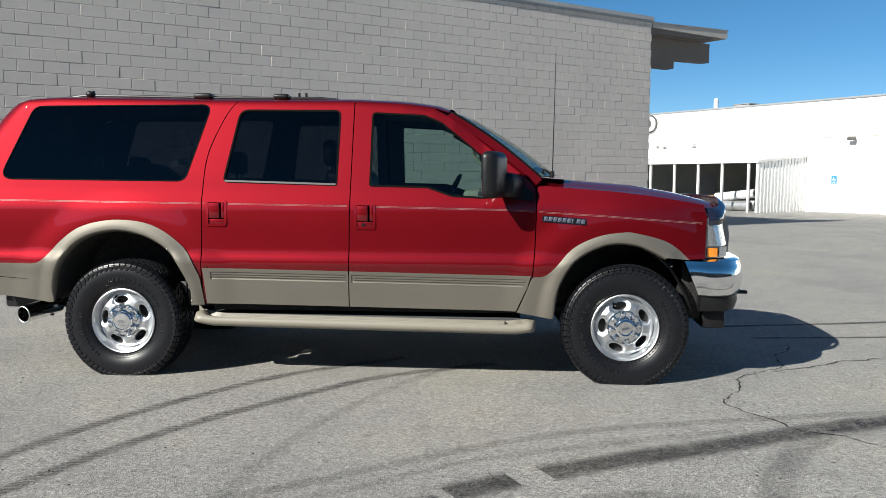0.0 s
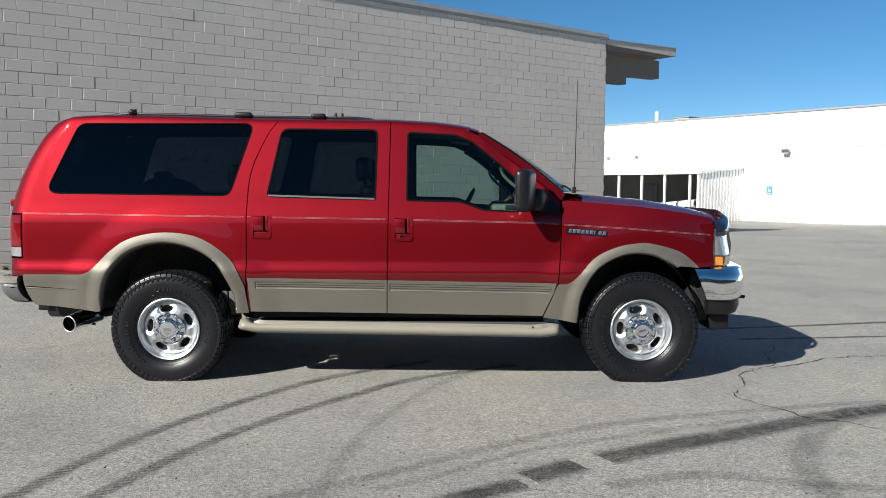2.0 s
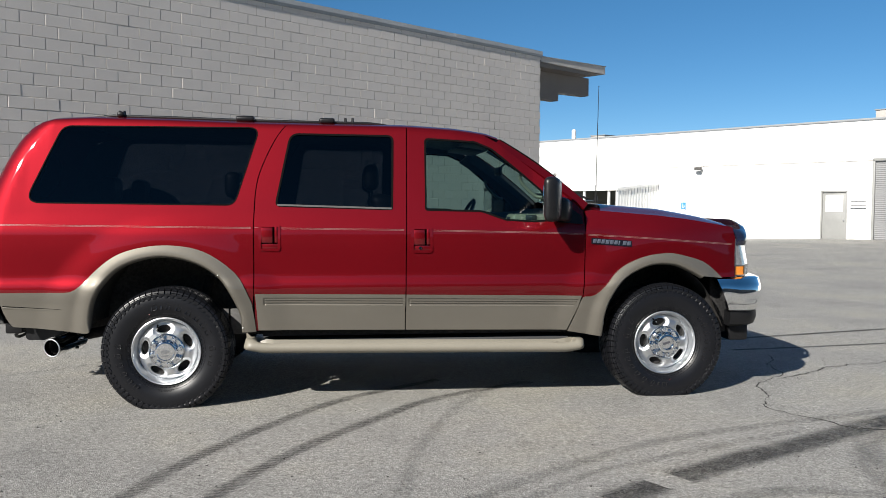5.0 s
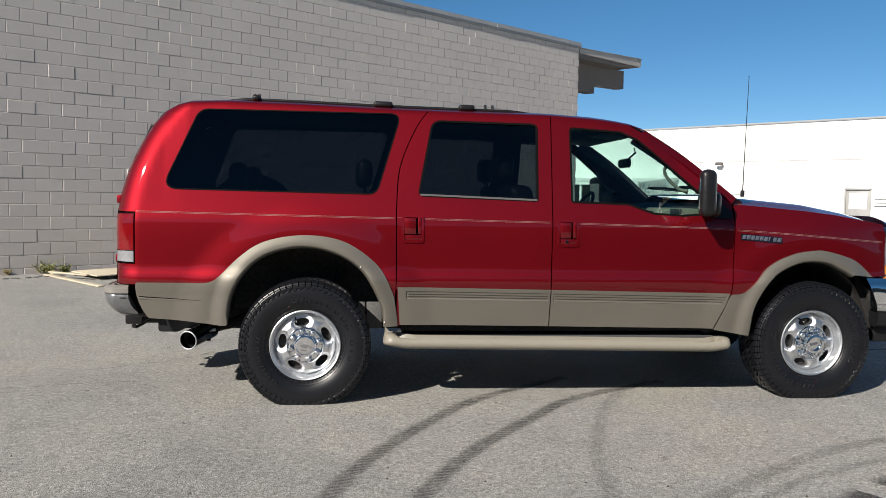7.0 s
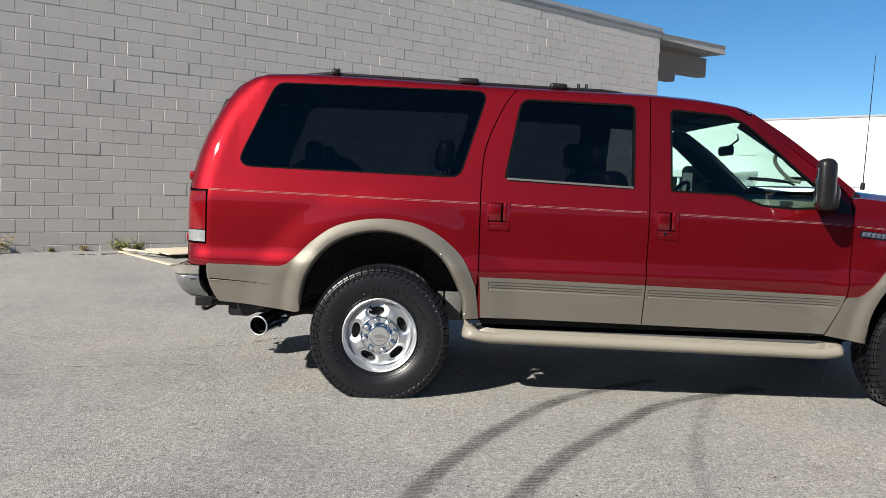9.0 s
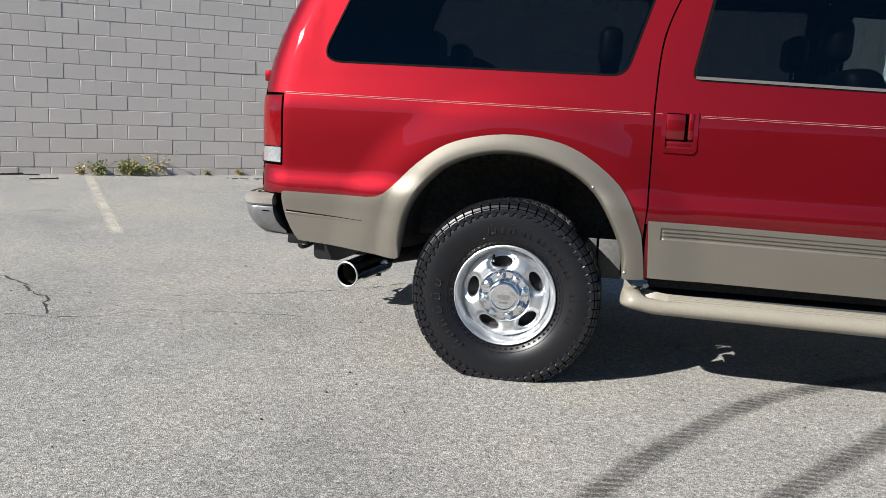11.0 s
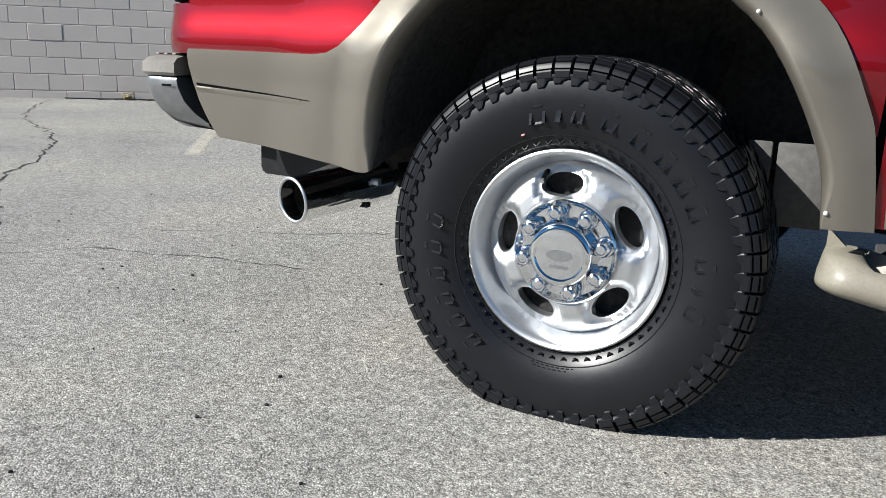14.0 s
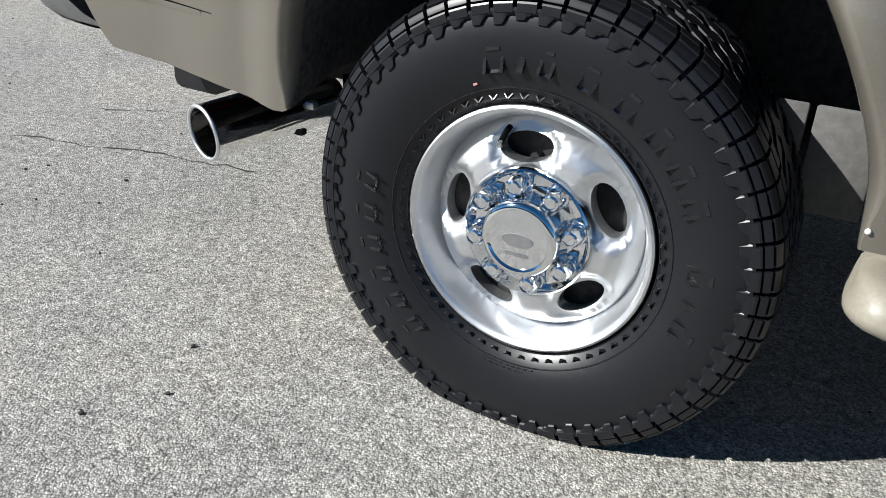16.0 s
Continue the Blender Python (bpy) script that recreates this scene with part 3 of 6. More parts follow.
    part("housing", box(bmesh.new(), -15.38, -15.02, -0.32, -0.12, 3.43, 3.58, 0.03), FIXTURE, wl)
    part("lens", box(bmesh.new(), -15.34, -15.06, -0.33, -0.15, 3.40, 3.428, 0.004), SIGN_WHITE, wl)
    for x in (-27.3, -26.75, -24.6):
        v = put(thing("wall_vent", "small grey louvre vent in the white wall", "vent", group="wall vents"))
        part("vent_frame", box(bmesh.new(), x - 0.16, x + 0.16, -0.025, 0.0, 3.32, 3.58, 0.006), WHITE_METAL, v)
        for i in range(3):
            part("slat", box(bmesh.new(), x - 0.13, x + 0.13, -0.04, -0.026, 3.35 + i * 0.075, 3.395 + i * 0.075), FIXTURE, v)
    rv = put(thing("round_vent", "round white extractor hood on the wall", "vent"))
    bm = bmesh.new()
    cylinder(bm, (-27.9, 0, 4.85), (-27.9, -0.35, 4.85), 0.48, 0.40, 28)
    part("hood", bm, WHITE_METAL, rv)
    bm = bmesh.new()
    cylinder(bm, (-27.9, -0.35, 4.85), (-27.9, -0.37, 4.85), 0.33, 0.33, 28)
    part("grille", bm, FIXTURE, rv)
    bm = bmesh.new()
    cylinder(bm, (-27.9, -0.02, 4.85), (-27.9, -0.12, 4.85), 0.52, 0.50, 28)
    part("flange", bm, FIXTURE, rv, "dark mounting ring")
    bs = put(thing("parking_sign", "blue accessible-parking sign on the white wall", "sign"))
    part("plate", box(bmesh.new(), -16.25, -15.97, -0.02, -0.002, 1.36, 1.78, 0.004), SIGN_BLUE, bs)
    bm = bmesh.new()
    for k in range(18):
        a0, a1 = radians(-200 + k * 14), radians(-200 + (k + 1) * 14)
        q = [(-16.105 + r * math.cos(a), -0.025, 1.57 + r * math.sin(a)) for a, r in ((a0, 0.055), (a1, 0.055), (a1, 0.078), (a0, 0.078))]
        bm.faces.new([bm.verts.new(p) for p in q])
    box(bm, -16.15, -16.125, -0.026, -0.021, 1.585, 1.715)
    box(bm, -16.15, -16.06, -0.026, -0.021, 1.575, 1.60)
    part("symbol", bm, SIGN_WHITE, bs)
    part("text_bar", box(bmesh.new(), -16.21, -16.01, -0.026, -0.021, 1.40, 1.435), SIGN_WHITE, bs)
    # things on the roof
    vp = put(thing("roof_pipe", "white flue pipe on the flat roof", "pipe"))
    bm = bmesh.new()
    cylinder(bm, (-24.4, 1.5, H - 0.3), (-24.4, 1.5, H + 0.72), 0.13, n=16)
    cylinder(bm, (-24.4, 1.5, H + 0.72), (-24.4, 1.5, H + 0.80), 0.13, 0.07, 16)
    part("flue", bm, WHITE_METAL, vp)
    for x, w, h, y in ((-22.6, 1.0, 0.30, 1.4), (-6.7, 1.7, 0.62, 2.0), (-9.3, 1.2, 0.2, 2.0)):
        u = put(thing("roof_unit", "low grey air-handling unit on the flat roof", "air unit", group="roof units"))
        part("casing", box(bmesh.new(), x - w / 2, x + w / 2, y, y + 1.2, H - 0.25, H + h, 0.03), GREY_TRIM, u)
        part("lid", box(bmesh.new(), x - w / 2 - 0.04, x + w / 2 + 0.04, y - 0.04, y + 1.24, H + h, H + h + 0.05, 0.01), FLASHING, u)
    bm = bmesh.new()
    cylinder(bm, (-4.6, 1.2, H - 0.2), (-4.6, 1.2, H + 0.24), 0.1, n=14)
    part("stub", bm, WHITE_METAL, put(thing("roof_vent", "short white vent stub on the roof", "vent")))
    # lean-to canopy with posts, glazed strips and a ribbed end
    cp = put(thing("canopy", "white lean-to canopy with posts and a ribbed end wall", "canopy", kind="structure"))
    x1, dep, top0, top1, low = -17.62, 3.75, 2.84, 2.50, 0.0
    x0 = -32.0
    prof = [(0.0, top0), (-dep - 0.15, top1), (-dep - 0.15, top1 - 0.13), (0.0, top0 - 0.13)]
    part("roof", loft([[(x, y, z) for y, z in prof] for x in (x0, x1 + 0.08)], closed=True, caps=True), WHITE_METAL, cp, sharp=20)
    for x in (-32.0, -30.5, -28.9, -27.4, -25.85, -24.35, -22.7, -21.15, -19.68, -18.15, -17.66):
        part("post", box(bmesh.new(), x - 0.055, x + 0.055, -dep - 0.05, -dep + 0.06, low - 0.1, top1 - 0.13, 0.008), WHITE_METAL, cp)
    k = 0
    y = -dep + 0.06
    while y < -0.05:
        zt = top1 + (top0 - top1) * (y + dep) / dep - 0.06
        part("rib", box(bmesh.new(), x1 - 0.02, x1 + (0.024 if k % 2 else 0.0), y, y + 0.125, low - 0.15, zt, 0.012), WHITE_METAL, cp)
        y += 0.13
        k += 1
    # dark sheet over the white wall paints the shade under the canopy
    part("shade_lining", box(bmesh.new(), x0, x1 - 0.03, -0.16, -0.06, low - 0.1, top0 - 0.16), COVER_SHADE, cp)
    # near-black box paints the shade of an open doorway
    part("doorway_shade", box(bmesh.new(), -23.9, -22.9, -0.2, -0.161, low, 1.9, 0.01), INK_AND_SHADE, cp)
    # stored goods under the canopy
    for i, (x, y, r, ln, mat, lab) in enumerate(((-20.3, -2.6, 0.24, 2.6, GALV, "long galvanised duct lying on the ground"), (-20.2, -2.1, 0.26, 2.4, PALE, "long roll of pale sheeting lying on the ground"), (-26.5, -2.4, 0.3, 3.0, PALE, "long roll of pale sheeting lying on the ground"), (-20.0, -2.35, 0.22, 2.2, PALE, "pale roll lying on other rolls"))):
        z = low + r + 0.02 + (0.42 if i == 3 else 0.0)
        bm = bmesh.new()
        cylinder(bm, (x - ln / 2, y, z), (x + ln / 2, y + 0.15, z + (0.22 if i == 3 else 0)), r, n=22)
        t = put(thing("stored_roll", lab, "roll", group="stored rolls"))
        part("sleeve", bm, mat, t)
        bm = bmesh.new()
        cylinder(bm, (x + ln / 2 + 0.001, y + 0.15, z + (0.22 if i == 3 else 0)), (x + ln / 2 + 0.02, y + 0.15, z + (0.22 if i == 3 else 0)), r * 0.7, n=18)
        part("core", bm, INK_AND_SHADE, t)
    for x, y, w, h in ((-22.4, -2.6, 0.9, 0.55), (-21.9, -2.2, 0.6, 0.75), (-24.2, -2.5, 0.8, 0.5)):
        bm = bmesh.new()
        box(bm, x - w / 2, x + w / 2, y - 0.35, y + 0.35, low, low + h, 0.09, 3)
        for v in bm.verts:
            v.co += noise.noise_vector(v.co * 2.3) * 0.09 * (1 if v.co.z > low + 0.1 else 0)
        put(tagged(part("wrapped_bundle", bm, YELLOW), "yellow plastic-wrapped bundle under the canopy", "bundle", group="wrapped bundles"))


def build_wall_sign():
    s = thing("employee_sign", "white parking notice with dark red lettering on the block wall", "sign", WALL)
    x0, x1, z0, z1 = 2.20, 2.62, 1.26, 1.72
    part("plate", box(bmesh.new(), x0, x1, -0.032, -0.019, z0, z1, 0.003), SIGN_WHITE, s)
    for a, b, c, d in ((x0 + 0.015, x1 - 0.015, z0 + 0.012, z0 + 0.02), (x0 + 0.015, x1 - 0.015, z1 - 0.02, z1 - 0.012), (x0 + 0.012, x0 + 0.02, z0 + 0.015, z1 - 0.015), (x1 - 0.02, x1 - 0.012, z0 + 0.015, z1 - 0.015)):
        part("border", box(bmesh.new(), a, b, -0.035, -0.032, c, d), INK_AND_SHADE, s)
    for words, z, size, mat in (("EMPLOYEE", z1 - 0.17, 0.078, SIGN_RED), ("PARKING", z1 - 0.26, 0.078, SIGN_RED)):
        bm = text_mesh(words, size, 0.001)
        bmesh.ops.transform(bm, matrix=Matrix.Translation(((x0 + x1) / 2, -0.034, z)) @ Matrix.Rotation(radians(90), 4, "X"), verts=bm.verts[:])
        part("lettering", bm, mat, s)
    part("text_bar", box(bmesh.new(), (x0 + x1) / 2 - 0.08, (x0 + x1) / 2 + 0.08, -0.035, -0.032, z1 - 0.105, z1 - 0.045), INK_AND_SHADE, s)
    for i, w in enumerate((0.15, 0.12, 0.14)):
        part("text_bar", box(bmesh.new(), (x0 + x1) / 2 - w, (x0 + x1) / 2 + w, -0.035, -0.032, z1 - 0.34 - i * 0.05, z1 - 0.315 - i * 0.05), INK_AND_SHADE, s)


def weed(s, out, size, leaves, dry, seed):
    """A ragged weed at the wall's foot: thin stems with many small leaves."""
    rnd = random.Random(seed)
    at = WALL @ Vector((s, -out, 0))
    w = thing("weed", "straggly dry weed at the foot of the wall" if dry else "low green weed at the foot of the wall", "weed", Matrix.Translation(at), group="weeds along the wall")
    stems, blades = bmesh.new(), bmesh.new()
    for k in range(max(6, leaves // 14)):
        a, lean = rnd.uniform(0, 6.28), rnd.uniform(0.2, 1.1)
        h = size * rnd.uniform(0.4, 1.0)
        base = Vector((rnd.gauss(0, size * 0.25), rnd.gauss(0, size * 0.12), 0))
        pts = [base + Vector((math.cos(a), math.sin(a), 0)) * lean * h * t * t + Vector((0, 0, h * t)) for t in (0, 0.33, 0.66, 1.0)]
        tube(stems, pts, 0.0025, 5)
        for j in range(14):
            t = rnd.uniform(0.15, 1.0)
            i = min(2, int(t * 3))
            p = pts[i].lerp(pts[i + 1], t * 3 - i)
            d = Vector((rnd.gauss(0, 1), rnd.gauss(0, 1), rnd.uniform(-0.2, 0.8))).normalized()
            u = d.orthogonal().normalized()
            ln, wd = rnd.uniform(0.025, 0.06), rnd.uniform(0.006, 0.014)
            mid = p + d * ln * 0.5
            q = [p, mid + u * wd, p + d * ln + Vector((0, 0, -0.008)), mid - u * wd]
            vs = [blades.verts.new(c) for c in q]
            blades.faces.new(vs)
    part("stems", stems, STRAW, w)
    part("leaves", blades, STRAW if dry else LEAF, w, keep=True)


def litter():
    for s, out, ln, wd, turn, z, mat in ((1.78, 1.02, 1.4, 0.92, 3, 0.068, PLY), (0.86, 1.06, 0.72, 0.07, -62, 0.072, PLY), (0.80, 1.38, 2.05, 0.10, -88, 0.003, PLY), (1.6, 0.34, 1.5, 0.09, -3, 0.003, PLY)):
        b = part("board", box(bmesh.new(), -ln / 2, ln / 2, -wd / 2, wd / 2, 0.0, 0.020, 0.003), mat)
        b.matrix_world = WALL @ Matrix.Translation((s, -out, z)) @ Matrix.Rotation(radians(turn), 4, "Z") @ Matrix.Rotation(radians(0.0 if z < 0.01 else -1.0 if wd > 0.3 else 1.5), 4, "Y")
        tagged(b, "pale weathered board lying at the foot of the wall" if wd < 0.3 else "wide weathered sheet of board propped by the wall", "board", group="boards on the ground")
    # battens added under the sheet, in the painted shade colour
    for s in (1.35, 2.25):
        b = part("batten", box(bmesh.new(), -0.04, 0.04, -0.38, 0.38, 0.0, 0.062, 0.004), COVER_SHADE)
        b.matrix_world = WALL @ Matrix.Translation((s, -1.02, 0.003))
        tagged(b, "added batten under the propped boards, coloured as shade", "batten", group="battens")
    for s, out, ln, turn in ((-3.1, 0.12, 0.9, 3), (-2.75, 0.2, 0.6, -8), (-2.4, 0.75, 0.35, 12), (-3.6, 0.1, 0.7, -2)):
        bm = bmesh.new()
        rnd = random.Random(int(abs(s) * 100))
        tube(bm, [(-ln / 2 + ln * i / 5, rnd.gauss(0, 0.012), 0.012 + abs(rnd.gauss(0, 0.006))) for i in range(6)], 0.009, 6)
        b = part("stick", bm, MATT)
        b.matrix_world = WALL @ Matrix.Translation((s, -out, 0.0)) @ Matrix.Rotation(radians(turn), 4, "Z")
        tagged(b, "thin dark stick lying by the wall", "stick", group="sticks by the wall")
    rnd = random.Random(8)
    bm = bmesh.new()
    for k in range(34):
        c = Vector((rnd.gauss(0.55, 0.30), -0.62 + rnd.gauss(0, 0.07), 0.006))
        bmesh.ops.create_icosphere(bm, subdivisions=1, radius=rnd.uniform(0.008, 0.026), matrix=Matrix.Translation(c) @ Matrix.Diagonal((1.4, 1.0, 0.5, 1)))
    for v in bm.verts:
        v.co += noise.noise_vector(v.co * 60) * 0.005
    soil = part("soil_crumbs", bm, PLATE)
    soil.matrix_world = WALL
    tagged(soil, "dark crumbs of soil near the foot of the wall", "soil", kind="stuff")
    rnd = random.Random(3)
    bm = bmesh.new()
    for k in range(420):
        x, y = rnd.uniform(-4.5, 5.5), rnd.uniform(-4.2, 1.2)
        r = rnd.uniform(0.002, 0.006)
        o = bmesh.ops.create_icosphere(bm, subdivisions=1, radius=r)
        for v in o["verts"]:
            v.co = Vector((x, y, r * 0.5)) + Vector((v.co.x * rnd.uniform(0.7, 1.3), v.co.y * rnd.uniform(0.7, 1.3), v.co.z * 0.7))
    tagged(part("grit", bm, CRACK), "scattered dark grit on the asphalt", "grit", kind="stuff")


build_ground()
WALL_OBJECT = build_block_building()
build_white_building()
build_wall_sign()
for k, (s, out, size, leaves, dry) in enumerate(((-1.34, 0.14, 0.25, 420, False), (-1.15, 0.16, 0.22, 300, False), (-1.70, 0.12, 0.22, 300, False), (-1.95, 0.12, 0.14, 120, True), (-0.85, 0.10, 0.38, 160, True), (0.86, 0.12, 0.24, 320, False), (1.12, 0.12, 0.15, 200, False), (0.3, 0.05, 0.10, 60, True), (-0.2, 0.06, 0.07, 40, False), (-3.2, 0.06, 0.08, 40, True))):
    weed(s, out, size, leaves, dry, 20 + k)
litter()
# unseen dark walls added far behind the camera to darken the car's reflections
for name, m, ln, h in (("unseen_wall_south", Matrix.Translation((0, -15.5, 0)), 110, 3.3), ("unseen_wall_west", Matrix.Translation((-60, -10, 0)) @ Matrix.Rotation(radians(90), 4, "Z"), 80, 4.5)):
    ob = part(name, box(bmesh.new(), -ln / 2, ln / 2, -0.3, 0.3, -0.5, h), FIXTURE)
    ob.matrix_world = m
    tagged(ob, "unseen dark wall added to close the yard and darken reflections", "wall", kind="structure")

T1 = [(-0.05, -3.6), (0.18, -2.67), (0.42, -2.06), (0.73, -1.5), (1.04, -1.03), (1.37, -0.7), (1.9, -0.3)]
T2 = [(0.25, -3.75), (0.45, -3.12), (0.65, -2.58), (0.97, -1.98), (1.4, -1.4), (1.7, -1.02), (2.1, -0.72), (2.6, -0.45)]
T3 = [(1.4, -3.6), (1.46, -2.85), (1.6, -2.09), (1.87, -1.33), (2.15, -0.8), (2.5, -0.4)]
T4 = [(1.2, -3.3), (1.8, -2.88), (2.45, -2.4), (3.05, -2.06), (3.99, -1.76), (5.0, -1.52), (6.2, -1.35)]
T5 = [(2.86, -2.70), (3.35, -2.43), (3.85, -2.19), (4.30, -1.94), (4.84, -1.71), (5.8, -1.42), (7.0, -1.2)]
T7 = [(3.80, -3.35), (3.83, -3.02), (3.87, -2.84), (3.94, -2.64), (4.06, -2.42), (4.26, -2.14), (4.55, -1.91), (5.2, -1.6)]
T8 = [(2.80, -3.10), (2.93, -3.05), (3.13, -2.97), (3.3, -2.94), (3.45, -2.96), (3.59, -3.0), (3.8, -3.06), (4.1, -3.12), (4.6, -3.15)]
T9 = [(1.7, -3.15), (2.01, -2.94), (2.45, -2.59), (2.93, -2.36), (3.45, -2.14), (3.9, -1.98)]
for path, w, mat, lab in ((T1, 0.13, RUBBER_MARK, "curved tyre mark with a tread print"), (T2, 0.13, RUBBER_MARK, "curved tyre mark with a tread print"), (T3, 0.11, TRACE_MARK, "faint curved tyre mark"), (T4, 0.12, FAINT_MARK, "faint curved tyre mark"), (T8, 0.15, FAINT_MARK, "faint curved tyre mark"), (T9, 0.09, TRACE_MARK, "faint curved tyre mark"), (T5, 0.25, DARK_MARK, "dark broad tyre mark on the asphalt"), (T7, 0.22, FAINT_MARK, "faint curved tyre mark"), ([(2.42, -2.98), (2.56, -2.88), (2.71, -2.79)], 0.24, DARK_MARK, "short dark rubber patch on the asphalt"), ([(2.0, -3.32), (2.2, -3.18), (2.40, -3.06)], 0.2, DARK_MARK, "short dark rubber patch on the asphalt"), ([(4.6, 1.25), (5.6, 1.46), (7.5, 1.9), (11, 2.6)], 0.1, DARK_MARK, "thin dark tyre mark"), ([(4.8, 0.72), (6.0, 0.86), (8.0, 1.15), (11, 1.6)], 0.08, DARK_MARK, "thin dark tyre mark")):
    mark("tyre_mark", path, w, mat, lab, "tyre mark")
mark("parking_line", [(-6.78, 5.92), (-5.2, 3.8), (-3.61, 1.69)], 0.15, OLD_LINE, "worn pale parking line on the asphalt", "line marking", z=0.004)
CRACKS = [[(5.0, 0.4), (4.72, -0.16), (4.63, -0.44), (4.32, -0.69), (4.21, -1.04), (4.02, -1.39), (4.22, -1.73), (4.31, -1.93), (4.9, -2.3)],
          [(7.0, 0.4), (5.61, -0.02), (4.91, -0.33), (4.6, -0.53)],
          [(-3.4, -1.1), (-2.58, -0.81), (-2.27, -0.72), (-2.16, -0.61), (-2.08, -0.52), (-1.97, -0.46), (-1.82, -0.44), (-1.60, -0.375), (-1.2, -0.30)],
          [(-3.66, 0.2), (-3.40, -0.01), (-3.11, -0.18), (-2.75, -0.41), (-2.62, -0.55), (-2.49, -0.74)],
          [(-2.1, -0.14), (-1.73, 0.08), (-1.51, 0.21), (-1.23, 0.35), (-0.87, 0.72), (0.2, 1.3)],
          [(-3.66, 0.2), (-3.80, 0.38), (-4.04, 0.69), (-4.30, 1.02), (-4.58, 1.25), (-4.92, 1.61), (-5.57, 2.07), (-6.14, 2.36), (-7.16, 3.06), (-8.47, 4.4)]]
for i, path in enumerate(CRACKS):
    mark("crack", path, 0.013 if i not in (2, 4) else 0.006, CRACK, "thin branching crack in the asphalt", "crack", z=0.0025, jag=0.008, seed=40 + i, steps=4)


# ---- the car: x forward from the rear axle, right side at -y ----
ROOF_LINE = ([-0.9, -0.771, -0.517, 0.0, 0.549, 1.19, 1.618, 1.96, 2.174, 2.31, 2.5], [1.91, 1.948, 1.961, 1.953, 1.939, 1.932, 1.929, 1.910, 1.882, 1.838, 1.70])
REAR_LINE = ([0.5, 0.79, 0.902, 1.222, 1.401, 1.591, 1.783, 1.904, 1.95], [-1.165, -1.195, -1.192, -1.195, -1.168, -1.105, -1.010, -0.925, -0.85])
SIDE_LINE = ([0.40, 0.50, 0.70, 0.75, 0.79, 0.815, 0.835, 0.85, 0.865, 0.885, 0.95, 1.08, 1.17, 1.205, 1.30, 1.40, 1.60, 1.80, 1.89, 1.925, 1.945], [0.945, 0.962, 0.989, 0.999, 1.005, 1.005, 1.0015, 0.9955, 0.991, 0.988, 0.9875, 0.987, 0.984, 0.977, 0.951, 0.928, 0.879, 0.830, 0.806, 0.785, 0.755])
HOOD_LINE = ([2.80, 2.929, 3.098, 3.52, 3.855, 4.02, 4.12, 4.20, 4.26], [1.40, 1.385, 1.372, 1.338, 1.284, 1.252, 1.228, 1.19, 1.13])
TAN_LINE = ([-1.2, -0.567, 0.59, 2.84, 4.0], [0.79, 0.782, 0.763, 0.729, 0.72])
STRIPE_LINE = ([-1.06, 0.566, 1.6, 2.67, 3.3, 3.971], [1.23, 1.209, 1.195, 1.173, 1.137, 1.088])
REAR_ARCH, FRONT_ARCH = (0.0, 0.44), (3.46, 0.42)


SMOOTH_Z = np.arange(0.30, 2.20, 0.005)
SMOOTH_W = np.interp(SMOOTH_Z, *SIDE_LINE)
for _ in range(3):
    SMOOTH_W = np.convolve(np.pad(SMOOTH_W, 2, mode="edge"), np.ones(5) / 5, mode="valid")


def on(line, v):
    if line is REAR_LINE:
        return sum(float(np.interp(v + d, *line)) for d in (-0.10, -0.05, 0.0, 0.05, 0.10)) / 5
    return float(np.interp(v, *line))


def side(x, z, proud=0.0):
    """Half the car's width at a point of its side."""
    zz = z + (1.94 - on(ROOF_LINE, x)) * min(1.0, max(0.0, (z - 1.2) / 0.65))
    w = float(np.interp(zz, SMOOTH_Z, SMOOTH_W))
    e, r = x - on(REAR_LINE, z), 0.17
    if e < r:
        w -= 0.75 * r * (1 - math.sqrt(max(0.0, 1 - ((r - max(e, 0)) / r) ** 2)))
    if x > 3.3:
        w -= 0.10 * (x - 3.3) ** 2
    for cx, cz in (REAR_ARCH, FRONT_ARCH):
        d = math.hypot(x - cx, (z - cz))
        w += 0.018 * smooth(0.86, 0.655, d)
    return w + proud


def skin(outline, holes=(), proud=0.0, thick=0.02, cell_x=0.035, cell_z=0.028):
    return shell(sheet(outline, holes, cell_x, cell_z), lambda x, z: side(x, z, proud), thick)


def strip(x0, x1, line, high, proud, drop=0.0, n=40):
    """A thin raised band along the side that follows a line."""
    rows = []
    for i in range(n + 1):
        x = x0 + (x1 - x0) * i / n
        z = on(line, x) - drop
        rows.append([(x, -side(x, z + q * high / 2, proud - (0.004 if abs(q) > 1 else 0)), z + max(-1, min(1, q)) * high / 2) for q in (-1.01, -1, 0, 1, 1.01)])
    return loft(rows)


CAR = thing("sport_utility_vehicle", "red and tan four-wheel-drive sport utility vehicle parked on the asphalt", "car")

# wheel arches as smooth curves, from behind to in front
R_OUT = spline([(-0.567, 0.782), (-0.42, 0.945), (-0.254, 1.05), (-0.004, 1.092), (0.245, 1.051), (0.453, 0.905), (0.563, 0.663), (0.585, 0.56)], 6)
R_IN = spline([(-0.487, 0.518), (-0.444, 0.736), (-0.296, 0.925), (-0.067, 1.004), (0.162, 0.976), (0.349, 0.863), (0.470, 0.653), (0.497, 0.504)], 6)
F_OUT = spline([(2.856, 0.723), (2.90, 0.726), (2.945, 0.744), (2.995, 0.792), (3.085, 0.896), (3.172, 0.957), (3.298, 1.006), (3.42, 1.025), (3.508, 1.024), (3.70, 0.975), (3.80, 0.915), (3.88, 0.855)], 6)
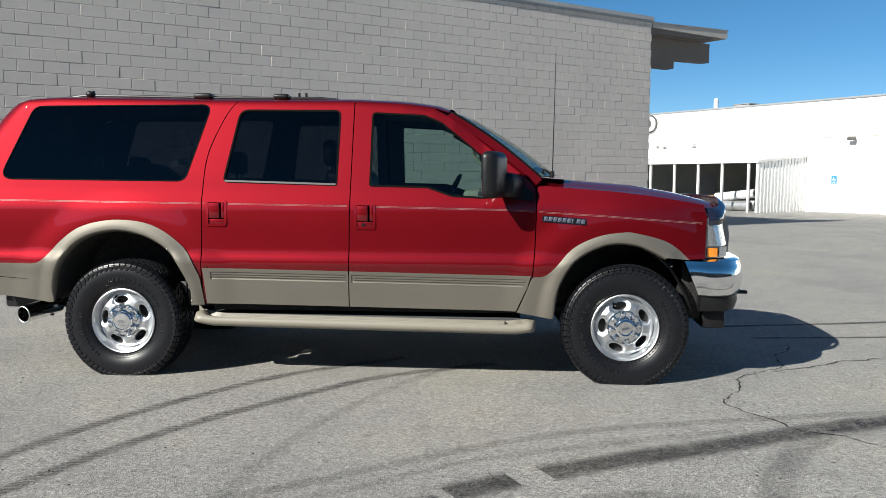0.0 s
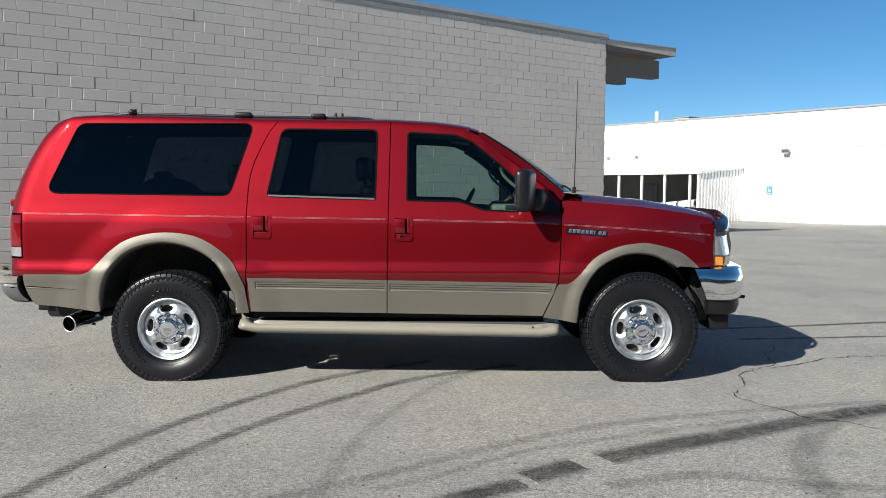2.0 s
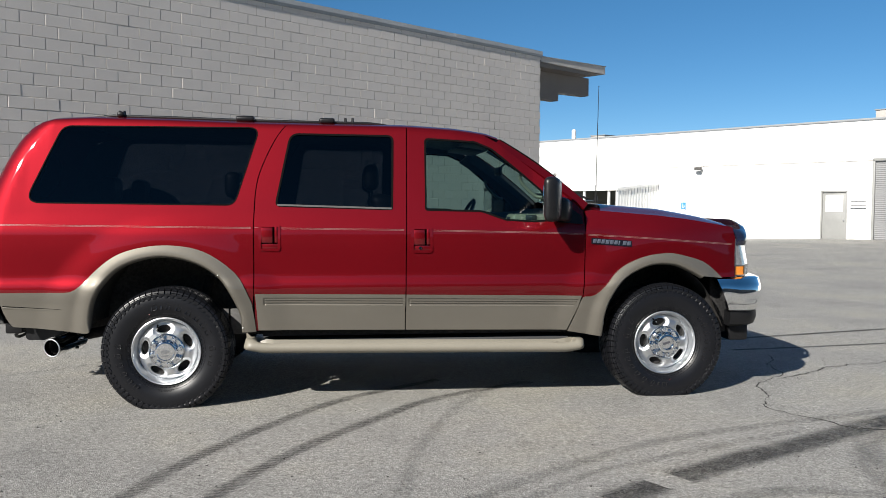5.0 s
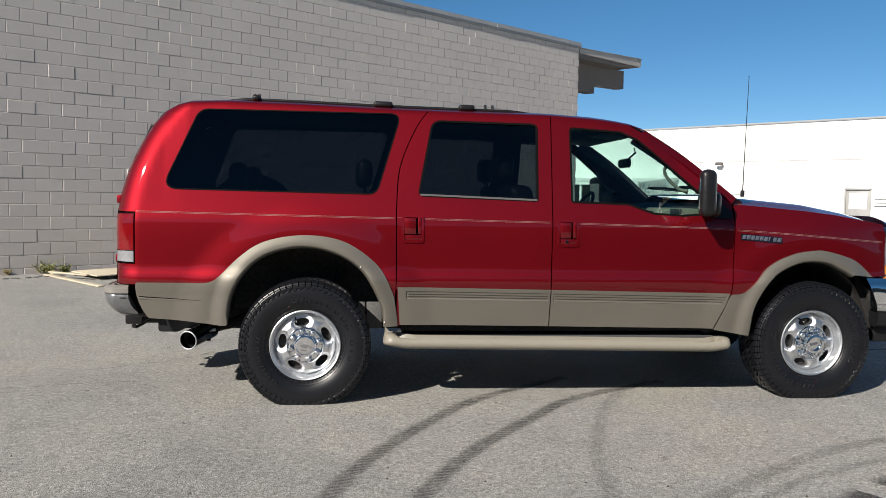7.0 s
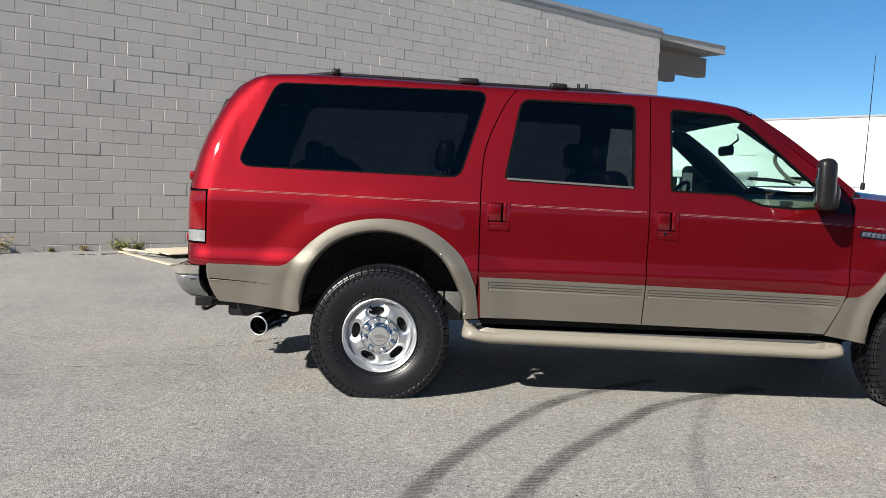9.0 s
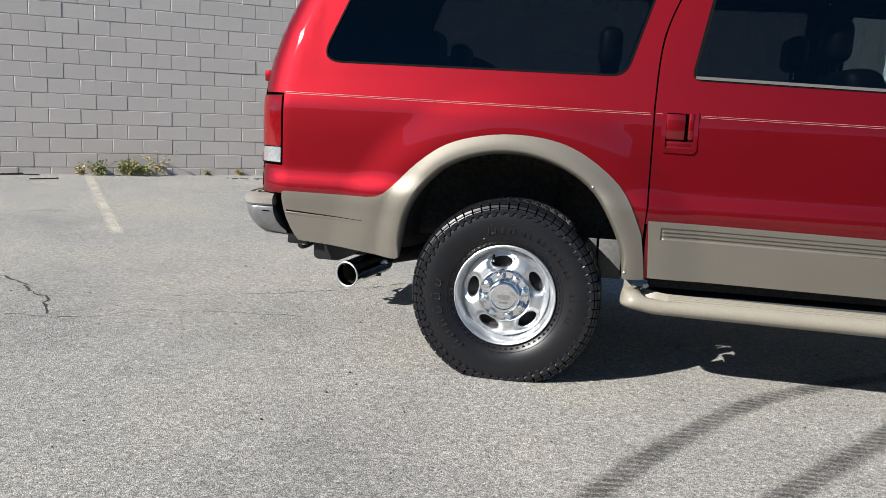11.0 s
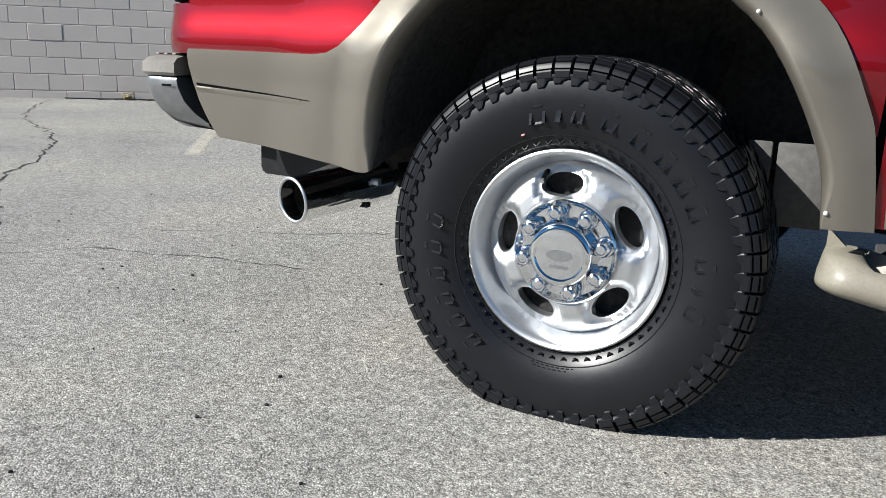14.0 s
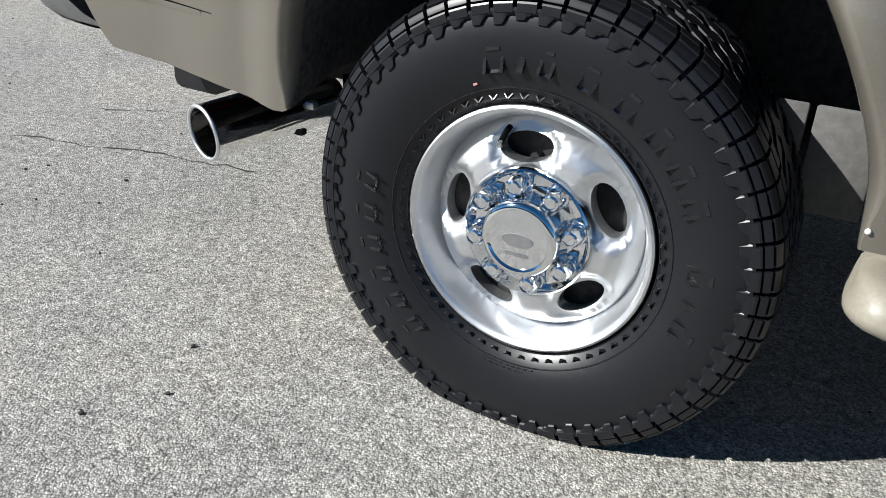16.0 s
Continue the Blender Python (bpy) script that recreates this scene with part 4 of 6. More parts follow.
F_IN = spline([(2.985, 0.438), (3.03, 0.657), (3.131, 0.826), (3.32, 0.93), (3.50, 0.935), (3.63, 0.885), (3.71, 0.842)], 6)
F_LINER = spline([(2.985, 0.438), (3.03, 0.657), (3.131, 0.826), (3.32, 0.93), (3.50, 0.935), (3.66, 0.862), (3.77, 0.745), (3.85, 0.60), (3.90, 0.48)], 6)
G = 0.0035          # half a panel gap


def top(x):
    return on(ROOF_LINE, x) - 0.022


def along(x0, x1, line, n=14):
    return [(x0 + (x1 - x0) * i / n, line(x0 + (x1 - x0) * i / n)) for i in range(n + 1)]


# outlines in the side view
QUARTER_WINDOW = rounded([(-0.905, 1.372), (-0.688, 1.888), (0.606, 1.892), (0.445, 1.358)], [0.07, 0.09, 0.055, 0.08])
REAR_WINDOW = rounded([(0.715, 1.352), (0.812, 1.854), (1.522, 1.848), (1.512, 1.330)], [0.035, 0.075, 0.045, 0.02])
FRONT_WINDOW = rounded([(1.738, 1.326), (1.742, 1.832), (2.10, 1.812), (2.22, 1.762), (2.42, 1.60), (2.70, 1.355), (2.72, 1.262), (2.503, 1.247), (2.30, 1.258), (2.13, 1.318)], [0.02, 0.03, 0.06, 0.1, 0.2, 0.06, 0.02, 0.06, 0.12, 0.12], 4)


def grow(loop, d):
    c = Vector((sum(p[0] for p in loop) / len(loop), sum(p[1] for p in loop) / len(loop)))
    out = []
    n = len(loop)
    for i in range(n):
        a, b = Vector(loop[i - 1]), Vector(loop[(i + 1) % n])
        t = (b - a)
        t = t.normalized() if t.length > 1e-6 else Vector((1, 0))
        nrm = Vector((t.y, -t.x))
        p = Vector(loop[i])
        if nrm.dot(p - c) < 0:
            nrm = -nrm
        out.append(tuple(p + nrm * d))
    return out


QUARTER = [(on(REAR_LINE, 0.795), 0.772), (-0.575, 0.770)] + [(x * 0.985, (z - 0.44) * 0.985 + 0.44) for x, z in R_OUT[1:-8]] + [(0.572 - G, 0.68), (0.578 - G, 0.822), (0.574 - G, 1.238)] + spline([(0.574 - G, 1.238), (0.597 - G, 1.532), (0.70 - G, 1.79), (0.785 - G, top(0.78))], 6)[1:] + along(0.77, -0.84, top, 16)[1:] + [(on(REAR_LINE, z), z) for z in (1.86, 1.783, 1.7, 1.591, 1.5, 1.401, 1.3)] + [(on(REAR_LINE, 1.225), 1.225), (-1.055, 1.225), (-1.055, 0.898), (on(REAR_LINE, 0.898), 0.898)]
HANDLE_R = rounded([(0.618, 1.060), (0.618, 1.222), (0.744, 1.220), (0.744, 1.058)], 0.012, 3)
HANDLE_F = rounded([(1.648, 1.045), (1.648, 1.206), (1.775, 1.204), (1.775, 1.043)], 0.012, 3)
REAR_DOOR = [(0.572 + G, 0.750), (0.578 + G, 0.822), (0.574 + G, 1.238)] + spline([(0.574 + G, 1.238), (0.597 + G, 1.532), (0.70 + G, 1.79), (0.785 + G, top(0.78))], 6)[1:] + along(0.80, 1.616 - G, top, 10)[1:] + [(1.600 - G, 0.735)]
FRONT_DOOR = [(1.600 + G, 0.735), (1.616 + G, top(1.62))] + along(1.63, 2.16, top, 8) + [(2.262, 1.806), (2.40, 1.702), (2.545, 1.588), (2.70, 1.462), (2.80, 1.38), (2.858, 1.325), (2.868 - G, 1.18), (2.859 - G, 0.91), (2.843 - G, 0.715)]
FENDER = [(2.843 + G, 0.715)] + [((x - 3.46) * 0.985 + 3.46, (z - 0.42) * 0.985 + 0.42) for x, z in F_OUT[1:]] + [(3.98, 0.852), (3.985, 1.0), (3.99, 1.13)] + [(x, on(HOOD_LINE, x) - 0.055) for x in (3.97, 3.9, 3.8, 3.6, 3.4, 3.2, 3.05, 2.93)] + [(2.872 + G, 1.325), (2.868 + G, 1.18), (2.859 + G, 0.91)]
PANELS = {}
for name, outline, holes, label in (("quarter_panel", QUARTER, [QUARTER_WINDOW], "red quarter panel"), ("rear_door", REAR_DOOR, [REAR_WINDOW, HANDLE_R], "red rear door, shut"), ("front_door", FRONT_DOOR, [FRONT_WINDOW, HANDLE_F], "red front door, shut"), ("fender", FENDER, [], "red front fender")):
    PANELS[name] = both(name, skin(outline, holes), RED, (CAR, CAR), label, depth=side)
    if name != "fender":
        lining = shell(sheet(grow(outline, -0.012), holes[:1], 0.12, 0.1), lambda x, z: side(x, z, -0.055), 0.012)
        both("inner_lining", lining, CABIN, PANELS[name], "dark inner trim")

# dark jambs behind the gaps, sills
for x0, x1 in ((0.53, 0.64), (1.56, 1.65), (2.82, 2.91)):
    pts = [(x0, 0.50), (x1, 0.50), (x1, 1.28), (x0, 1.28)]
    both("door_jamb", skin(pts, (), -0.024, 0.004, 0.05, 0.08), SEAL_AND_SHADE, (CAR, CAR), "black door jamb")
pts = spline([(0.54, 1.238), (0.563, 1.532), (0.665, 1.79), (0.74, 1.90)], 6) + spline([(0.83, 1.90), (0.74, 1.79), (0.635, 1.532), (0.62, 1.238)], 6)
both("door_jamb", skin(pts, (), -0.024, 0.004, 0.05, 0.08), SEAL_AND_SHADE, (CAR, CAR), "black door jamb")
both("door_jamb", skin([(1.58, 1.26), (1.58, 1.885), (1.65, 1.885), (1.65, 1.26)], (), -0.024, 0.004, 0.05, 0.08), SEAL_AND_SHADE, (CAR, CAR), "black door jamb")
both("sill", box(bmesh.new(), 0.61, 2.95, -0.86, -0.70, 0.475, 0.53, 0.01), MATT, (CAR, CAR), "black sill")

# glass with its black surround and bright lower trim
for name, loop, owner, mat, lab in (("quarter_window", QUARTER_WINDOW, "quarter_panel", TINT, "dark privacy glass"), ("rear_door_window", REAR_WINDOW, "rear_door", TINT, "dark privacy glass"), ("front_door_window", FRONT_WINDOW, "front_door", CLEAR, "clear window glass")):
    bm = sheet(grow(loop, 0.004), (), 0.12, 0.1)
    for v in bm.verts:
        v.co.y = -side(v.co.x, v.co.z, -0.008 if name != "quarter_window" else -0.003)
    for ob in both(name, bm, mat, PANELS[owner], lab):
        ob.visible_shadow = True
    wide = 0.010 if name != "quarter_window" else 0.005
    both("window_seal", skin(grow(loop, 0.003), [grow(loop, -wide)], 0.002, 0.012, 0.1, 0.1), SEAL_AND_SHADE, PANELS[owner], "black rubber seal")
both("window_trim", strip(0.73, 1.505, ([0.7, 1.52], [1.362, 1.338]), 0.012, 0.006), FIXTURE, PANELS["rear_door"], "dark grey lower window trim")

# tan lower cladding
R_FOOT = [(-0.600, 0.520), (-0.615, 0.60), (-0.600, 0.70), (-0.567, 0.783)]
R_EDGE = spline(R_FOOT + [(-0.42, 0.945), (-0.254, 1.05), (-0.004, 1.092), (0.245, 1.051), (0.453, 0.905), (0.548, 0.735), (0.572, 0.64), (0.589, 0.506)], 6)
F_EDGE = spline([(2.742, 0.478), (2.795, 0.60), (2.834, 0.70), (2.856, 0.723), (2.90, 0.726), (2.945, 0.744), (2.995, 0.792), (3.085, 0.896), (3.172, 0.957), (3.298, 1.006), (3.42, 1.025), (3.508, 1.024), (3.70, 0.975), (3.80, 0.915), (3.875, 0.845)], 6)
RD_CLAD = [(0.586, 0.764), (1.600 - G, 0.749), (1.597 - G, 0.502), (0.604, 0.514)]
FD_CLAD = [(1.600 + G, 0.749), (2.836 - G, 0.730), (2.815 - G, 0.656), (2.735, 0.486), (1.597 + G, 0.502)]


def clad_depth(x, z):
    return side(x, z, 0.009)


def lip_distance(lip):
    """How far a point of the side lies from a wheel arch's lip, less than nothing inside the arch."""
    q = np.array([(lip[0][0], -0.5), *lip, (lip[-1][0], -0.5)])
    a, d = q[:-1], np.diff(q, axis=0)
    dd = (d * d).sum(1)

    def far(x, z):
        v = np.array((x, z)) - a
        k = np.clip((v * d).sum(1) / dd, 0.0, 1.0)
        off = v - d * k[:, None]
        near = (off * off).sum(1)
        i = int(near.argmin())
        turn = d[i, 0] * v[i, 1] - d[i, 1] * v[i, 0]
        return math.copysign(math.sqrt(float(near[i])), turn)
    return far


def flared(lip):
    """The cladding's depth: it swells towards the lip of the arch."""
    far = lip_distance(lip)

    def depth(x, z):
        return side(x, z, 0.009 + 0.021 * smooth(0.125, 0.03, far(x, z)))
    return depth


def crease(lip, wide):
    """The line where the flare begins to roll inwards, a little outside the lip."""
    rows = []
    for i, p in enumerate(lip):
        a, b = lip[max(i - 1, 0)], lip[min(i + 1, len(lip) - 1)]
        d = Vector((b[0] - a[0], b[1] - a[1])).normalized()
        w = wide(*p)
        rows.append((p[0] - d.y * w, p[1] + d.x * w))
    return rows


def arch_lip(lip, edge, depth):
    """The roll from the crease round into the wheel arch."""
    turn = ((0.0, 0.0), (0.14, 0.0006), (0.30, 0.003), (0.46, 0.007), (0.62, 0.013), (0.76, 0.020), (0.88, 0.028), (0.96, 0.036), (1.0, 0.046))
    return loft([[(e[0] + (p[0] - e[0]) * k, -depth(*e) + q * (0.2 + 0.8 * smooth(0.505, 0.62, p[1])), e[1] + (p[1] - e[1]) * k) for k, q in turn] for p, e in zip(lip, edge)])


R_DEPTH, F_DEPTH = flared(R_IN), flared(F_IN)
R_CREASE = crease(R_IN, lambda x, z: 0.004 + 0.020 * smooth(0.505, 0.60, z))
F_CREASE = crease(F_IN, lambda x, z: 0.022)
R_PIECE = [(-0.975, 0.5565), (-0.992, 0.577), (-1.012, 0.612), (-1.030, 0.652), (-1.044, 0.70), (-1.050, 0.745), (-1.048, 0.776), (-1.040, 0.784), (-0.64, 0.783), (-0.600, 0.788), (-0.565, 0.804), (-0.535, 0.829)] + R_EDGE[21:] + R_CREASE[::-1] + [(-0.500, 0.5125), (-0.522, 0.5110), (-0.56, 0.5150), (-0.60, 0.520), (-0.72, 0.535), (-0.83, 0.546), (-0.93, 0.553)]
both("rear_cladding", shell(sheet(R_PIECE, (), 0.018, 0.014), R_DEPTH, 0.012), TAN, PANELS["quarter_panel"], "tan lower cladding running into a rounded arch flare", 55, depth=R_DEPTH)
both("front_flare", shell(sheet(F_EDGE + F_CREASE[::-1], (), 0.018, 0.014), F_DEPTH, 0.035), TAN, PANELS["fender"], "tan rounded wheel arch flare", 55, depth=F_DEPTH)
both("arch_lip", arch_lip(R_IN, R_CREASE, R_DEPTH), TAN, PANELS["quarter_panel"], "rolled lip of the arch", 80)
both("arch_lip", arch_lip(F_IN, F_CREASE, F_DEPTH), TAN, PANELS["fender"], "rolled lip of the arch", 80)
both("door_edge", skin([(0.582, 0.512), (0.622, 0.512), (0.622, 0.775), (0.582, 0.775)], (), 0.004, 0.01, 0.02, 0.05), RED, PANELS["rear_door"], "red door edge in the gap of the cladding")
for outline, owner, x0, x1, lean in ((RD_CLAD, "rear_door", 0.640, 1.580, 0.0), (FD_CLAD, "front_door", 1.618, 2.795, 0.016)):
    band = [(x0, on(TAN_LINE, x0) - 0.024), (x1 + lean, on(TAN_LINE, x1) - 0.024), (x1 - lean, on(TAN_LINE, x1) - 0.076), (x0, on(TAN_LINE, x0) - 0.076)]
    both("door_cladding", shell(sheet(outline, [band], 0.05, 0.035), clad_depth, 0.04), TAN, PANELS[owner], "tan lower body cladding", 50, depth=clad_depth)
    ribs = ((-0.002, 0.0), (0.003, 0.0), (0.012, 0.0), (0.0135, 0.006), (0.0175, 0.006), (0.019, 0.0), (0.028, 0.0), (0.0295, 0.006), (0.0335, 0.006), (0.035, 0.0), (0.045, 0.0), (0.052, 0.0055), (0.054, 0.0055))
    both("rub_strip", loft([[(x, -side(x, on(TAN_LINE, x) - 0.024 - h, 0.0035 + p * smooth(x0 + 0.008, x0 + 0.014, x) * smooth(x1 + 0.006, x1, x)), on(TAN_LINE, x) - 0.024 - h) for h, p in ribs] for x in [x0 - 0.004, x0 + 0.008, x0 + 0.011, x0 + 0.014, *[x0 + 0.02 + (x1 - x0 - 0.022) * i / 40 for i in range(41)], x1, x1 + 0.003, x1 + 0.006, x1 + 0.018]]), TAN, PANELS[owner], "tan ribbed rub strip", 20)
# tapering black strip paints the shade of a crease in the cladding
both("groove_shade", loft([[(x, -side(x, z + q, 0.0105), z + q) for q in (w, -w)] for x, z, w in [(-1.03 + 0.37 * i / 16, 0.694 - 0.022 * i / 16, 0.0036 * (1 - i / 17) + 0.0004) for i in range(17)]]), SEAL_AND_SHADE, PANELS["quarter_panel"])
both("cladding_ledge", loft([[(x, -side(x, z + q, p), z + q) for q, p in ((-w, 0.0096 + 0.25 * w), (-w - 0.004, 0.0092 + 0.75 * w), (-w - 0.016, 0.0088))] for x, z, w in [(-1.03 + 0.34 * i / 16, 0.694 - 0.0205 * i / 16, 0.0036 * (1 - i / 17) + 0.0004) for i in range(17)]]), TAN, PANELS["quarter_panel"])
for x, z, rad in ((0.346, 0.893, 0.0042), (0.504, 0.536, 0.0045)):
    bm = bmesh.new()
    bmesh.ops.create_icosphere(bm, subdivisions=2, radius=rad)
    bmesh.ops.translate(bm, vec=(x, -R_DEPTH(x, z) - 0.002, z), verts=bm.verts[:])
    both("bolt", bm, SIGN_WHITE, PANELS["quarter_panel"], "pale flare bolt")

# pinstripes
for owner, x0, x1 in (("quarter_panel", -1.05, 0.560), ("rear_door", 0.76, 1.588), ("front_door", 1.79, 2.852), ("fender", 2.885, 3.965)):
    for drop in (0.0, 0.007):
        both("pinstripe", strip(x0, x1, STRIPE_LINE, 0.0016, 0.0014, drop, 90), STRIPE, PANELS[owner], "cream pinstripe")
both("pinstripe", strip(0.582, 0.612, STRIPE_LINE, 0.0020, 0.0016, n=3), STRIPE, PANELS["rear_door"], "cream pinstripe")

# door handles: raised bezel, dished cup, paddle
for loop, owner in ((HANDLE_R, "rear_door"), (HANDLE_F, "front_door")):
    x0, x1 = min(p[0] for p in loop), max(p[0] for p in loop)
    z0, z1 = min(p[1] for p in loop), max(p[1] for p in loop)
    bez = both("handle_bezel", skin(grow(loop, 0.010), [grow(loop, -0.008)], 0.007, 0.02, 0.2, 0.2), RED, PANELS[owner], "red handle bezel")
    bm = bmesh.new()
    rows = []
    for i in range(9):
        x = x0 - 0.002 + (x1 - x0 + 0.004) * i / 8
        rows.append([(x, -side(x, z1, 0.0) + 0.002 + 0.019 * math.sin(math.pi * min(1, i / 8 * 1.0)) ** 0.5 * (1 if 0 < j < 6 else 0.1), z0 - 0.002 + (z1 - z0 + 0.004) * j / 6) for j in range(7)])
    both("handle_cup", loft(rows), RED, PANELS[owner], "dished cup of the handle")
    pad = bmesh.new()
    cx, cz = x0 + 0.043, z0 + 0.094
    box(pad, x0 + 0.008, x0 + 0.084, -side(cx, cz, 0.003), -side(cx, cz, -0.020), z0 + 0.046, z1 - 0.012, 0.005, 3)
    both("handle_paddle", pad, RED, PANELS[owner], "red pull of the handle")
    # thin black box paints the shade in the slot beside the pull
    gap = bmesh.new()
    box(gap, x0 + 0.086, x0 + 0.093, -side(cx, cz, -0.010), -side(cx, cz, -0.026), z0 + 0.04, z1 - 0.010, 0.004)
    both("handle_shade", gap, SEAL_AND_SHADE, PANELS[owner], "black strip painting the shade beside the pull")
    low = bmesh.new()
    box(low, x0 + 0.004, x1 - 0.004, -side(cx, cz, 0.0005), -side(cx, cz, -0.02), z0 + 0.004, z0 + 0.040, 0.004, 3)
    both("handle_base", low, RED, PANELS[owner])
    rim_bar = bmesh.new()
    box(rim_bar, x0 + 0.096, x1 - 0.006, -side(cx, cz, 0.003), -side(cx, cz, -0.02), z0 + 0.046, z1 - 0.008, 0.006, 3)
    both("handle_side", rim_bar, RED, PANELS[owner])
bm = bmesh.new()
cylinder(bm, (1.70, -side(1.70, 1.07, 0.002), 1.068), (1.70, -side(1.70, 1.07, 0.009), 1.068), 0.010, n=14)
both("key_lock", bm, CHROME, PANELS["front_door"], "chrome key lock")

# fender badge as plain slanted bars
BADGE_INK = surface("badge_navy", (0.005, 0.006, 0.012), 0.75, vary=0.05, spec=0.1)
BADGE_METAL = surface("badge_metal", (0.13, 0.145, 0.19), 0.45, metal=0.6, vary=0.2)
for i in range(9):
    x = 2.918 + i * 0.0305
    z = 1.114 - (x - 2.918) * 0.075
    bm = bmesh.new()
    box(bm, 0, 0.0255 if i != 6 else 0.009, -side(x, z, 0.009), -side(x, z, -0.002), -0.014, 0.014, 0.002)
    for v in bm.verts:
        v.co.x += x + v.co.z * 0.25
        v.co.z += z
    both("badge_bar", bm, BADGE_METAL, PANELS["fender"], "chrome badge bar")
bm = strip(2.906, 3.195, ([2.9, 3.2], [1.115, 1.093]), 0.042, 0.005, n=24)
both("badge_ground", bm, BADGE_INK, PANELS["fender"], "dark badge ground")

# lamps at the rear corners
REAR_LAMP = [(on(REAR_LINE, z) + 0.002, z) for z in (0.905, 1.0, 1.1, 1.215)]
lamp = both("tail_lamp", skin(REAR_LAMP + [(-1.06, 1.217), (-1.06, 0.905)], (), -0.006, 0.03, 0.03, 0.06), SEAL_AND_SHADE, (CAR, CAR), "tail lamp with red and clear lenses")
both("red_lens", skin([(on(REAR_LINE, z) + 0.004, z) for z in (0.984, 1.1, 1.210)] + [(-1.064, 1.212), (-1.064, 0.984)], (), 0.004, 0.012, 0.02, 0.03), LAMP_RED, lamp, "red lamp lens")
both("clear_lens", skin([(on(REAR_LINE, z) + 0.004, z) for z in (0.912, 0.978)] + [(-1.064, 0.980), (-1.064, 0.911)], (), 0.004, 0.012, 0.02, 0.02), LAMP_CLEAR, lamp, "clear reversing lens")
for z in (1.30, 0.925):
    bm = bmesh.new()
    box(bm, on(REAR_LINE, z) - 0.012, on(REAR_LINE, z) + 0.03, -0.87, -0.82, z - 0.026, z + 0.026, 0.008, 2)
    both("door_hinge", bm, RED, (CAR, CAR), "red rear door hinge")

# roof, tailgate, hood, nose
rows = []
for x in [-0.84 + 3.11 * i / 36 for i in range(37)]:
    zt = top(x) - 0.002
    w = side(x, zt)
    rows.append([(x, w * math.sin(s), zt + 0.062 * max(0.0, 1 - abs(math.sin(s)) ** 2.4) ** 0.62) for s in [radians(-90 + 180 * j / 28) for j in range(29)]])
part("roof", loft(rows), RED, CAR, "red roof")
roof_edge = rows[0]
rows = []
turns = [math.sin(radians(-90 + 180 * j / 28)) for j in range(29)]
for z in [0.62 + 1.24 * i / 26 for i in range(27)]:
    xr = on(REAR_LINE, z)
    w = side(xr + 0.001, z)
    rows.append([(xr - 0.05 * (1 - s * s) + 0.001, w * s, z) for s in turns])
rows.append([(a[0] * 0.5 + b[0] * 0.5 - 0.02 * (1 - s * s), (a[1] + b[1]) / 2, a[2] * 0.4 + b[2] * 0.6) for a, b, s in zip(rows[-1], roof_edge, turns)])
rows.append(roof_edge)
GATE = part("tailgate", loft(rows), RED, CAR, "red rear doors")
bm = bmesh.new()
for sgn in (-1, 1):
    q = [(on(REAR_LINE, z) - 0.058, sgn * y, z) for y, z in ((0.06, 1.32), (0.62, 1.32), (0.56, 1.80), (0.06, 1.80))]
    bm.faces.new([bm.verts.new(p) for p in q])
part("rear_glass", bm, TINT, GATE, "dark rear glass")
rows = []
for x in [2.885 + (4.195 - 2.885) * i / 34 for i in range(35)]:
    zh = on(HOOD_LINE, x)
    w = side(min(x, 3.97), zh - 0.05) - 0.004
    rows.append([(x - 0.15 * abs(s) ** 3 * smooth(3.4, 4.235, x), w * s, zh - 0.062 * smooth(0.66, 1.04, abs(s)) / smooth(0.66, 1.04, 1.0) - 0.030 * smooth(0.62, 0.34, abs(s)) - 0.03 * abs(s) ** 2 * smooth(3.8, 4.235, x)) for s in [math.sin(radians(-90 + 180 * j / 32)) for j in range(33)]])
HOOD = part("hood", loft(rows), RED, CAR, "red hood", 40)


def nose_x(y):
    return 4.285 - 0.13 * (abs(y) / 0.95) ** 2.5


# smoked deflector that wraps the front edge of the hood and its corners
half = spline([(4.005, -0.930), (4.045, -0.926), (4.08, -0.905), (4.115, -0.855), (4.15, -0.74), (4.18, -0.5), (4.2, -0.25), (4.205, 0.0)], 5)
rows = []
for x, y in half + [(x, -y) for x, y in half[::-1][1:]]:
    k = smooth(0.70, 0.92, abs(y))
    lo, hi = 1.175 - 0.10 * k, 1.255 - 0.05 * smooth(0.55, 0.93, abs(y)) - 0.02 * k
    c = Vector((3.6, 0)) - Vector((x, y))
    c = c.normalized()
    rows.append([(x + c.x * o, y + c.y * o, z) for z, o in ((lo, 0.0), (lo + (hi - lo) * 0.35, -0.012), (lo + (hi - lo) * 0.7, 0.004), (hi, 0.040), (hi + 0.004, 0.052), (hi - 0.006, 0.050), (lo + (hi - lo) * 0.6, 0.014), (lo, 0.012))])
part("hood_deflector", loft(rows, closed=True, caps=True), surface("smoked_acrylic", (0.012, 0.014, 0.03), 0.08, coat=1.0), HOOD, "smoked bug deflector", 50)
# grille and headlamps
rows = []
for y in [-0.58 + 1.16 * j / 20 for j in range(21)]:
    x = nose_x(y) - 0.075
    rows.append([(x - 0.05, y, 0.845), (x, y, 0.86), (x + 0.012, y, 1.0), (x - 0.005, y, 1.15), (x - 0.05, y, 1.165)])
GRILLE = part("grille", loft(rows), SEAL_AND_SHADE, CAR, "grille with chrome bars")
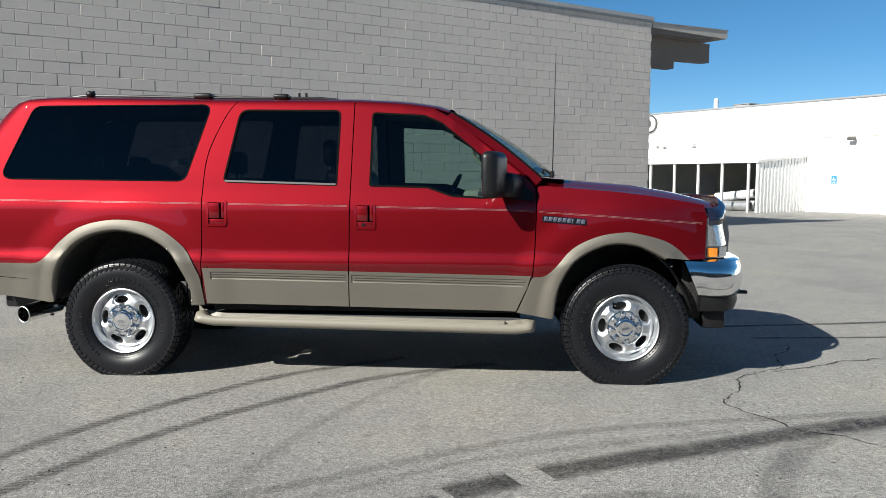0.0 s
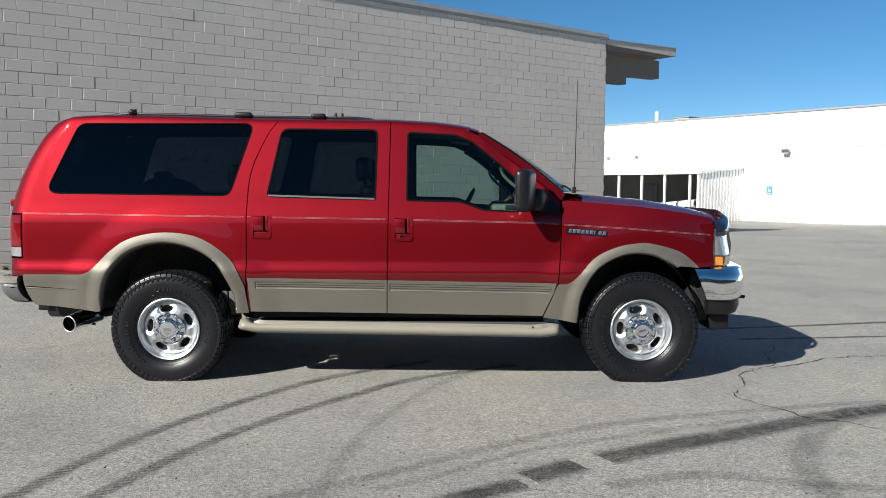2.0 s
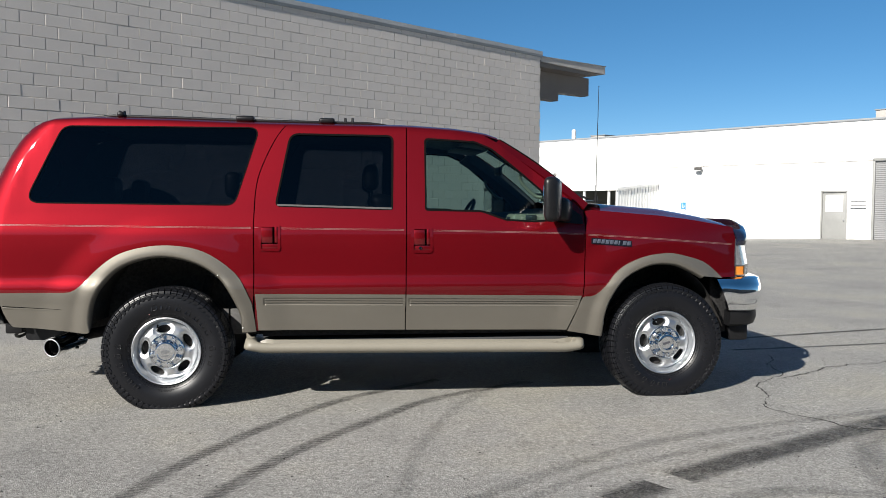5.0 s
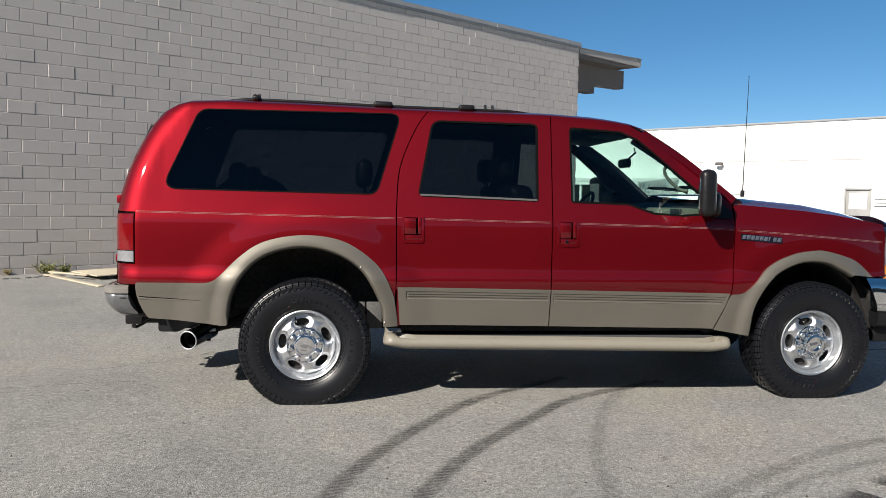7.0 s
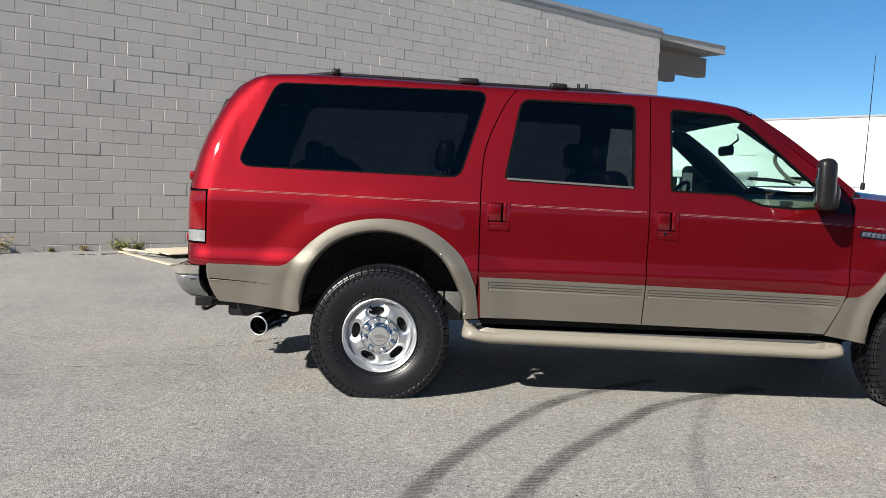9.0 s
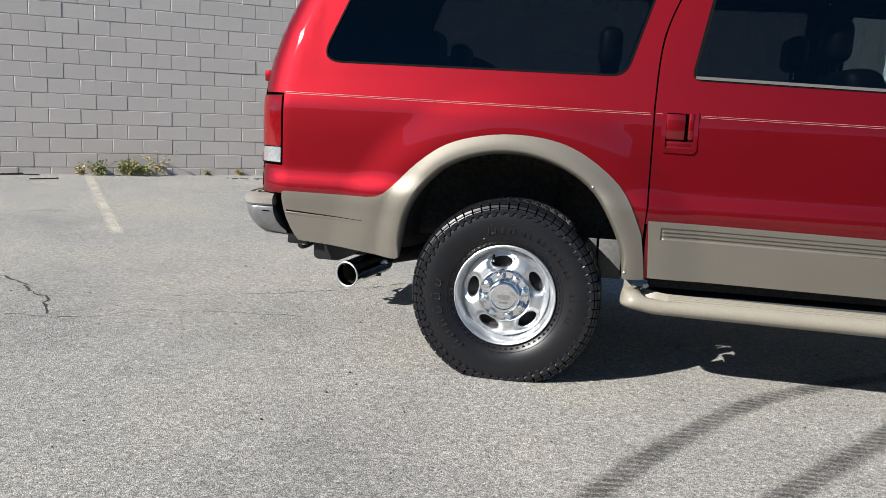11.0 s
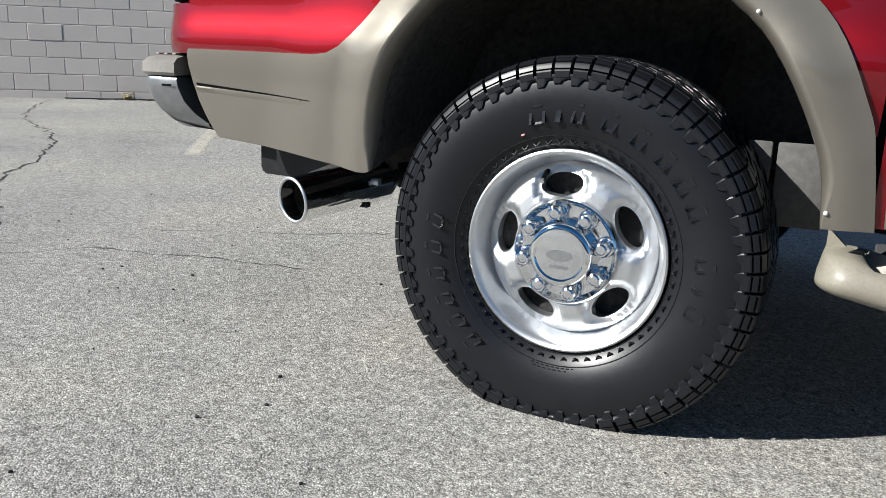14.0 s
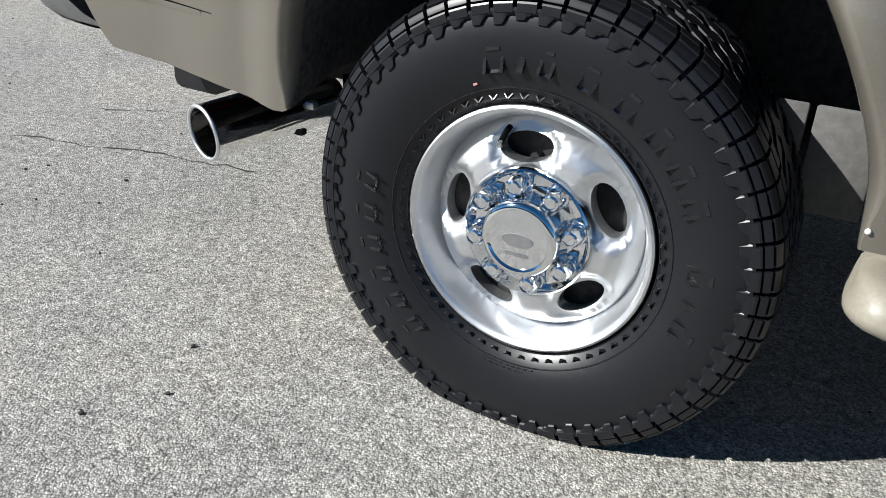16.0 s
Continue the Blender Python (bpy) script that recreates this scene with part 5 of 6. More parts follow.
for z in (0.88, 0.96, 1.04, 1.12):
    part("grille_bar", loft([[(nose_x(y) - 0.055, y, z - 0.018), (nose_x(y) - 0.04, y, z), (nose_x(y) - 0.055, y, z + 0.018)] for y in [-0.57 + 1.14 * j / 16 for j in range(17)]]), CHROME, GRILLE)
PLAN = spline([(3.992, -0.928), (4.035, -0.922), (4.085, -0.902), (4.13, -0.86), (4.165, -0.78), (4.19, -0.62)], 4)
LEAN_BACK = lambda z: -0.20 * max(0.0, z - 0.92)
head = bmesh.new()
head = loft([[(x - 0.012 + LEAN_BACK(z) * smooth(3.98, 4.10, x), y + 0.006, z) for x, y in PLAN] for z in (0.852, 0.9, 1.0, 1.08, 1.145)])
HEAD = both("headlamp", head, DULL_CHROME, (CAR, CAR), "headlamp with clear lens and amber signal")
both("clear_lens", loft([[(x + LEAN_BACK(z) * smooth(3.98, 4.10, x), y, z) for x, y in PLAN] for z in (0.934, 1.0, 1.07, 1.125)]), LAMP_CLEAR, HEAD, "clear headlamp lens")
both("signal_lens", loft([[(x, y, z) for x, y in PLAN[1:8]] for z in (0.862, 0.89, 0.922)]), LAMP_AMBER, HEAD, "amber signal lens")
both("side_lens", loft([[(x, y, z) for x, y in PLAN[8:]] for z in (0.862, 0.89, 0.928)]), LAMP_CLEAR, HEAD, "clear side lens")
for y0, y1, z0, z1 in ((-0.69, -0.585, 0.855, 1.17), (0.585, 0.69, 0.855, 1.17)):
    part("grille_surround", loft([[(nose_x(y0) - 0.12, y0 if y0 < 0 else y1, z) for z in (z0, z0 + 0.02, 1.0, z1 - 0.02, z1)]] * (1 if y0 < 0 else 0) + [[(nose_x(y) - 0.09, y, z0), (nose_x(y) - 0.03, y, z0 + 0.02), (nose_x(y) - 0.022, y, 1.0), (nose_x(y) - 0.055, y, z1 - 0.02), (nose_x(y) - 0.10, y, z1)] for y in (y0, y0 + 0.012, (y0 + y1) / 2, y1 - 0.012, y1)]), DULL_CHROME, GRILLE, "chrome grille surround")


def bumper(plan, section, name, mat, label, parent=CAR, sharp=40):
    """A wrapped bumper: a section of (height, inset) carried round a plan curve of the right half and its mirror image."""
    half = spline(plan, 6)
    full = half + [(x, -y) for x, y in half[::-1][1:]]
    rows = []
    for i, (x, y) in enumerate(full):
        a, b = Vector(full[max(i - 1, 0)]), Vector(full[min(i + 1, len(full) - 1)])
        t = (b - a).normalized()
        n = Vector((-t.y, t.x))
        if n.dot(Vector((1.5, 0)) - Vector((x, y))) < 0:
            n = -n
        rows.append([(x + n.x * o, y + n.y * o, z) for z, o in section])
    return part(name, loft(rows, closed=True, caps=True), mat, parent, label, sharp)


F_PLAN = [(3.845, -0.985), (3.97, -0.995), (4.09, -0.988), (4.185, -0.945), (4.25, -0.85), (4.295, -0.70), (4.34, -0.4), (4.36, 0.0)]
FB = bumper(F_PLAN, [(0.600, 0.045), (0.62, 0.016), (0.66, 0.002), (0.74, 0.0), (0.785, 0.006), (0.80, 0.012), (0.835, 0.022), (0.848, 0.05), (0.845, 0.12), (0.61, 0.12)], "front_bumper", CHROME, "chrome front bumper")
for v in FB.data.vertices:
    v.co.x += max(0.0, 0.84 - v.co.z) * 0.42 * smooth(4.10, 3.85, v.co.x)
bumper([(3.965, -0.955)] + [(x - 0.01, y * 0.965) for x, y in F_PLAN[2:]], [(0.485, 0.06), (0.50, 0.03), (0.55, 0.012), (0.596, 0.016), (0.596, 0.12), (0.49, 0.12)], "valance", BLACK, "dark grey lower valance", FB)
for sgn in (-1, 1):
    part("air_dam", box(bmesh.new(), 4.0, 4.155, sgn * 0.84, sgn * 0.55, 0.365, 0.50, 0.02), BLACK, FB)
    bm = bmesh.new()
    tube(bm, [(4.20, sgn * 0.5, 0.575), (4.375, sgn * 0.5, 0.572), (4.39, sgn * 0.5, 0.568)], 0.014, 8)
    part("tow_hook", bm, BLACK, FB, "black tow hook")
B_PLAN = [(-1.092, -1.009), (-1.14, -1.015), (-1.20, -1.008), (-1.252, -0.94), (-1.275, -0.80), (-1.285, -0.4), (-1.29, 0.0)]
RB = bumper(B_PLAN, [(0.564, 0.13), (0.570, 0.105), (0.588, 0.070), (0.614, 0.040), (0.645, 0.018), (0.68, 0.006), (0.700, 0.003), (0.708, 0.006), (0.708, 0.24), (0.566, 0.24)], "rear_bumper", DULL_CHROME, "greyed chrome rear bumper with a tan step pad")
bumper(B_PLAN, [(0.712, 0.0), (0.72, -0.006), (0.745, -0.004), (0.758, 0.012), (0.764, 0.05), (0.764, 0.22), (0.712, 0.2)], "step_pad", PAD, "ribbed tan step pad", RB)
for k in range(6):
    part("pad_rib", box(bmesh.new(), -1.24 + k * 0.03, -1.225 + k * 0.03, -0.93, 0.93, 0.763, 0.7685, 0.002), PAD, RB)
# flat black strip paints the shade of a notch; nothing is cut in
bm = strip(-1.17, -1.105, ([-1.3, -1.0], [0.688, 0.686]), 0.006, 0.0, n=4)
for v in bm.verts:
    v.co.y = -1.012 if v.co.x > -1.15 else -1.004
both("notch_shade", bm, SEAL_AND_SHADE, (RB, RB), "black strip painting a notch's shade on the bumper end")
# dark block added to hold the shade behind the front bumper
both("gap_shade", box(bmesh.new(), 3.86, 3.99, -0.82, -0.5, 0.43, 0.842, 0.01), MATT, (CAR, CAR), "dark filler for the shade behind the front bumper")
for v in RB.data.vertices:
    v.co.x += 4.0 * max(0.0, 0.70 - v.co.z) ** 2 * smooth(-1.18, -1.11, v.co.x)
# black block carries the shade of the rear bumper's gap in its colour
both("gap_shade", loft([[(-1.125, y, 0.762), (-1.035, y, 0.775), (-1.030, y, 0.70), (-1.005, y, 0.64), (-0.985, y, 0.59), (-0.985, y, 0.568), (-1.05, y, 0.575), (-1.08, y, 0.61), (-1.11, y, 0.66), (-1.125, y, 0.70)] for y in (-0.93, -0.72)], closed=True, caps=True), SEAL_AND_SHADE, (CAR, CAR), "black filler for the shade in front of the bumper")
part("hitch", box(bmesh.new(), -1.16, -0.86, -0.62, 0.62, 0.51, 0.58, 0.02), BLACK, CAR, "black tow hitch beam")
for sgn in (-1, 1):
    bm = loft([[(-0.948, y, 0.56), (-0.949, y, 0.466), (-0.944, y, 0.454), (-0.931, y, 0.447), (-0.828, y, 0.446), (-0.712, y, 0.496), (-0.70, y, 0.56)] for y in (sgn * 0.84, sgn * 0.70)], closed=True, caps=True)
    part("bumper_bracket", bm, BLACK, CAR, "black bumper bracket")

bm = bmesh.new()
box(bm, -1.28, -1.0, -0.05, 0.05, 0.38, 0.46, 0.006)
# hidden plate added to fill out the hitch's shadow on the ground
box(bm, -1.30, -1.18, -0.30, 0.30, 0.41, 0.56, 0.01)
for sgn in (-1, 1):
    tube(bm, spline([(-1.20, sgn * 0.05, 0.40), (-1.27, sgn * 0.10, 0.36), (-1.28, sgn * 0.16, 0.38), (-1.24, sgn * 0.18, 0.41), (-1.18, sgn * 0.14, 0.43)], 5), 0.012, 8)
part("hitch_receiver", bm, BLACK, CAR, "black tow hitch receiver with chain loops and an added shadow-filling plate")

# windscreen, pillars, cowl, wipers, aerial
rows = []
for i in range(9):
    f = i / 8
    x, z = 2.888 - f * 0.60, 1.388 + f * 0.44 + 0.025 * math.sin(math.pi * f)
    w = 0.80 - 0.09 * f
    rows.append([(x + 0.16 * (1 - (q / 8) ** 2) * (1 - 0.35 * f), w * q / 8, z + 0.018 * (1 - (q / 8) ** 2)) for q in range(-8, 9)])
SCREEN = part("windscreen", loft(rows), CLEAR, CAR, "clear windscreen")
for sgn in (-1, 1):
    rows = []
    for i in range(13):
        f = i / 12
        x, z = 2.905 - f * 0.625, 1.375 + f * 0.455 + 0.026 * math.sin(math.pi * f)
        yo = side(min(2.86, x - 0.02), z - 0.03) - 0.004
        yi = 0.79 - 0.09 * f
        rows.append([(x - 0.035, sgn * yo, z - 0.035), (x, sgn * (yo - 0.025), z), (x + 0.012, sgn * yi, z + 0.004), (x - 0.04, sgn * (yi - 0.01), z - 0.05), (x - 0.075, sgn * (yo - 0.05), z - 0.075)])
    part("front_pillar", loft(rows, closed=True, caps=True), RED, CAR, "red windscreen pillar", 40)
    trim = [[(r[2][0] - 0.004, r[2][1] - sgn * 0.008, r[2][2] - 0.002), (r[3][0] - 0.008, r[3][1] - sgn * 0.012, r[3][2] - 0.012), (r[4][0] - 0.012, r[4][1] - sgn * 0.008, r[4][2] - 0.014), (r[4][0] + 0.02, r[4][1] + sgn * 0.006, r[4][2] + 0.02)] for r in rows]
    part("pillar_trim", loft(trim, closed=True, caps=True), CABIN, CAR, "dark inner pillar trim", 40)
    rows = [[(x + dx, y * sgn, z + dz) for dx, dz in ((-0.012, -0.012), (0.01, -0.004), (0.012, 0.006), (-0.008, 0.004))] for x, y, z in [(2.89 - f * 0.60, 0.81 - 0.09 * f, 1.392 + f * 0.44 + 0.026 * math.sin(math.pi * f)) for f in [i / 10 for i in range(11)]]]
    part("screen_seal", loft(rows, closed=True, caps=True), SEAL_AND_SHADE, SCREEN, "black windscreen seal")
rows = [[(2.86 + 0.15 * (1 - (q / 8) ** 2) * 0.9, 0.84 * q / 8, 1.382 + 0.006), (2.96 + 0.10 * (1 - (q / 8) ** 2), 0.86 * q / 8, 1.398 + 0.006 * (1 - (q / 8) ** 2)), (3.06 + 0.04 * (1 - (q / 8) ** 2), 0.80 * q / 8, 1.392 + 0.012)] for q in range(-8, 9)]
part("cowl", loft(rows), BLACK, CAR, "black plastic cowl")
for y0, y1 in ((-0.62, 0.02), (0.10, 0.70)):
    bm = bmesh.new()
    tube(bm, [(2.98, y0, 1.41), (2.95, y0 + 0.05, 1.435), (2.90, (y0 + y1) / 2, 1.455), (2.885, y1, 1.46)], 0.009, 8)
    tube(bm, [(2.915, y0 - 0.06, 1.425), (2.885, y1 + 0.04, 1.452)], 0.006, 6)
    part("wiper", bm, BLACK, CAR, "black wiper arm and blade")
bm = bmesh.new()
tube(bm, [(2.975, -0.845, 1.385), (2.977, -0.845, 1.43)], 0.014, 12)
AERIAL = part("aerial", bm, BLACK, CAR, "tall thin black whip aerial")
bm = bmesh.new()
cylinder(bm, (2.977, -0.845, 1.43), (2.990, -0.845, 2.21), 0.0042, 0.0018, 8)
bmesh.ops.create_icosphere(bm, subdivisions=1, radius=0.004, matrix=Matrix.Translation((2.990, -0.845, 2.212)))
part("whip", bm, BLACK, AERIAL)

# roof rack
for sgn in (-1, 1):
    bm = bmesh.new()
    tube(bm, [(-0.56, sgn * 0.66, 1.950), (-0.50, sgn * 0.66, 1.960), *[(x, sgn * 0.66, on(ROOF_LINE, x) + 0.012) for x in (-0.4, 0.0, 0.5, 1.0, 1.35)], (1.46, sgn * 0.66, 1.932), (1.52, sgn * 0.66, 1.918)], 0.012, 10)
    RAIL = part("roof_rail", bm, BLACK, CAR, "black roof rack rail")
    for x, l in ((-0.35, 0.05), (0.49, 0.13), (1.06, 0.11)):
        bm = bmesh.new()
        box(bm, x - l / 2, x + l / 2, sgn * 0.66 - 0.035, sgn * 0.66 + 0.035, on(ROOF_LINE, x) + 0.004, on(ROOF_LINE, x) + 0.044, 0.016, 3)
        part("rack_foot", bm, BLACK, RAIL)
    for x in (-0.36, -0.33, 1.19, 1.24):
        bm = bmesh.new()
        cylinder(bm, (x, sgn * 0.66, on(ROOF_LINE, x) + 0.02), (x, sgn * 0.66, on(ROOF_LINE, x) + 0.050), 0.011, 0.009, 10)
        part("tie_knob", bm, BLACK, RAIL)
for x in (0.49, 1.06):
    bm = bmesh.new()
    box(bm, x - 0.03, x + 0.03, -0.66, 0.66, on(ROOF_LINE, x) + 0.030, on(ROOF_LINE, x) + 0.044, 0.006, 2)
    part("rack_crossbar", bm, BLACK, CAR, "black roof rack crossbar")

# door mirrors
for sgn in (-1, 1):
    bm = bmesh.new()
    box(bm, 2.527, 2.637, sgn * 1.035, sgn * 1.265, 1.252, 1.555, 0.045, 4)
    for v in bm.verts:
        v.co.x += 0.02 * math.cos((v.co.z - 1.39) * 6) - 0.01 - 0.35 * (abs(v.co.y) - 1.15)
    MIR = part("door_mirror", bm, BLACK, PANELS["front_door"][0 if sgn < 0 else 1], "large black door mirror")
    bm = box(bmesh.new(), 2.5265, 2.534, sgn * 1.085, sgn * 1.215, 1.295, 1.495, 0.003)
    for v in bm.verts:
        v.co.x -= 0.35 * (abs(v.co.y) - 1.15)
    part("mirror_glass", bm, MIRROR_FACE, PANELS["front_door"][0 if sgn < 0 else 1], "mirror glass")
    bm = bmesh.new()
    box(bm, 2.615, 2.775, sgn * 0.90, sgn * 1.09, 1.262, 1.425, 0.040, 4)
    for v in bm.verts:
        v.co.x += 0.45 * (1.0 - abs(v.co.y)) - 0.02
        v.co.z -= 0.22 * max(0.0, v.co.x - 2.66)
    part("mirror_arm", bm, BLACK, PANELS["front_door"][0 if sgn < 0 else 1])
both("mirror_patch", skin(rounded([(2.665, 1.245), (2.655, 1.40), (2.70, 1.40), (2.845, 1.285), (2.85, 1.23)], 0.012, 3), (), 0.012, 0.02, 0.05, 0.05), BLACK, PANELS["front_door"], "black mirror mount")

# running boards
for sgn in (-1, 1):
    X0, X1 = 0.506, 2.866
    rows = []
    for i in range(57):
        f = 0.5 - 0.5 * math.cos(math.pi * i / 56)
        x = X0 + f * (X1 - X0)
        e = min(x - X0, X1 - x)
        k = math.sqrt(max(0.0, 1 - (1 - min(1.0, e / 0.045)) ** 2))
        dz = -0.013 * (x - X0)
        lift = 0.014 * smooth(0.20, 0.06, e)
        rise = 0.018 * smooth(0.15, 0.0, e)
        yi = 0.925 - 0.050 * smooth(0.14, 0.03, e)
        prof = [(yi, 0.372), (yi, 0.438), (yi + 0.006, 0.442), (yi + 0.013, 0.440), (yi + 0.022, 0.440), (0.968, 0.441), (0.990, 0.438), (1.010, 0.431), (1.024, 0.418), (1.031, 0.402), (1.028, 0.384), (1.014, 0.368), (0.985, 0.358), (0.935, 0.354)]
        dip = 0.036 * smooth(0.062, 0.095, e) * smooth(0.30, 0.13, e)
        low = (0, 0, 0, 0.35, 1, 1, 0.55, 0.12)
        rows.append([(x - 0.010 * smooth(0.44, 0.37, z) * smooth(0.05, 0.0, x - X0) + 0.004, sgn * (0.875 + (y - 0.875) * (0.50 + 0.50 * k)), 0.403 + (z - 0.403) * (0.72 + 0.28 * k) + dz + rise * smooth(0.425, 0.368, z) + lift * smooth(0.40, 0.44, z) - dip * (low[j] if j < 8 else 0.0)) for j, (y, z) in enumerate(prof)])
    RBD = part("running_board", loft(rows, closed=True, caps=True), BOARD_TAN, CAR, "tan moulded running board", 60)
    part("step_tread", box(bmesh.new(), X0 + 0.10, X1 - 0.10, sgn * 0.70, sgn * 0.922, 0.405, 0.430, 0.004), STEP_GREY, RBD, "dark grey inner tread of the step")
    for j in range(5):
        y = 0.946 + j * 0.0155
        zr = float(np.interp(y, [0.937, 0.965, 0.995, 1.015], [0.442, 0.442, 0.437, 0.430])) - 0.001
        part("tread_rib", loft([[(x, sgn * (y + o), zr + h - o * 0.15 - 0.013 * (x - X0)) for o, h in ((-0.0045, -0.002), (-0.0025, 0.0032), (0.0025, 0.0032), (0.0045, -0.002))] for x in [0.70 + 1.96 * i / 12 for i in range(13)]]), BOARD_TAN, RBD)
    for x in (0.622, 2.750):
        zb = 0.412 - 0.013 * (x - X0)
        bm = bmesh.new()
        cylinder(bm, (x, sgn * 0.948, zb - 0.012), (x, sgn * 0.950, zb + 0.006), 0.017, 0.014, 18)
        part("socket_plug", bm, PLATE, RBD, "grey plug in the socket")
    for x in (1.165, 1.69, 2.2):
        zb = 0.428 - 0.013 * (x - X0)
        part("step_pad", loft([[(x + u * 0.017, sgn * y, zb + (1.0 - y) * 0.42 + h) for y, h in ((0.985, 0.003), (0.990, 0.0065), (1.018, 0.0045), (1.023, 0.0))] for u in (-1, 1)]), BOARD_TAN, RBD)
    fin = bmesh.new()
    lo = [fin.verts.new((x, sgn * y, z)) for y in (0.878, 0.898) for x, z in ((0.512, 0.42), (0.512, 0.484), (0.518, 0.482), (0.549, 0.453), (0.549, 0.42))]
    fin.faces.new(lo[:5])
    fin.faces.new(lo[5:][::-1])
    for i in range(5):
        fin.faces.new((lo[i], lo[5 + i], lo[5 + (i + 1) % 5], lo[(i + 1) % 5]))
    part("end_fin", fin, BOARD_TAN, RBD, "", 60)

# underbody, axles, exhaust, arch liners
bm = bmesh.new()
box(bm, -0.98, 3.85, -0.42, 0.42, 0.50, 0.60)
for sgn in (-1, 1):
    box(bm, -1.0, 3.95, sgn * 0.32, sgn * 0.42, 0.40, 0.50)
    box(bm, 0.62, 2.8, sgn * 0.72, sgn * 0.90, 0.46, 0.60)
part("underbody", bm, MATT, CAR, "black underbody and frame")
for x in (0.0, 3.46):
    bm = bmesh.new()
    cylinder(bm, (x, -0.80, 0.395), (x, 0.80, 0.395), 0.055, n=16)
    AXLE = part("axle", bm, MATT, CAR, "black axle with leaf springs")
    bm = bmesh.new()
    bmesh.ops.create_icosphere(bm, subdivisions=3, radius=0.15, matrix=Matrix.Translation((x, 0.12, 0.40)))
    part("differential", bm, MATT, AXLE)
    for sgn in (-1, 1):
        for k in range(4):
            part("spring_leaf", box(bmesh.new(), x - 0.62 + 0.08 * k, x + 0.62 - 0.08 * k, sgn * 0.50, sgn * 0.58, 0.455 - 0.014 * k, 0.467 - 0.014 * k), MATT, AXLE)
        bm = bmesh.new()
        cylinder(bm, (x + 0.12, sgn * 0.62, 0.40), (x + 0.22, sgn * 0.56, 0.85), 0.035, n=12)
        part("shock_absorber", bm, MATT, AXLE)
for centre, loop in ((REAR_ARCH, R_IN), (FRONT_ARCH, F_LINER)):
    rim = [(x, z) for x, z in loop]
    ext = rim
    bm = loft([[(x, -side(x, max(z, 0.5), -0.012 + 0.03 * smooth(0.62, 0.505, z)), z) for x, z in ext], [(x + (x - centre[0]) * 0.08, -0.80, z + 0.03) for x, z in ext], [(x + (x - centre[0]) * 0.08, -0.44, z + 0.03) for x, z in ext]])
    both("arch_liner", bm, LINER, (CAR, CAR), "black wheel arch liner")
    bm = bmesh.new()
    bm.faces.new([bm.verts.new((x + (x - centre[0]) * 0.08, -0.44, z + 0.03)) for x, z in ext])
    both("arch_wall", bm, LINER, (CAR, CAR), "black wheel arch liner")
part("cabin_floor", box(bmesh.new(), 0.58, 2.92, -0.80, 0.80, 0.60, 0.64), MATT, CAR)
part("cargo_floor", box(bmesh.new(), -1.02, 0.578, -0.42, 0.42, 0.60, 0.64), MATT, CAR)
both("frame_plate", box(bmesh.new(), 0.392, 0.495, -0.80, -0.790, 0.46, 0.640, 0.005), PLATE, (CAR, CAR), "grey mounting plate behind the wheel")
both("frame_plate", box(bmesh.new(), 0.285, 0.382, -0.80, -0.790, 0.46, 0.640, 0.005), PLATE, (CAR, CAR), "grey mounting plate behind the wheel")
tip_a, tip_b = Vector((-0.737, -0.985, 0.414)), Vector((-0.615, -0.61, 0.450))
way = (tip_b - tip_a).normalized()
q = way.to_track_quat("Z", "Y")
prof = [(0.0535, 0.26), (0.0535, 0.006), (0.0595, 0.006), (0.060, 0.30), (0.056, 0.31), (0.042, 0.33), (0.036, 0.345)]
rows = [[tuple(tip_a + way * d + q @ Vector((r * math.cos(a), r * math.sin(a), 0))) for a in [2 * math.pi * k / 28 for k in range(28)]] for r, d in prof]
EXH = part("exhaust_tip", loft(rows, closed=True), CHROME, CAR, "chrome exhaust tip")
rows = [[tuple(tip_a + way * d + q @ Vector((r * math.cos(a), r * math.sin(a), 0))) for a in [2 * math.pi * k / 24 for k in range(24)]] for r, d in ((0.0530, 0.045), (0.052, 0.25), (0.001, 0.25))]
part("pipe_inside", loft(rows, closed=True), INNER_BLACK, EXH, "sooty inside of the pipe")
ring = [(0.0572 + 0.0046 * math.cos(a), 0.004 - 0.0046 * math.sin(a)) for a in [2 * math.pi * k / 10 for k in range(11)]]
rows = [[tuple(tip_a + way * d + q @ Vector((r * math.cos(a), r * math.sin(a), 0))) for a in [2 * math.pi * k / 40 for k in range(40)]] for r, d in ring]
part("rolled_rim", loft(rows, closed=True), ALLOY, EXH, "bright rolled rim of the pipe", 80)
bm = bmesh.new()
tube(bm, [tip_a + way * 0.37, tip_b + Vector((0.10, 0.06, 0.01)), (-0.35, -0.50, 0.53), (0.05, -0.48, 0.56), (0.4, -0.55, 0.5), (1.2, -0.45, 0.47)], 0.036, 14)
part("exhaust_pipe", bm, MATT, EXH, "dark exhaust pipe")
for along_pipe, off, mat in ((0.235, (0.056, -0.018, 0.014), GALV), (0.225, (0.026, -0.009, -0.050), MATT)):
    bm = bmesh.new()
    box(bm, -0.013, 0.013, -0.010, 0.010, -0.009, 0.009, 0.003)
    bmesh.ops.transform(bm, matrix=Matrix.Translation(tip_a + way * along_pipe + Vector(off)), verts=bm.verts[:])
    part("clamp_bolt", bm, mat, EXH, "small clamp bolt")

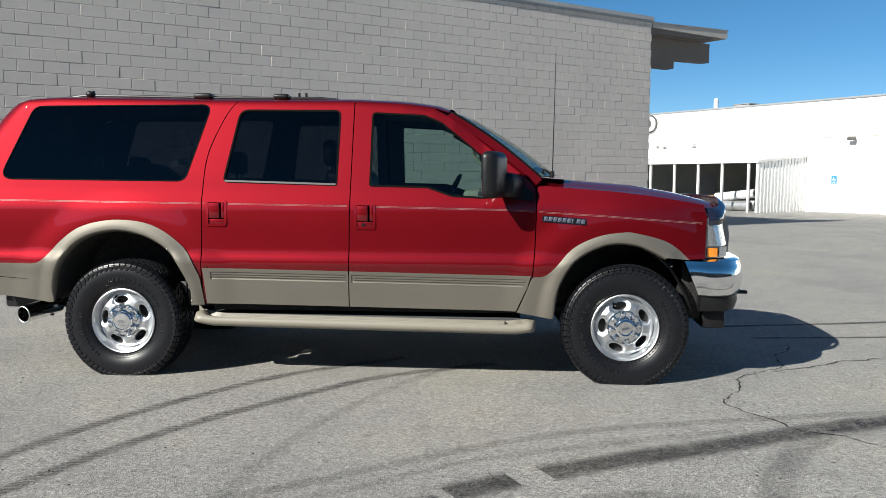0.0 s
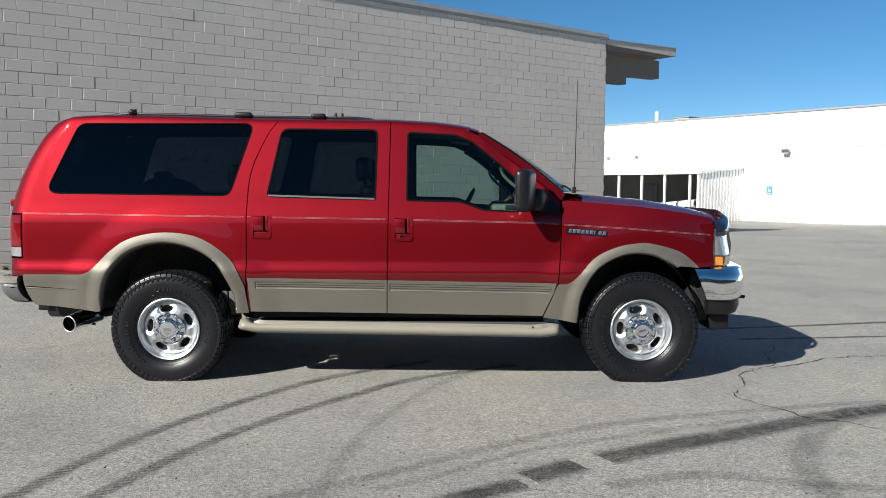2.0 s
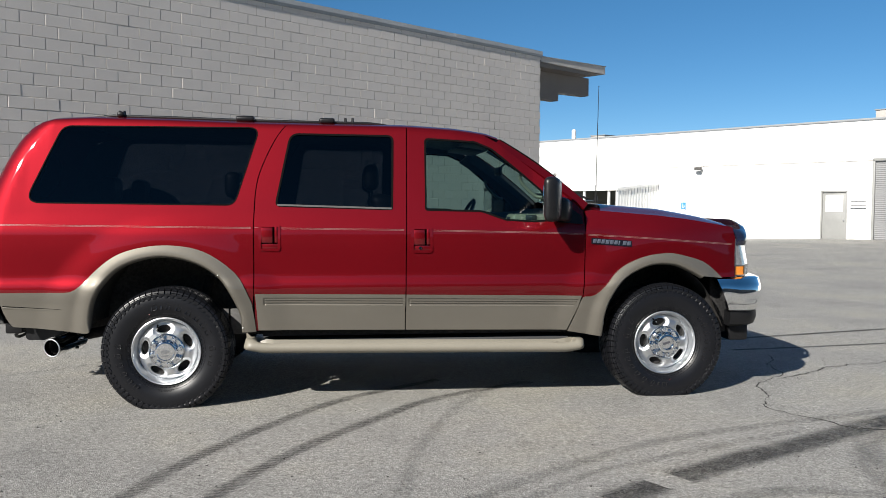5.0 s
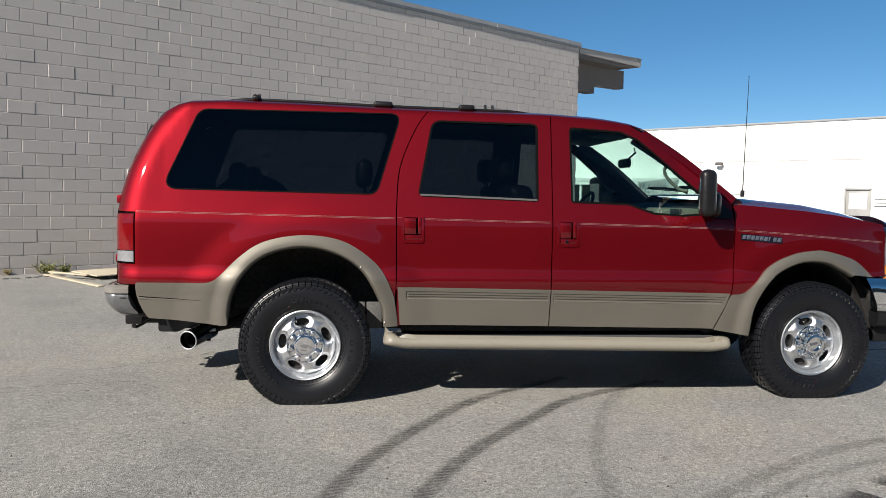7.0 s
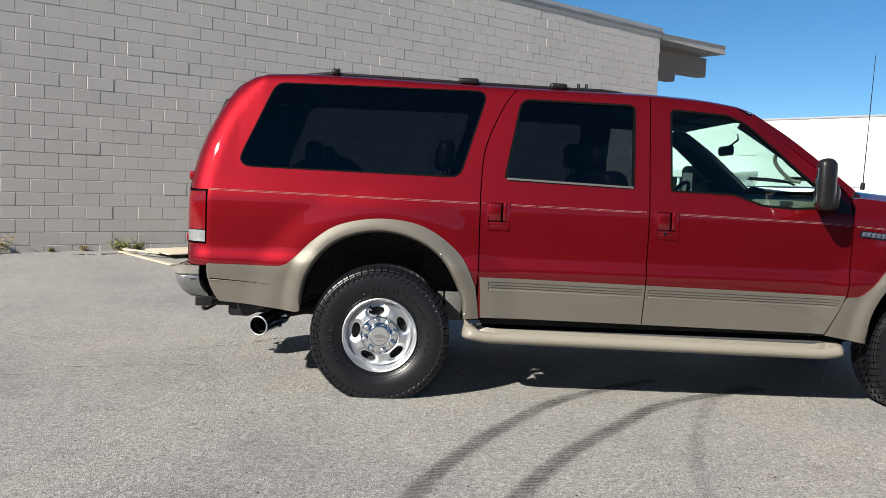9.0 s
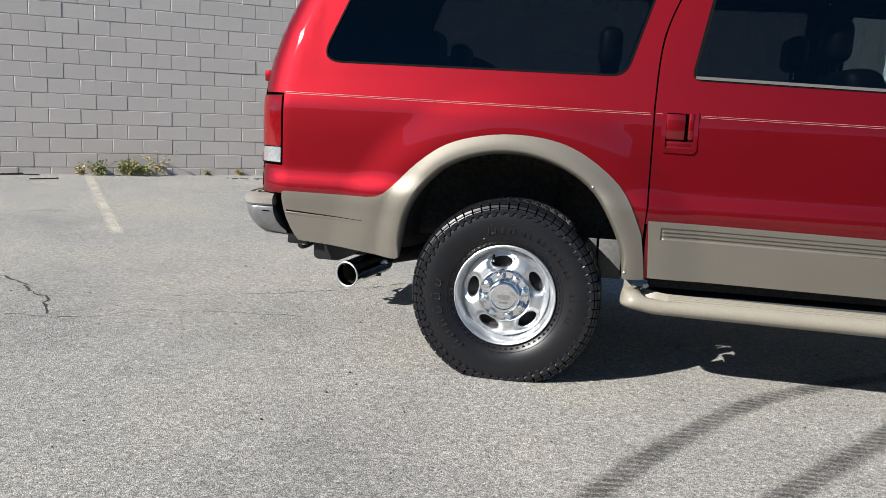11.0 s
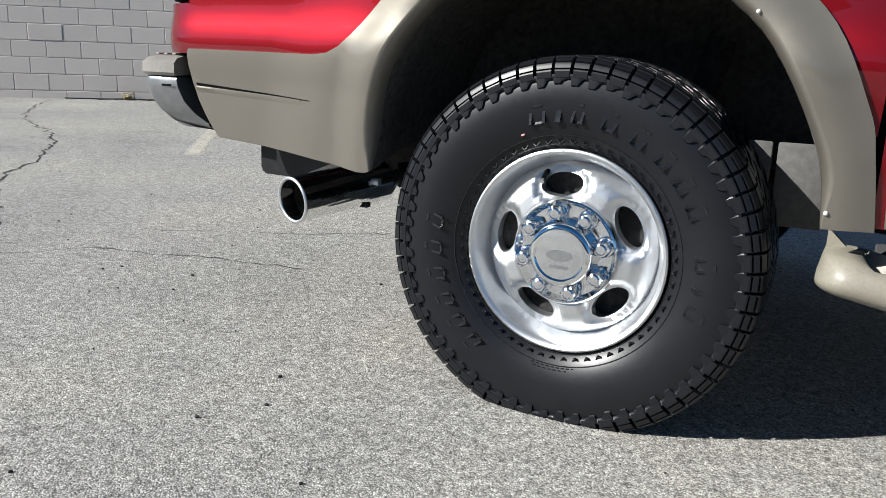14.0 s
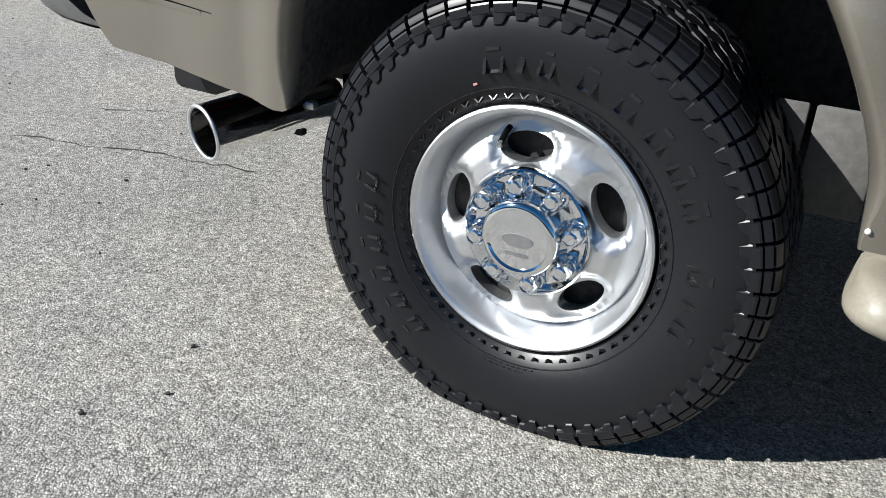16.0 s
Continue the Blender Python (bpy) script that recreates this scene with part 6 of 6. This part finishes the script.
# cabin
part("headliner", loft([[(x, 0.74 * s, top(x) - 0.02 + 0.03 * (1 - s * s)) for s in [-1 + 0.2 * j for j in range(11)]] for x in [-0.72 + 2.9 * i / 12 for i in range(13)]]), CABIN, CAR, "dark headliner")


def seat(x, y, wide, z0, high, name, head=True):
    cush = bmesh.new()
    box(cush, x, x + 0.52, y - wide / 2, y + wide / 2, z0, z0 + 0.17, 0.05, 3)
    s = part(name, cush, SEAT, CAR, "dark leather seat")
    back = bmesh.new()
    box(back, x - 0.12, x + 0.06, y - wide / 2, y + wide / 2, z0 + 0.05, z0 + high, 0.06, 3)
    for v in back.verts:
        v.co.x -= (v.co.z - z0) * 0.22
    part("backrest", back, SEAT, s)
    for hy in ([y] if wide < 0.8 else [y - 0.42, y + 0.42]) if head else []:
        hr = bmesh.new()
        box(hr, x - 0.30, x - 0.19, hy - 0.13, hy + 0.13, z0 + high + 0.03, z0 + high + 0.22, 0.045, 3)
        cylinder(hr, (x - 0.235, hy - 0.06, z0 + high - 0.02), (x - 0.24, hy - 0.06, z0 + high + 0.06), 0.008, n=8)
        cylinder(hr, (x - 0.235, hy + 0.06, z0 + high - 0.02), (x - 0.24, hy + 0.06, z0 + high + 0.06), 0.008, n=8)
        part("headrest", hr, SEAT, s)


seat(1.62, -0.42, 0.54, 0.78, 0.66, "front_seat")
seat(1.62, 0.42, 0.54, 0.78, 0.66, "front_seat")
seat(0.62, 0.0, 1.40, 0.80, 0.58, "rear_bench")
seat(-0.25, 0.0, 0.84, 0.82, 0.52, "rear_bench")
prof = [(0.20, -0.10), (0.26, -0.13), (0.34, -0.13), (0.385, -0.09), (0.39, 0.0), (0.385, 0.09), (0.34, 0.13), (0.26, 0.13), (0.20, 0.10)]
rows = [*zip(*revolve(prof, 48))]
bm = loft(rows + [rows[0]])
bmesh.ops.translate(bm, vec=(-0.52, 0.60, 1.12), verts=bm.verts[:])
part("spare_tyre", bm, CABIN, CAR, "dark spare tyre upright in the cargo bay")
rows = []
for y in [-0.80 + 1.6 * j / 16 for j in range(17)]:
    rows.append([(2.42, y, 0.80), (2.36, y, 1.10), (2.38, y, 1.22), (2.45, y, 1.265 + (0.035 if 0.2 < y < 0.62 else 0)), (2.65, y, 1.30), (2.90, y, 1.335), (2.92, y, 0.8)])
DASH = part("dashboard", loft(rows, closed=True, caps=True), CABIN, CAR, "dark blue-black dashboard", 40)
part("dash_end", box(bmesh.new(), 2.37, 2.72, -0.82, -0.58, 1.05, 1.300, 0.03, 3), TAN_TRIM, DASH, "tan end panel of the dashboard")
for i in range(4):
    part("vent_slat", box(bmesh.new(), 2.362, 2.374, -0.76, -0.66, 1.20 + i * 0.022, 1.212 + i * 0.022, 0.002), CABIN, DASH, "dark dashboard vent slat")
part("vent_slat", box(bmesh.new(), 2.47, 2.55, -0.825, -0.818, 1.26, 1.295, 0.002), CABIN, DASH, "dark dashboard vent slat")
bm = bmesh.new()
c, tilt = Vector((2.19, 0.42, 1.235)), Matrix.Rotation(radians(-62), 4, "Y")
tube(bm, [c + (tilt @ Vector((0.19 * math.cos(a), 0.19 * math.sin(a), 0))) for a in [2 * math.pi * k / 32 for k in range(33)]], 0.015, 8)
for a in (0.3, 2.84, 4.71):
    tube(bm, [c, c + tilt @ Vector((0.18 * math.sin(a), 0.18 * math.cos(a), 0))], 0.014, 6)
tube(bm, [c, c + Vector((0.24, 0, -0.13))], 0.04, 10)
part("steering_wheel", bm, CABIN, CAR, "dark steering wheel")
bm = bmesh.new()
box(bm, 2.40, 2.43, -0.13, 0.13, 1.60, 1.67, 0.02, 3)
tube(bm, [(2.43, 0, 1.66), (2.50, 0, 1.72), (2.49, 0, 1.76)], 0.008, 6)
part("cabin_mirror", bm, CABIN, CAR, "dark interior mirror")
for sgn in (-1, 1):
    bm = bmesh.new()
    tube(bm, spline([(2.60, sgn * 0.80, 1.42), (2.55, sgn * 0.77, 1.43), (2.47, sgn * 0.765, 1.50), (2.44, sgn * 0.77, 1.55), (2.44, sgn * 0.79, 1.58)], 4), 0.012, 8)
    part("grab_handle", bm, TAN_TRIM, CAR, "tan pillar grab handle")
    bm = bmesh.new()
    box(bm, 2.08, 2.30, sgn * 0.10, sgn * 0.66, 1.825, 1.845, 0.008)
    for v in bm.verts:
        v.co.z -= (v.co.x - 2.08) * 0.12
    part("sun_visor", bm, CABIN, CAR)
part("screen_header", loft([[(2.20, y, 1.855 - 0.05 * y * y), (2.36 - 0.11 * y * y, y, 1.815 - 0.03 * y * y), (2.385 - 0.11 * y * y, y, 1.828 - 0.03 * y * y), (2.22, y, 1.89 - 0.05 * y * y)] for y in [-0.72 + 0.12 * j for j in range(13)]], closed=True, caps=True), CABIN, CAR, "dark header above the windscreen", 40)
both("door_lock_rod", box(bmesh.new(), 1.72, 1.73, -0.90, -0.89, 1.30, 1.335, 0.002), CABIN, PANELS["front_door"])


# ---- wheels ----
TYRE_R, AXLE_Z = 0.424, 0.381


def polar(profile_r, profile_y, r):
    return float(np.interp(r, profile_r, profile_y))


FACE_R = [0.0, 0.07, 0.104, 0.118, 0.15, 0.175, 0.19, 0.20]
FACE_Y = [0.074, 0.074, 0.080, 0.101, 0.098, 0.086, 0.068, 0.050]


def ellipse(cx, cz, turn, a, b, n=28):
    c, s = math.cos(turn), math.sin(turn)
    return [(cx + a * math.cos(t) * c - b * math.sin(t) * s, cz + a * math.cos(t) * s + b * math.sin(t) * c) for t in [2 * math.pi * k / n for k in range(n)]]


def slab(bm, m, pts, depth):
    """A raised plate from a flat outline in the tangent plane."""
    lo = [bm.verts.new(m @ Vector((x, 0.004, z))) for x, z in pts]
    hi = [bm.verts.new(m @ Vector((x * 0.96, -depth, z * 0.96))) for x, z in pts]
    n = len(pts)
    for k in range(n):
        bm.faces.new((lo[k], lo[(k + 1) % n], hi[(k + 1) % n], hi[k]))
    bm.faces.new(hi)


SIDEWALL = [(0.212, 0.085), (0.222, 0.096), (0.231, 0.106), (0.241, 0.115), (0.254, 0.1235), (0.271, 0.132), (0.292, 0.1392), (0.315, 0.1430), (0.335, 0.1428), (0.355, 0.1395), (0.372, 0.1345), (0.386, 0.127), (0.395, 0.110), (0.398, 0.05), (0.399, 0.0)]
SIDEWALL = [(0.214 + (r - 0.214) * 1.062, y) for r, y in SIDEWALL]


def squash(bm):
    """The tyre's foot is pressed flat on the ground."""
    for v in bm.verts:
        if v.co.z < -AXLE_Z + 0.002:
            over = -AXLE_Z + 0.002 - v.co.z
            v.co.z = -AXLE_Z + 0.002
            v.co.y += math.copysign(over * 0.4, v.co.y)


def build_wheel(x, sgn, turn, text_turn, front, out=0.876):
    """A wheel whose outer face looks along -y, then turned to its side of the car."""
    pose_m = Matrix.Translation((x, sgn * out, AXLE_Z)) @ (Matrix.Identity(4) if sgn < 0 else Matrix.Rotation(math.pi, 4, "Z"))
    spin = Matrix.Rotation(radians(turn), 4, "Y")
    # pressed alloy disc with five oval holes
    holes = []
    for k in range(5):
        a = 2 * math.pi * k / 5 + math.pi / 2
        holes.append(ellipse(0.148 * math.cos(a), 0.148 * math.sin(a), a + math.pi / 2, 0.049, 0.026))
    disc = sheet([(0.199 * math.cos(t), 0.199 * math.sin(t)) for t in [2 * math.pi * k / 72 for k in range(72)]], holes, 0.012, 0.012)

    def face(px, pz):
        r = math.hypot(px, pz)
        y = polar(FACE_R, FACE_Y, r)
        for k in range(5):
            a = 2 * math.pi * k / 5 + math.pi / 2
            dx, dz = px - 0.146 * math.cos(a), pz - 0.146 * math.sin(a)
            u = dx * -math.sin(a) + dz * math.cos(a)
            v = dx * math.cos(a) + dz * math.sin(a)
            q = math.hypot(u / 0.070, v / 0.044)
            y -= 0.016 * smooth(1.02, 0.74, q)
        return y
    shell(disc, face, 0.03)
    bmesh.ops.transform(disc, matrix=spin, verts=disc.verts[:])
    wheel = part("wheel", disc, ALLOY, CAR, "polished alloy wheel with five oval holes and a black all-terrain tyre", 45)
    back = spin.inverted()

    def turned_face(px, pz):
        p = back @ Vector((px, 0, pz))
        return face(p.x, p.z)
    even(wheel, turned_face, -1, 0.007)
    wheel.matrix_basis = pose_m
    rim = [(0.196, -0.05), (0.198, -0.058), (0.203, -0.075), (0.209, -0.095), (0.2125, -0.106), (0.217, -0.1135), (0.2235, -0.116), (0.2275, -0.114), (0.2285, -0.109), (0.225, -0.100), (0.213, -0.10), (0.205, -0.06), (0.203, 0.10), (0.222, 0.11), (0.222, 0.12)]
    part("rim", loft([*zip(*revolve(rim, 112))] + [[*zip(*revolve(rim, 112))][0]]), ALLOY, wheel, "polished rim lip", 40)
    part("barrel", loft([*zip(*revolve([(0.05, -0.04), (0.19, -0.035), (0.195, 0.1)], 40))] + [[*zip(*revolve([(0.05, -0.04), (0.19, -0.035), (0.195, 0.1)], 40))][0]]), MATT, wheel, "dark brake drum behind the wheel")
    # hub cover, centre cap, nut covers
    prof = [(0.118, -0.096), (0.1175, -0.106), (0.1145, -0.109), (0.1115, -0.106), (0.1085, -0.094), (0.104, -0.089), (0.076, -0.089), (0.0735, -0.094)]
    prof += [(0.0715, -0.118), (0.0700, -0.134), (0.067, -0.138), (0.063, -0.141), (0.058, -0.1415), (0.056, -0.139), (0.054, -0.1375), (0.030, -0.139), (0.0005, -0.1395)] if not front else [(0.069, -0.118), (0.067, -0.150), (0.064, -0.158), (0.057, -0.162), (0.047, -0.162), (0.044, -0.155), (0.042, -0.140), (0.0005, -0.140)]
    rows = [*zip(*revolve(prof, 64))]
    part("hub_cover", loft(rows + [rows[0]]), CHROME, wheel, "chrome hub cover", 35)
    bm = bmesh.new()
    if front:
        slab(bm, spin @ Matrix.Translation((0, -0.141, 0)), [(-0.026, -0.008), (0.026, -0.008), (0.026, 0.008), (-0.026, 0.008)], 0.004)
        part("cap_mark", bm, INK_AND_SHADE, wheel, "black centre of the cap")
    else:
        slab(bm, Matrix.Translation((0, -0.1385, 0)), [(0.030 * math.cos(t), 0.013 * math.sin(t)) for t in [2 * math.pi * k / 24 for k in range(24)]], 0.0025)
        slab(bm, Matrix.Translation((0.0, -0.138, -0.026)), [(-0.022, -0.004), (0.022, -0.004), (0.022, 0.004), (-0.022, 0.004)], 0.002)
        part("cap_mark", bm, DULL_CHROME, wheel, "oval mark on the centre cap")
    for k in range(8):
        a = 2 * math.pi * (k + 0.5) / 8 + radians(turn)
        cx, cz = 0.0900 * math.cos(a), 0.0900 * math.sin(a)

        def hexed(r, six):
            return [r * (1.0 if not six else 0.90 + 0.10 * abs(math.cos(3 * (2 * math.pi * q / 24)))) for q in range(25)]
        rows = [[(cx + q * math.cos(t), y, cz + q * math.sin(t)) for q, t in zip(hexed(r, six), [2 * math.pi * q / 24 for q in range(25)])] for r, y, six in ((0.0225, -0.088, False), (0.0225, -0.096, False), (0.0205, -0.100, False), (0.0185, -0.101, True), (0.0178, -0.122, True), (0.0150, -0.1255, False), (0.0140, -0.1285, False), (0.0105, -0.1305, False), (0.0092, -0.1294, False), (0.0006, -0.1298, False))]
        bm = loft(rows)
        part("lug_nut", bm, CHROME, wheel, "chrome lug nut cover", 40)
    bm = bmesh.new()
    a = math.pi / 2 + 0.19
    tube(bm, [spin @ Vector((0.185 * math.cos(a), -0.045, 0.185 * math.sin(a))), spin @ Vector((0.178 * math.cos(a), -0.085, 0.178 * math.sin(a))), spin @ Vector((0.168 * math.cos(a), -0.112, 0.168 * math.sin(a)))], 0.0055, 8)
    part("valve", bm, SEAL_AND_SHADE, wheel, "black tyre valve")
    bm = bmesh.new()
    tube(bm, [spin @ Vector((0.170 * math.cos(a), -0.106, 0.170 * math.sin(a))), spin @ Vector((0.163 * math.cos(a), -0.122, 0.163 * math.sin(a)))], 0.0046, 8)
    part("valve_cap", bm, CHROME, wheel, "chrome valve cap")
    # tyre carcass
    full = [(r, -y) for r, y in SIDEWALL] + [(r, y) for r, y in SIDEWALL[::-1][1:]]
    rows = [*zip(*revolve(full, 128))]
    bm = loft(rows + [rows[0]])
    bmesh.ops.remove_doubles(bm, verts=bm.verts[:], dist=1e-5)
    squash(bm)
    part("tyre", bm, RUBBER, wheel, "black all-terrain tyre", 50)
    # tread: shoulder blocks, lugs that wrap down the sidewall, staggered centre blocks
    bm = bmesh.new()
    N = 62

    def chunk(prof, a0, half, s, sink):
        """A tread piece: a strip of (radius, y) points with its flanks sunk into the carcass."""
        rows = []
        for j, (r, y) in enumerate(prof):
            skew = 0.55 * max(0.0, 0.12 - y)
            dr, dy = sink[j]
            row = [bm.verts.new((r * math.cos(a0 + skew + q * half), s * y, r * math.sin(a0 + skew + q * half))) for q in (-1, 1)]
            row += [bm.verts.new(((r - dr) * math.cos(a0 + skew + q * half * 1.12), s * (y - dy), (r - dr) * math.sin(a0 + skew + q * half * 1.12))) for q in (1, -1)]
            rows.append(row)
        for u, v in zip(rows, rows[1:]):
            for i in range(4):
                bm.faces.new((u[i], u[(i + 1) % 4], v[(i + 1) % 4], v[i]))
        bm.faces.new(rows[0][::-1])
        bm.faces.new(rows[-1])

    for s in (-1, 1):
        for k in range(N):
            a0 = 2 * math.pi * (k + (0.0 if s < 0 else 0.5)) / N
            half = math.pi / N * (0.84 if k % 3 else 0.80)
            # one shoulder block: crown, edge and two ledges down the flank
            chunk([(0.4236, 0.068), (0.4234, 0.088)], a0 + 0.006, half * 0.96, s, [(0.012, 0.001)] * 2)
            chunk([(0.4230, 0.0935), (0.4224, 0.106), (0.4212, 0.1145)], a0, half, s, [(0.012, 0.001)] * 3)
            chunk([(0.4190, 0.1190), (0.4160, 0.1275), (0.4120, 0.1325)], a0, half, s, [(0.012, 0.006)] * 3)
            chunk([(0.4080, 0.1360), (0.4040, 0.1385), (0.3975, 0.1405)], a0, half * 0.985, s, [(0.006, 0.010)] * 3)
            chunk([(0.3940, 0.1425), (0.3910, 0.1440), (0.3850, 0.1442), (0.3780, 0.1440)], a0, half * 0.97, s, [(0.004, 0.010)] * 4)
            # narrow rib between two blocks on every second gap
            if k % 2:
                chunk([(0.4150, 0.070), (0.4150, 0.105)], a0 + math.pi / N, half * 0.16, s, [(0.010, 0.001)] * 2)
    # belt with one raised tooth to a block, proud of the sidewall
    rad, dep = [p[0] for p in SIDEWALL], [p[1] for p in SIDEWALL]
    for s in (-1, 1):
        ring = []
        steps = (0.0, 0.04, 0.24, 0.34, 0.40, 0.48, 0.58, 0.64, 0.96)
        teeth = (0.370, 0.3735, 0.3735, 0.3725, 0.3705, 0.3665, 0.3620, 0.3605, 0.3605)
        for k in range(N * 9 + 1):
            block, place = divmod(k, 9)
            a = 2 * math.pi * (block + (0.0 if s < 0 else 0.5) - 0.5 + steps[place]) / N
            r0 = teeth[place] + (0.0, 0.004, -0.002)[(block % N) % 3] * (teeth[place] < 0.37)
            y0 = polar(rad, dep, r0)
            ring.append([bm.verts.new((r * math.cos(a), s * y, r * math.sin(a))) for r, y in ((r0 - 0.0008, y0 - 0.002), (r0, y0 + 0.0016), (r0 + 0.0020, min(0.1440, y0 + 0.0040)), (0.380, 0.1432), (0.385, 0.1425), (0.386, 0.130))])
        for u, v in zip(ring, ring[1:]):
            for i in range(5):
                bm.faces.new((u[i], u[i + 1], v[i + 1], v[i]))
    for yc, wide, shift, lean in ((-0.044, 0.036, 0.3, 0.03), (-0.001, 0.034, 0.8, -0.03), (0.044, 0.036, 0.1, 0.03)):
        for k in range(N):
            a0 = 2 * math.pi * (k + shift) / N
            half = math.pi / N * 0.78
            quad = []
            for r in (0.405, 0.4238):
                k2 = 1.0 if r > 0.41 else 1.05
                quad.append([bm.verts.new((r * math.cos(a0 + q * half * k2 + p * lean), yc + p * wide / 2 * k2 + q * 0.007, r * math.sin(a0 + q * half * k2 + p * lean))) for q, p in ((-1, -1), (1, -1), (1, 1), (-1, 1))])
            for i in range(4):
                bm.faces.new((quad[0][i], quad[0][(i + 1) % 4], quad[1][(i + 1) % 4], quad[1][i]))
            bm.faces.new(quad[1])
    squash(bm)
    part("tread", bm, RUBBER, wheel, "blocky tyre tread", 20)
    # raised lettering as plain plates, fine ribs at the bead, small print
    def at_angle(deg, r):
        a = radians(deg)
        y = polar([p[0] for p in SIDEWALL], [p[1] for p in SIDEWALL], r)
        slope = math.atan2(polar([p[0] for p in SIDEWALL], [p[1] for p in SIDEWALL], r + 0.012) - polar([p[0] for p in SIDEWALL], [p[1] for p in SIDEWALL], r - 0.012), 0.024)
        return Matrix.Rotation(-(a - math.pi / 2), 4, "Y") @ Matrix.Translation((0, -y, r)) @ Matrix.Rotation(-slope, 4, "X")
    angles = [103, 94, 86, 73, 60, 47.5, 36, 25, 4, -6.5, -16] + [172, 184, 196, 208, 219, 230]
    widths = [0.036, 0.012, 0.026, 0.032, 0.032, 0.032, 0.032, 0.032, 0.030, 0.010, 0.028] + [0.030] * 6
    for d, w in zip(angles, widths):
        bm = bmesh.new()
        h, b = 0.021, 0.006
        lean = lambda u, v: (u + 0.15 * v, v)
        bars = [(-w / 2, w / 2, -h, h)] if w < 0.015 else [(-w / 2, -w / 2 + b, -h, h), (w / 2 - b, w / 2, -h, h), (-w / 2 + b, w / 2 - b, h - b, h), (-w / 2 + b, w / 2 - b, -h, -h + b)]
        for u0, u1, v0, v1 in bars:
            cu, cv = (u0 + u1) / 2, (v0 + v1) / 2
            pts = [lean(u0 - cu, v0 - cv), lean(u1 - cu, v0 - cv), lean(u1 - cu, v1 - cv), lean(u0 - cu, v1 - cv)]
            slab(bm, at_angle(d + text_turn, 0.306 + cv) @ Matrix.Translation((cu + 0.15 * cv, 0, 0)), pts, 0.0015)
        part("sidewall_mark", bm, LETTER, wheel, "raised plain mark on the tyre", 20)
    bm = bmesh.new()
    for k in range(112):
        m = at_angle(360 * k / 112, 0.2470) @ Matrix.Rotation(radians(36 if k % 2 else -36), 4, "Y")
        slab(bm, m, [(-0.0011, -0.0105), (0.0011, -0.0105), (0.0011, 0.0105), (-0.0011, 0.0105)], 0.0008)
    for r in (0.2350, 0.2585):
        y = polar([p[0] for p in SIDEWALL], [p[1] for p in SIDEWALL], r)
        rows = [*zip(*revolve([(r - 0.0012, -y + 0.001), (r - 0.0006, -y - 0.0016), (r + 0.0006, -y - 0.0016), (r + 0.0012, -y + 0.001)], 96))]
        sub = loft(rows + [rows[0]])
        me = bpy.data.meshes.new("ring")
        sub.to_mesh(me)
        sub.free()
        bm.from_mesh(me)
        bpy.data.meshes.remove(me)
    for d0, count, r in ((-80, 9, 0.2635), (-84, 7, 0.269)):
        for k in range(count):
            m = at_angle(d0 - 2.6 * k + text_turn * 0, r)
            slab(bm, m, [(-0.004, -0.0014), (0.004, -0.0014), (0.004, 0.0014), (-0.004, 0.0014)], 0.0006)
    part("sidewall_ribs", bm, LETTER, wheel, "fine moulded ribs and small print", 20)
    bm = bmesh.new()
    slab(bm, at_angle(112 + text_turn, 0.272), [(-0.004, -0.003), (0.004, -0.003), (0.004, 0.003), (-0.004, 0.003)], 0.0014)
    part("paint_dot", bm, RED_DOT, wheel, "red paint dot on the tyre")
    return wheel


build_wheel(-0.003, -1, -9, 0, False)
build_wheel(3.468, -1, -14, 165, True, 0.848)
build_wheel(0.0, 1, 20, 40, False)
build_wheel(3.468, 1, 40, 90, True)

# pieces of the wall come last
build_blocks(WALL_OBJECT)
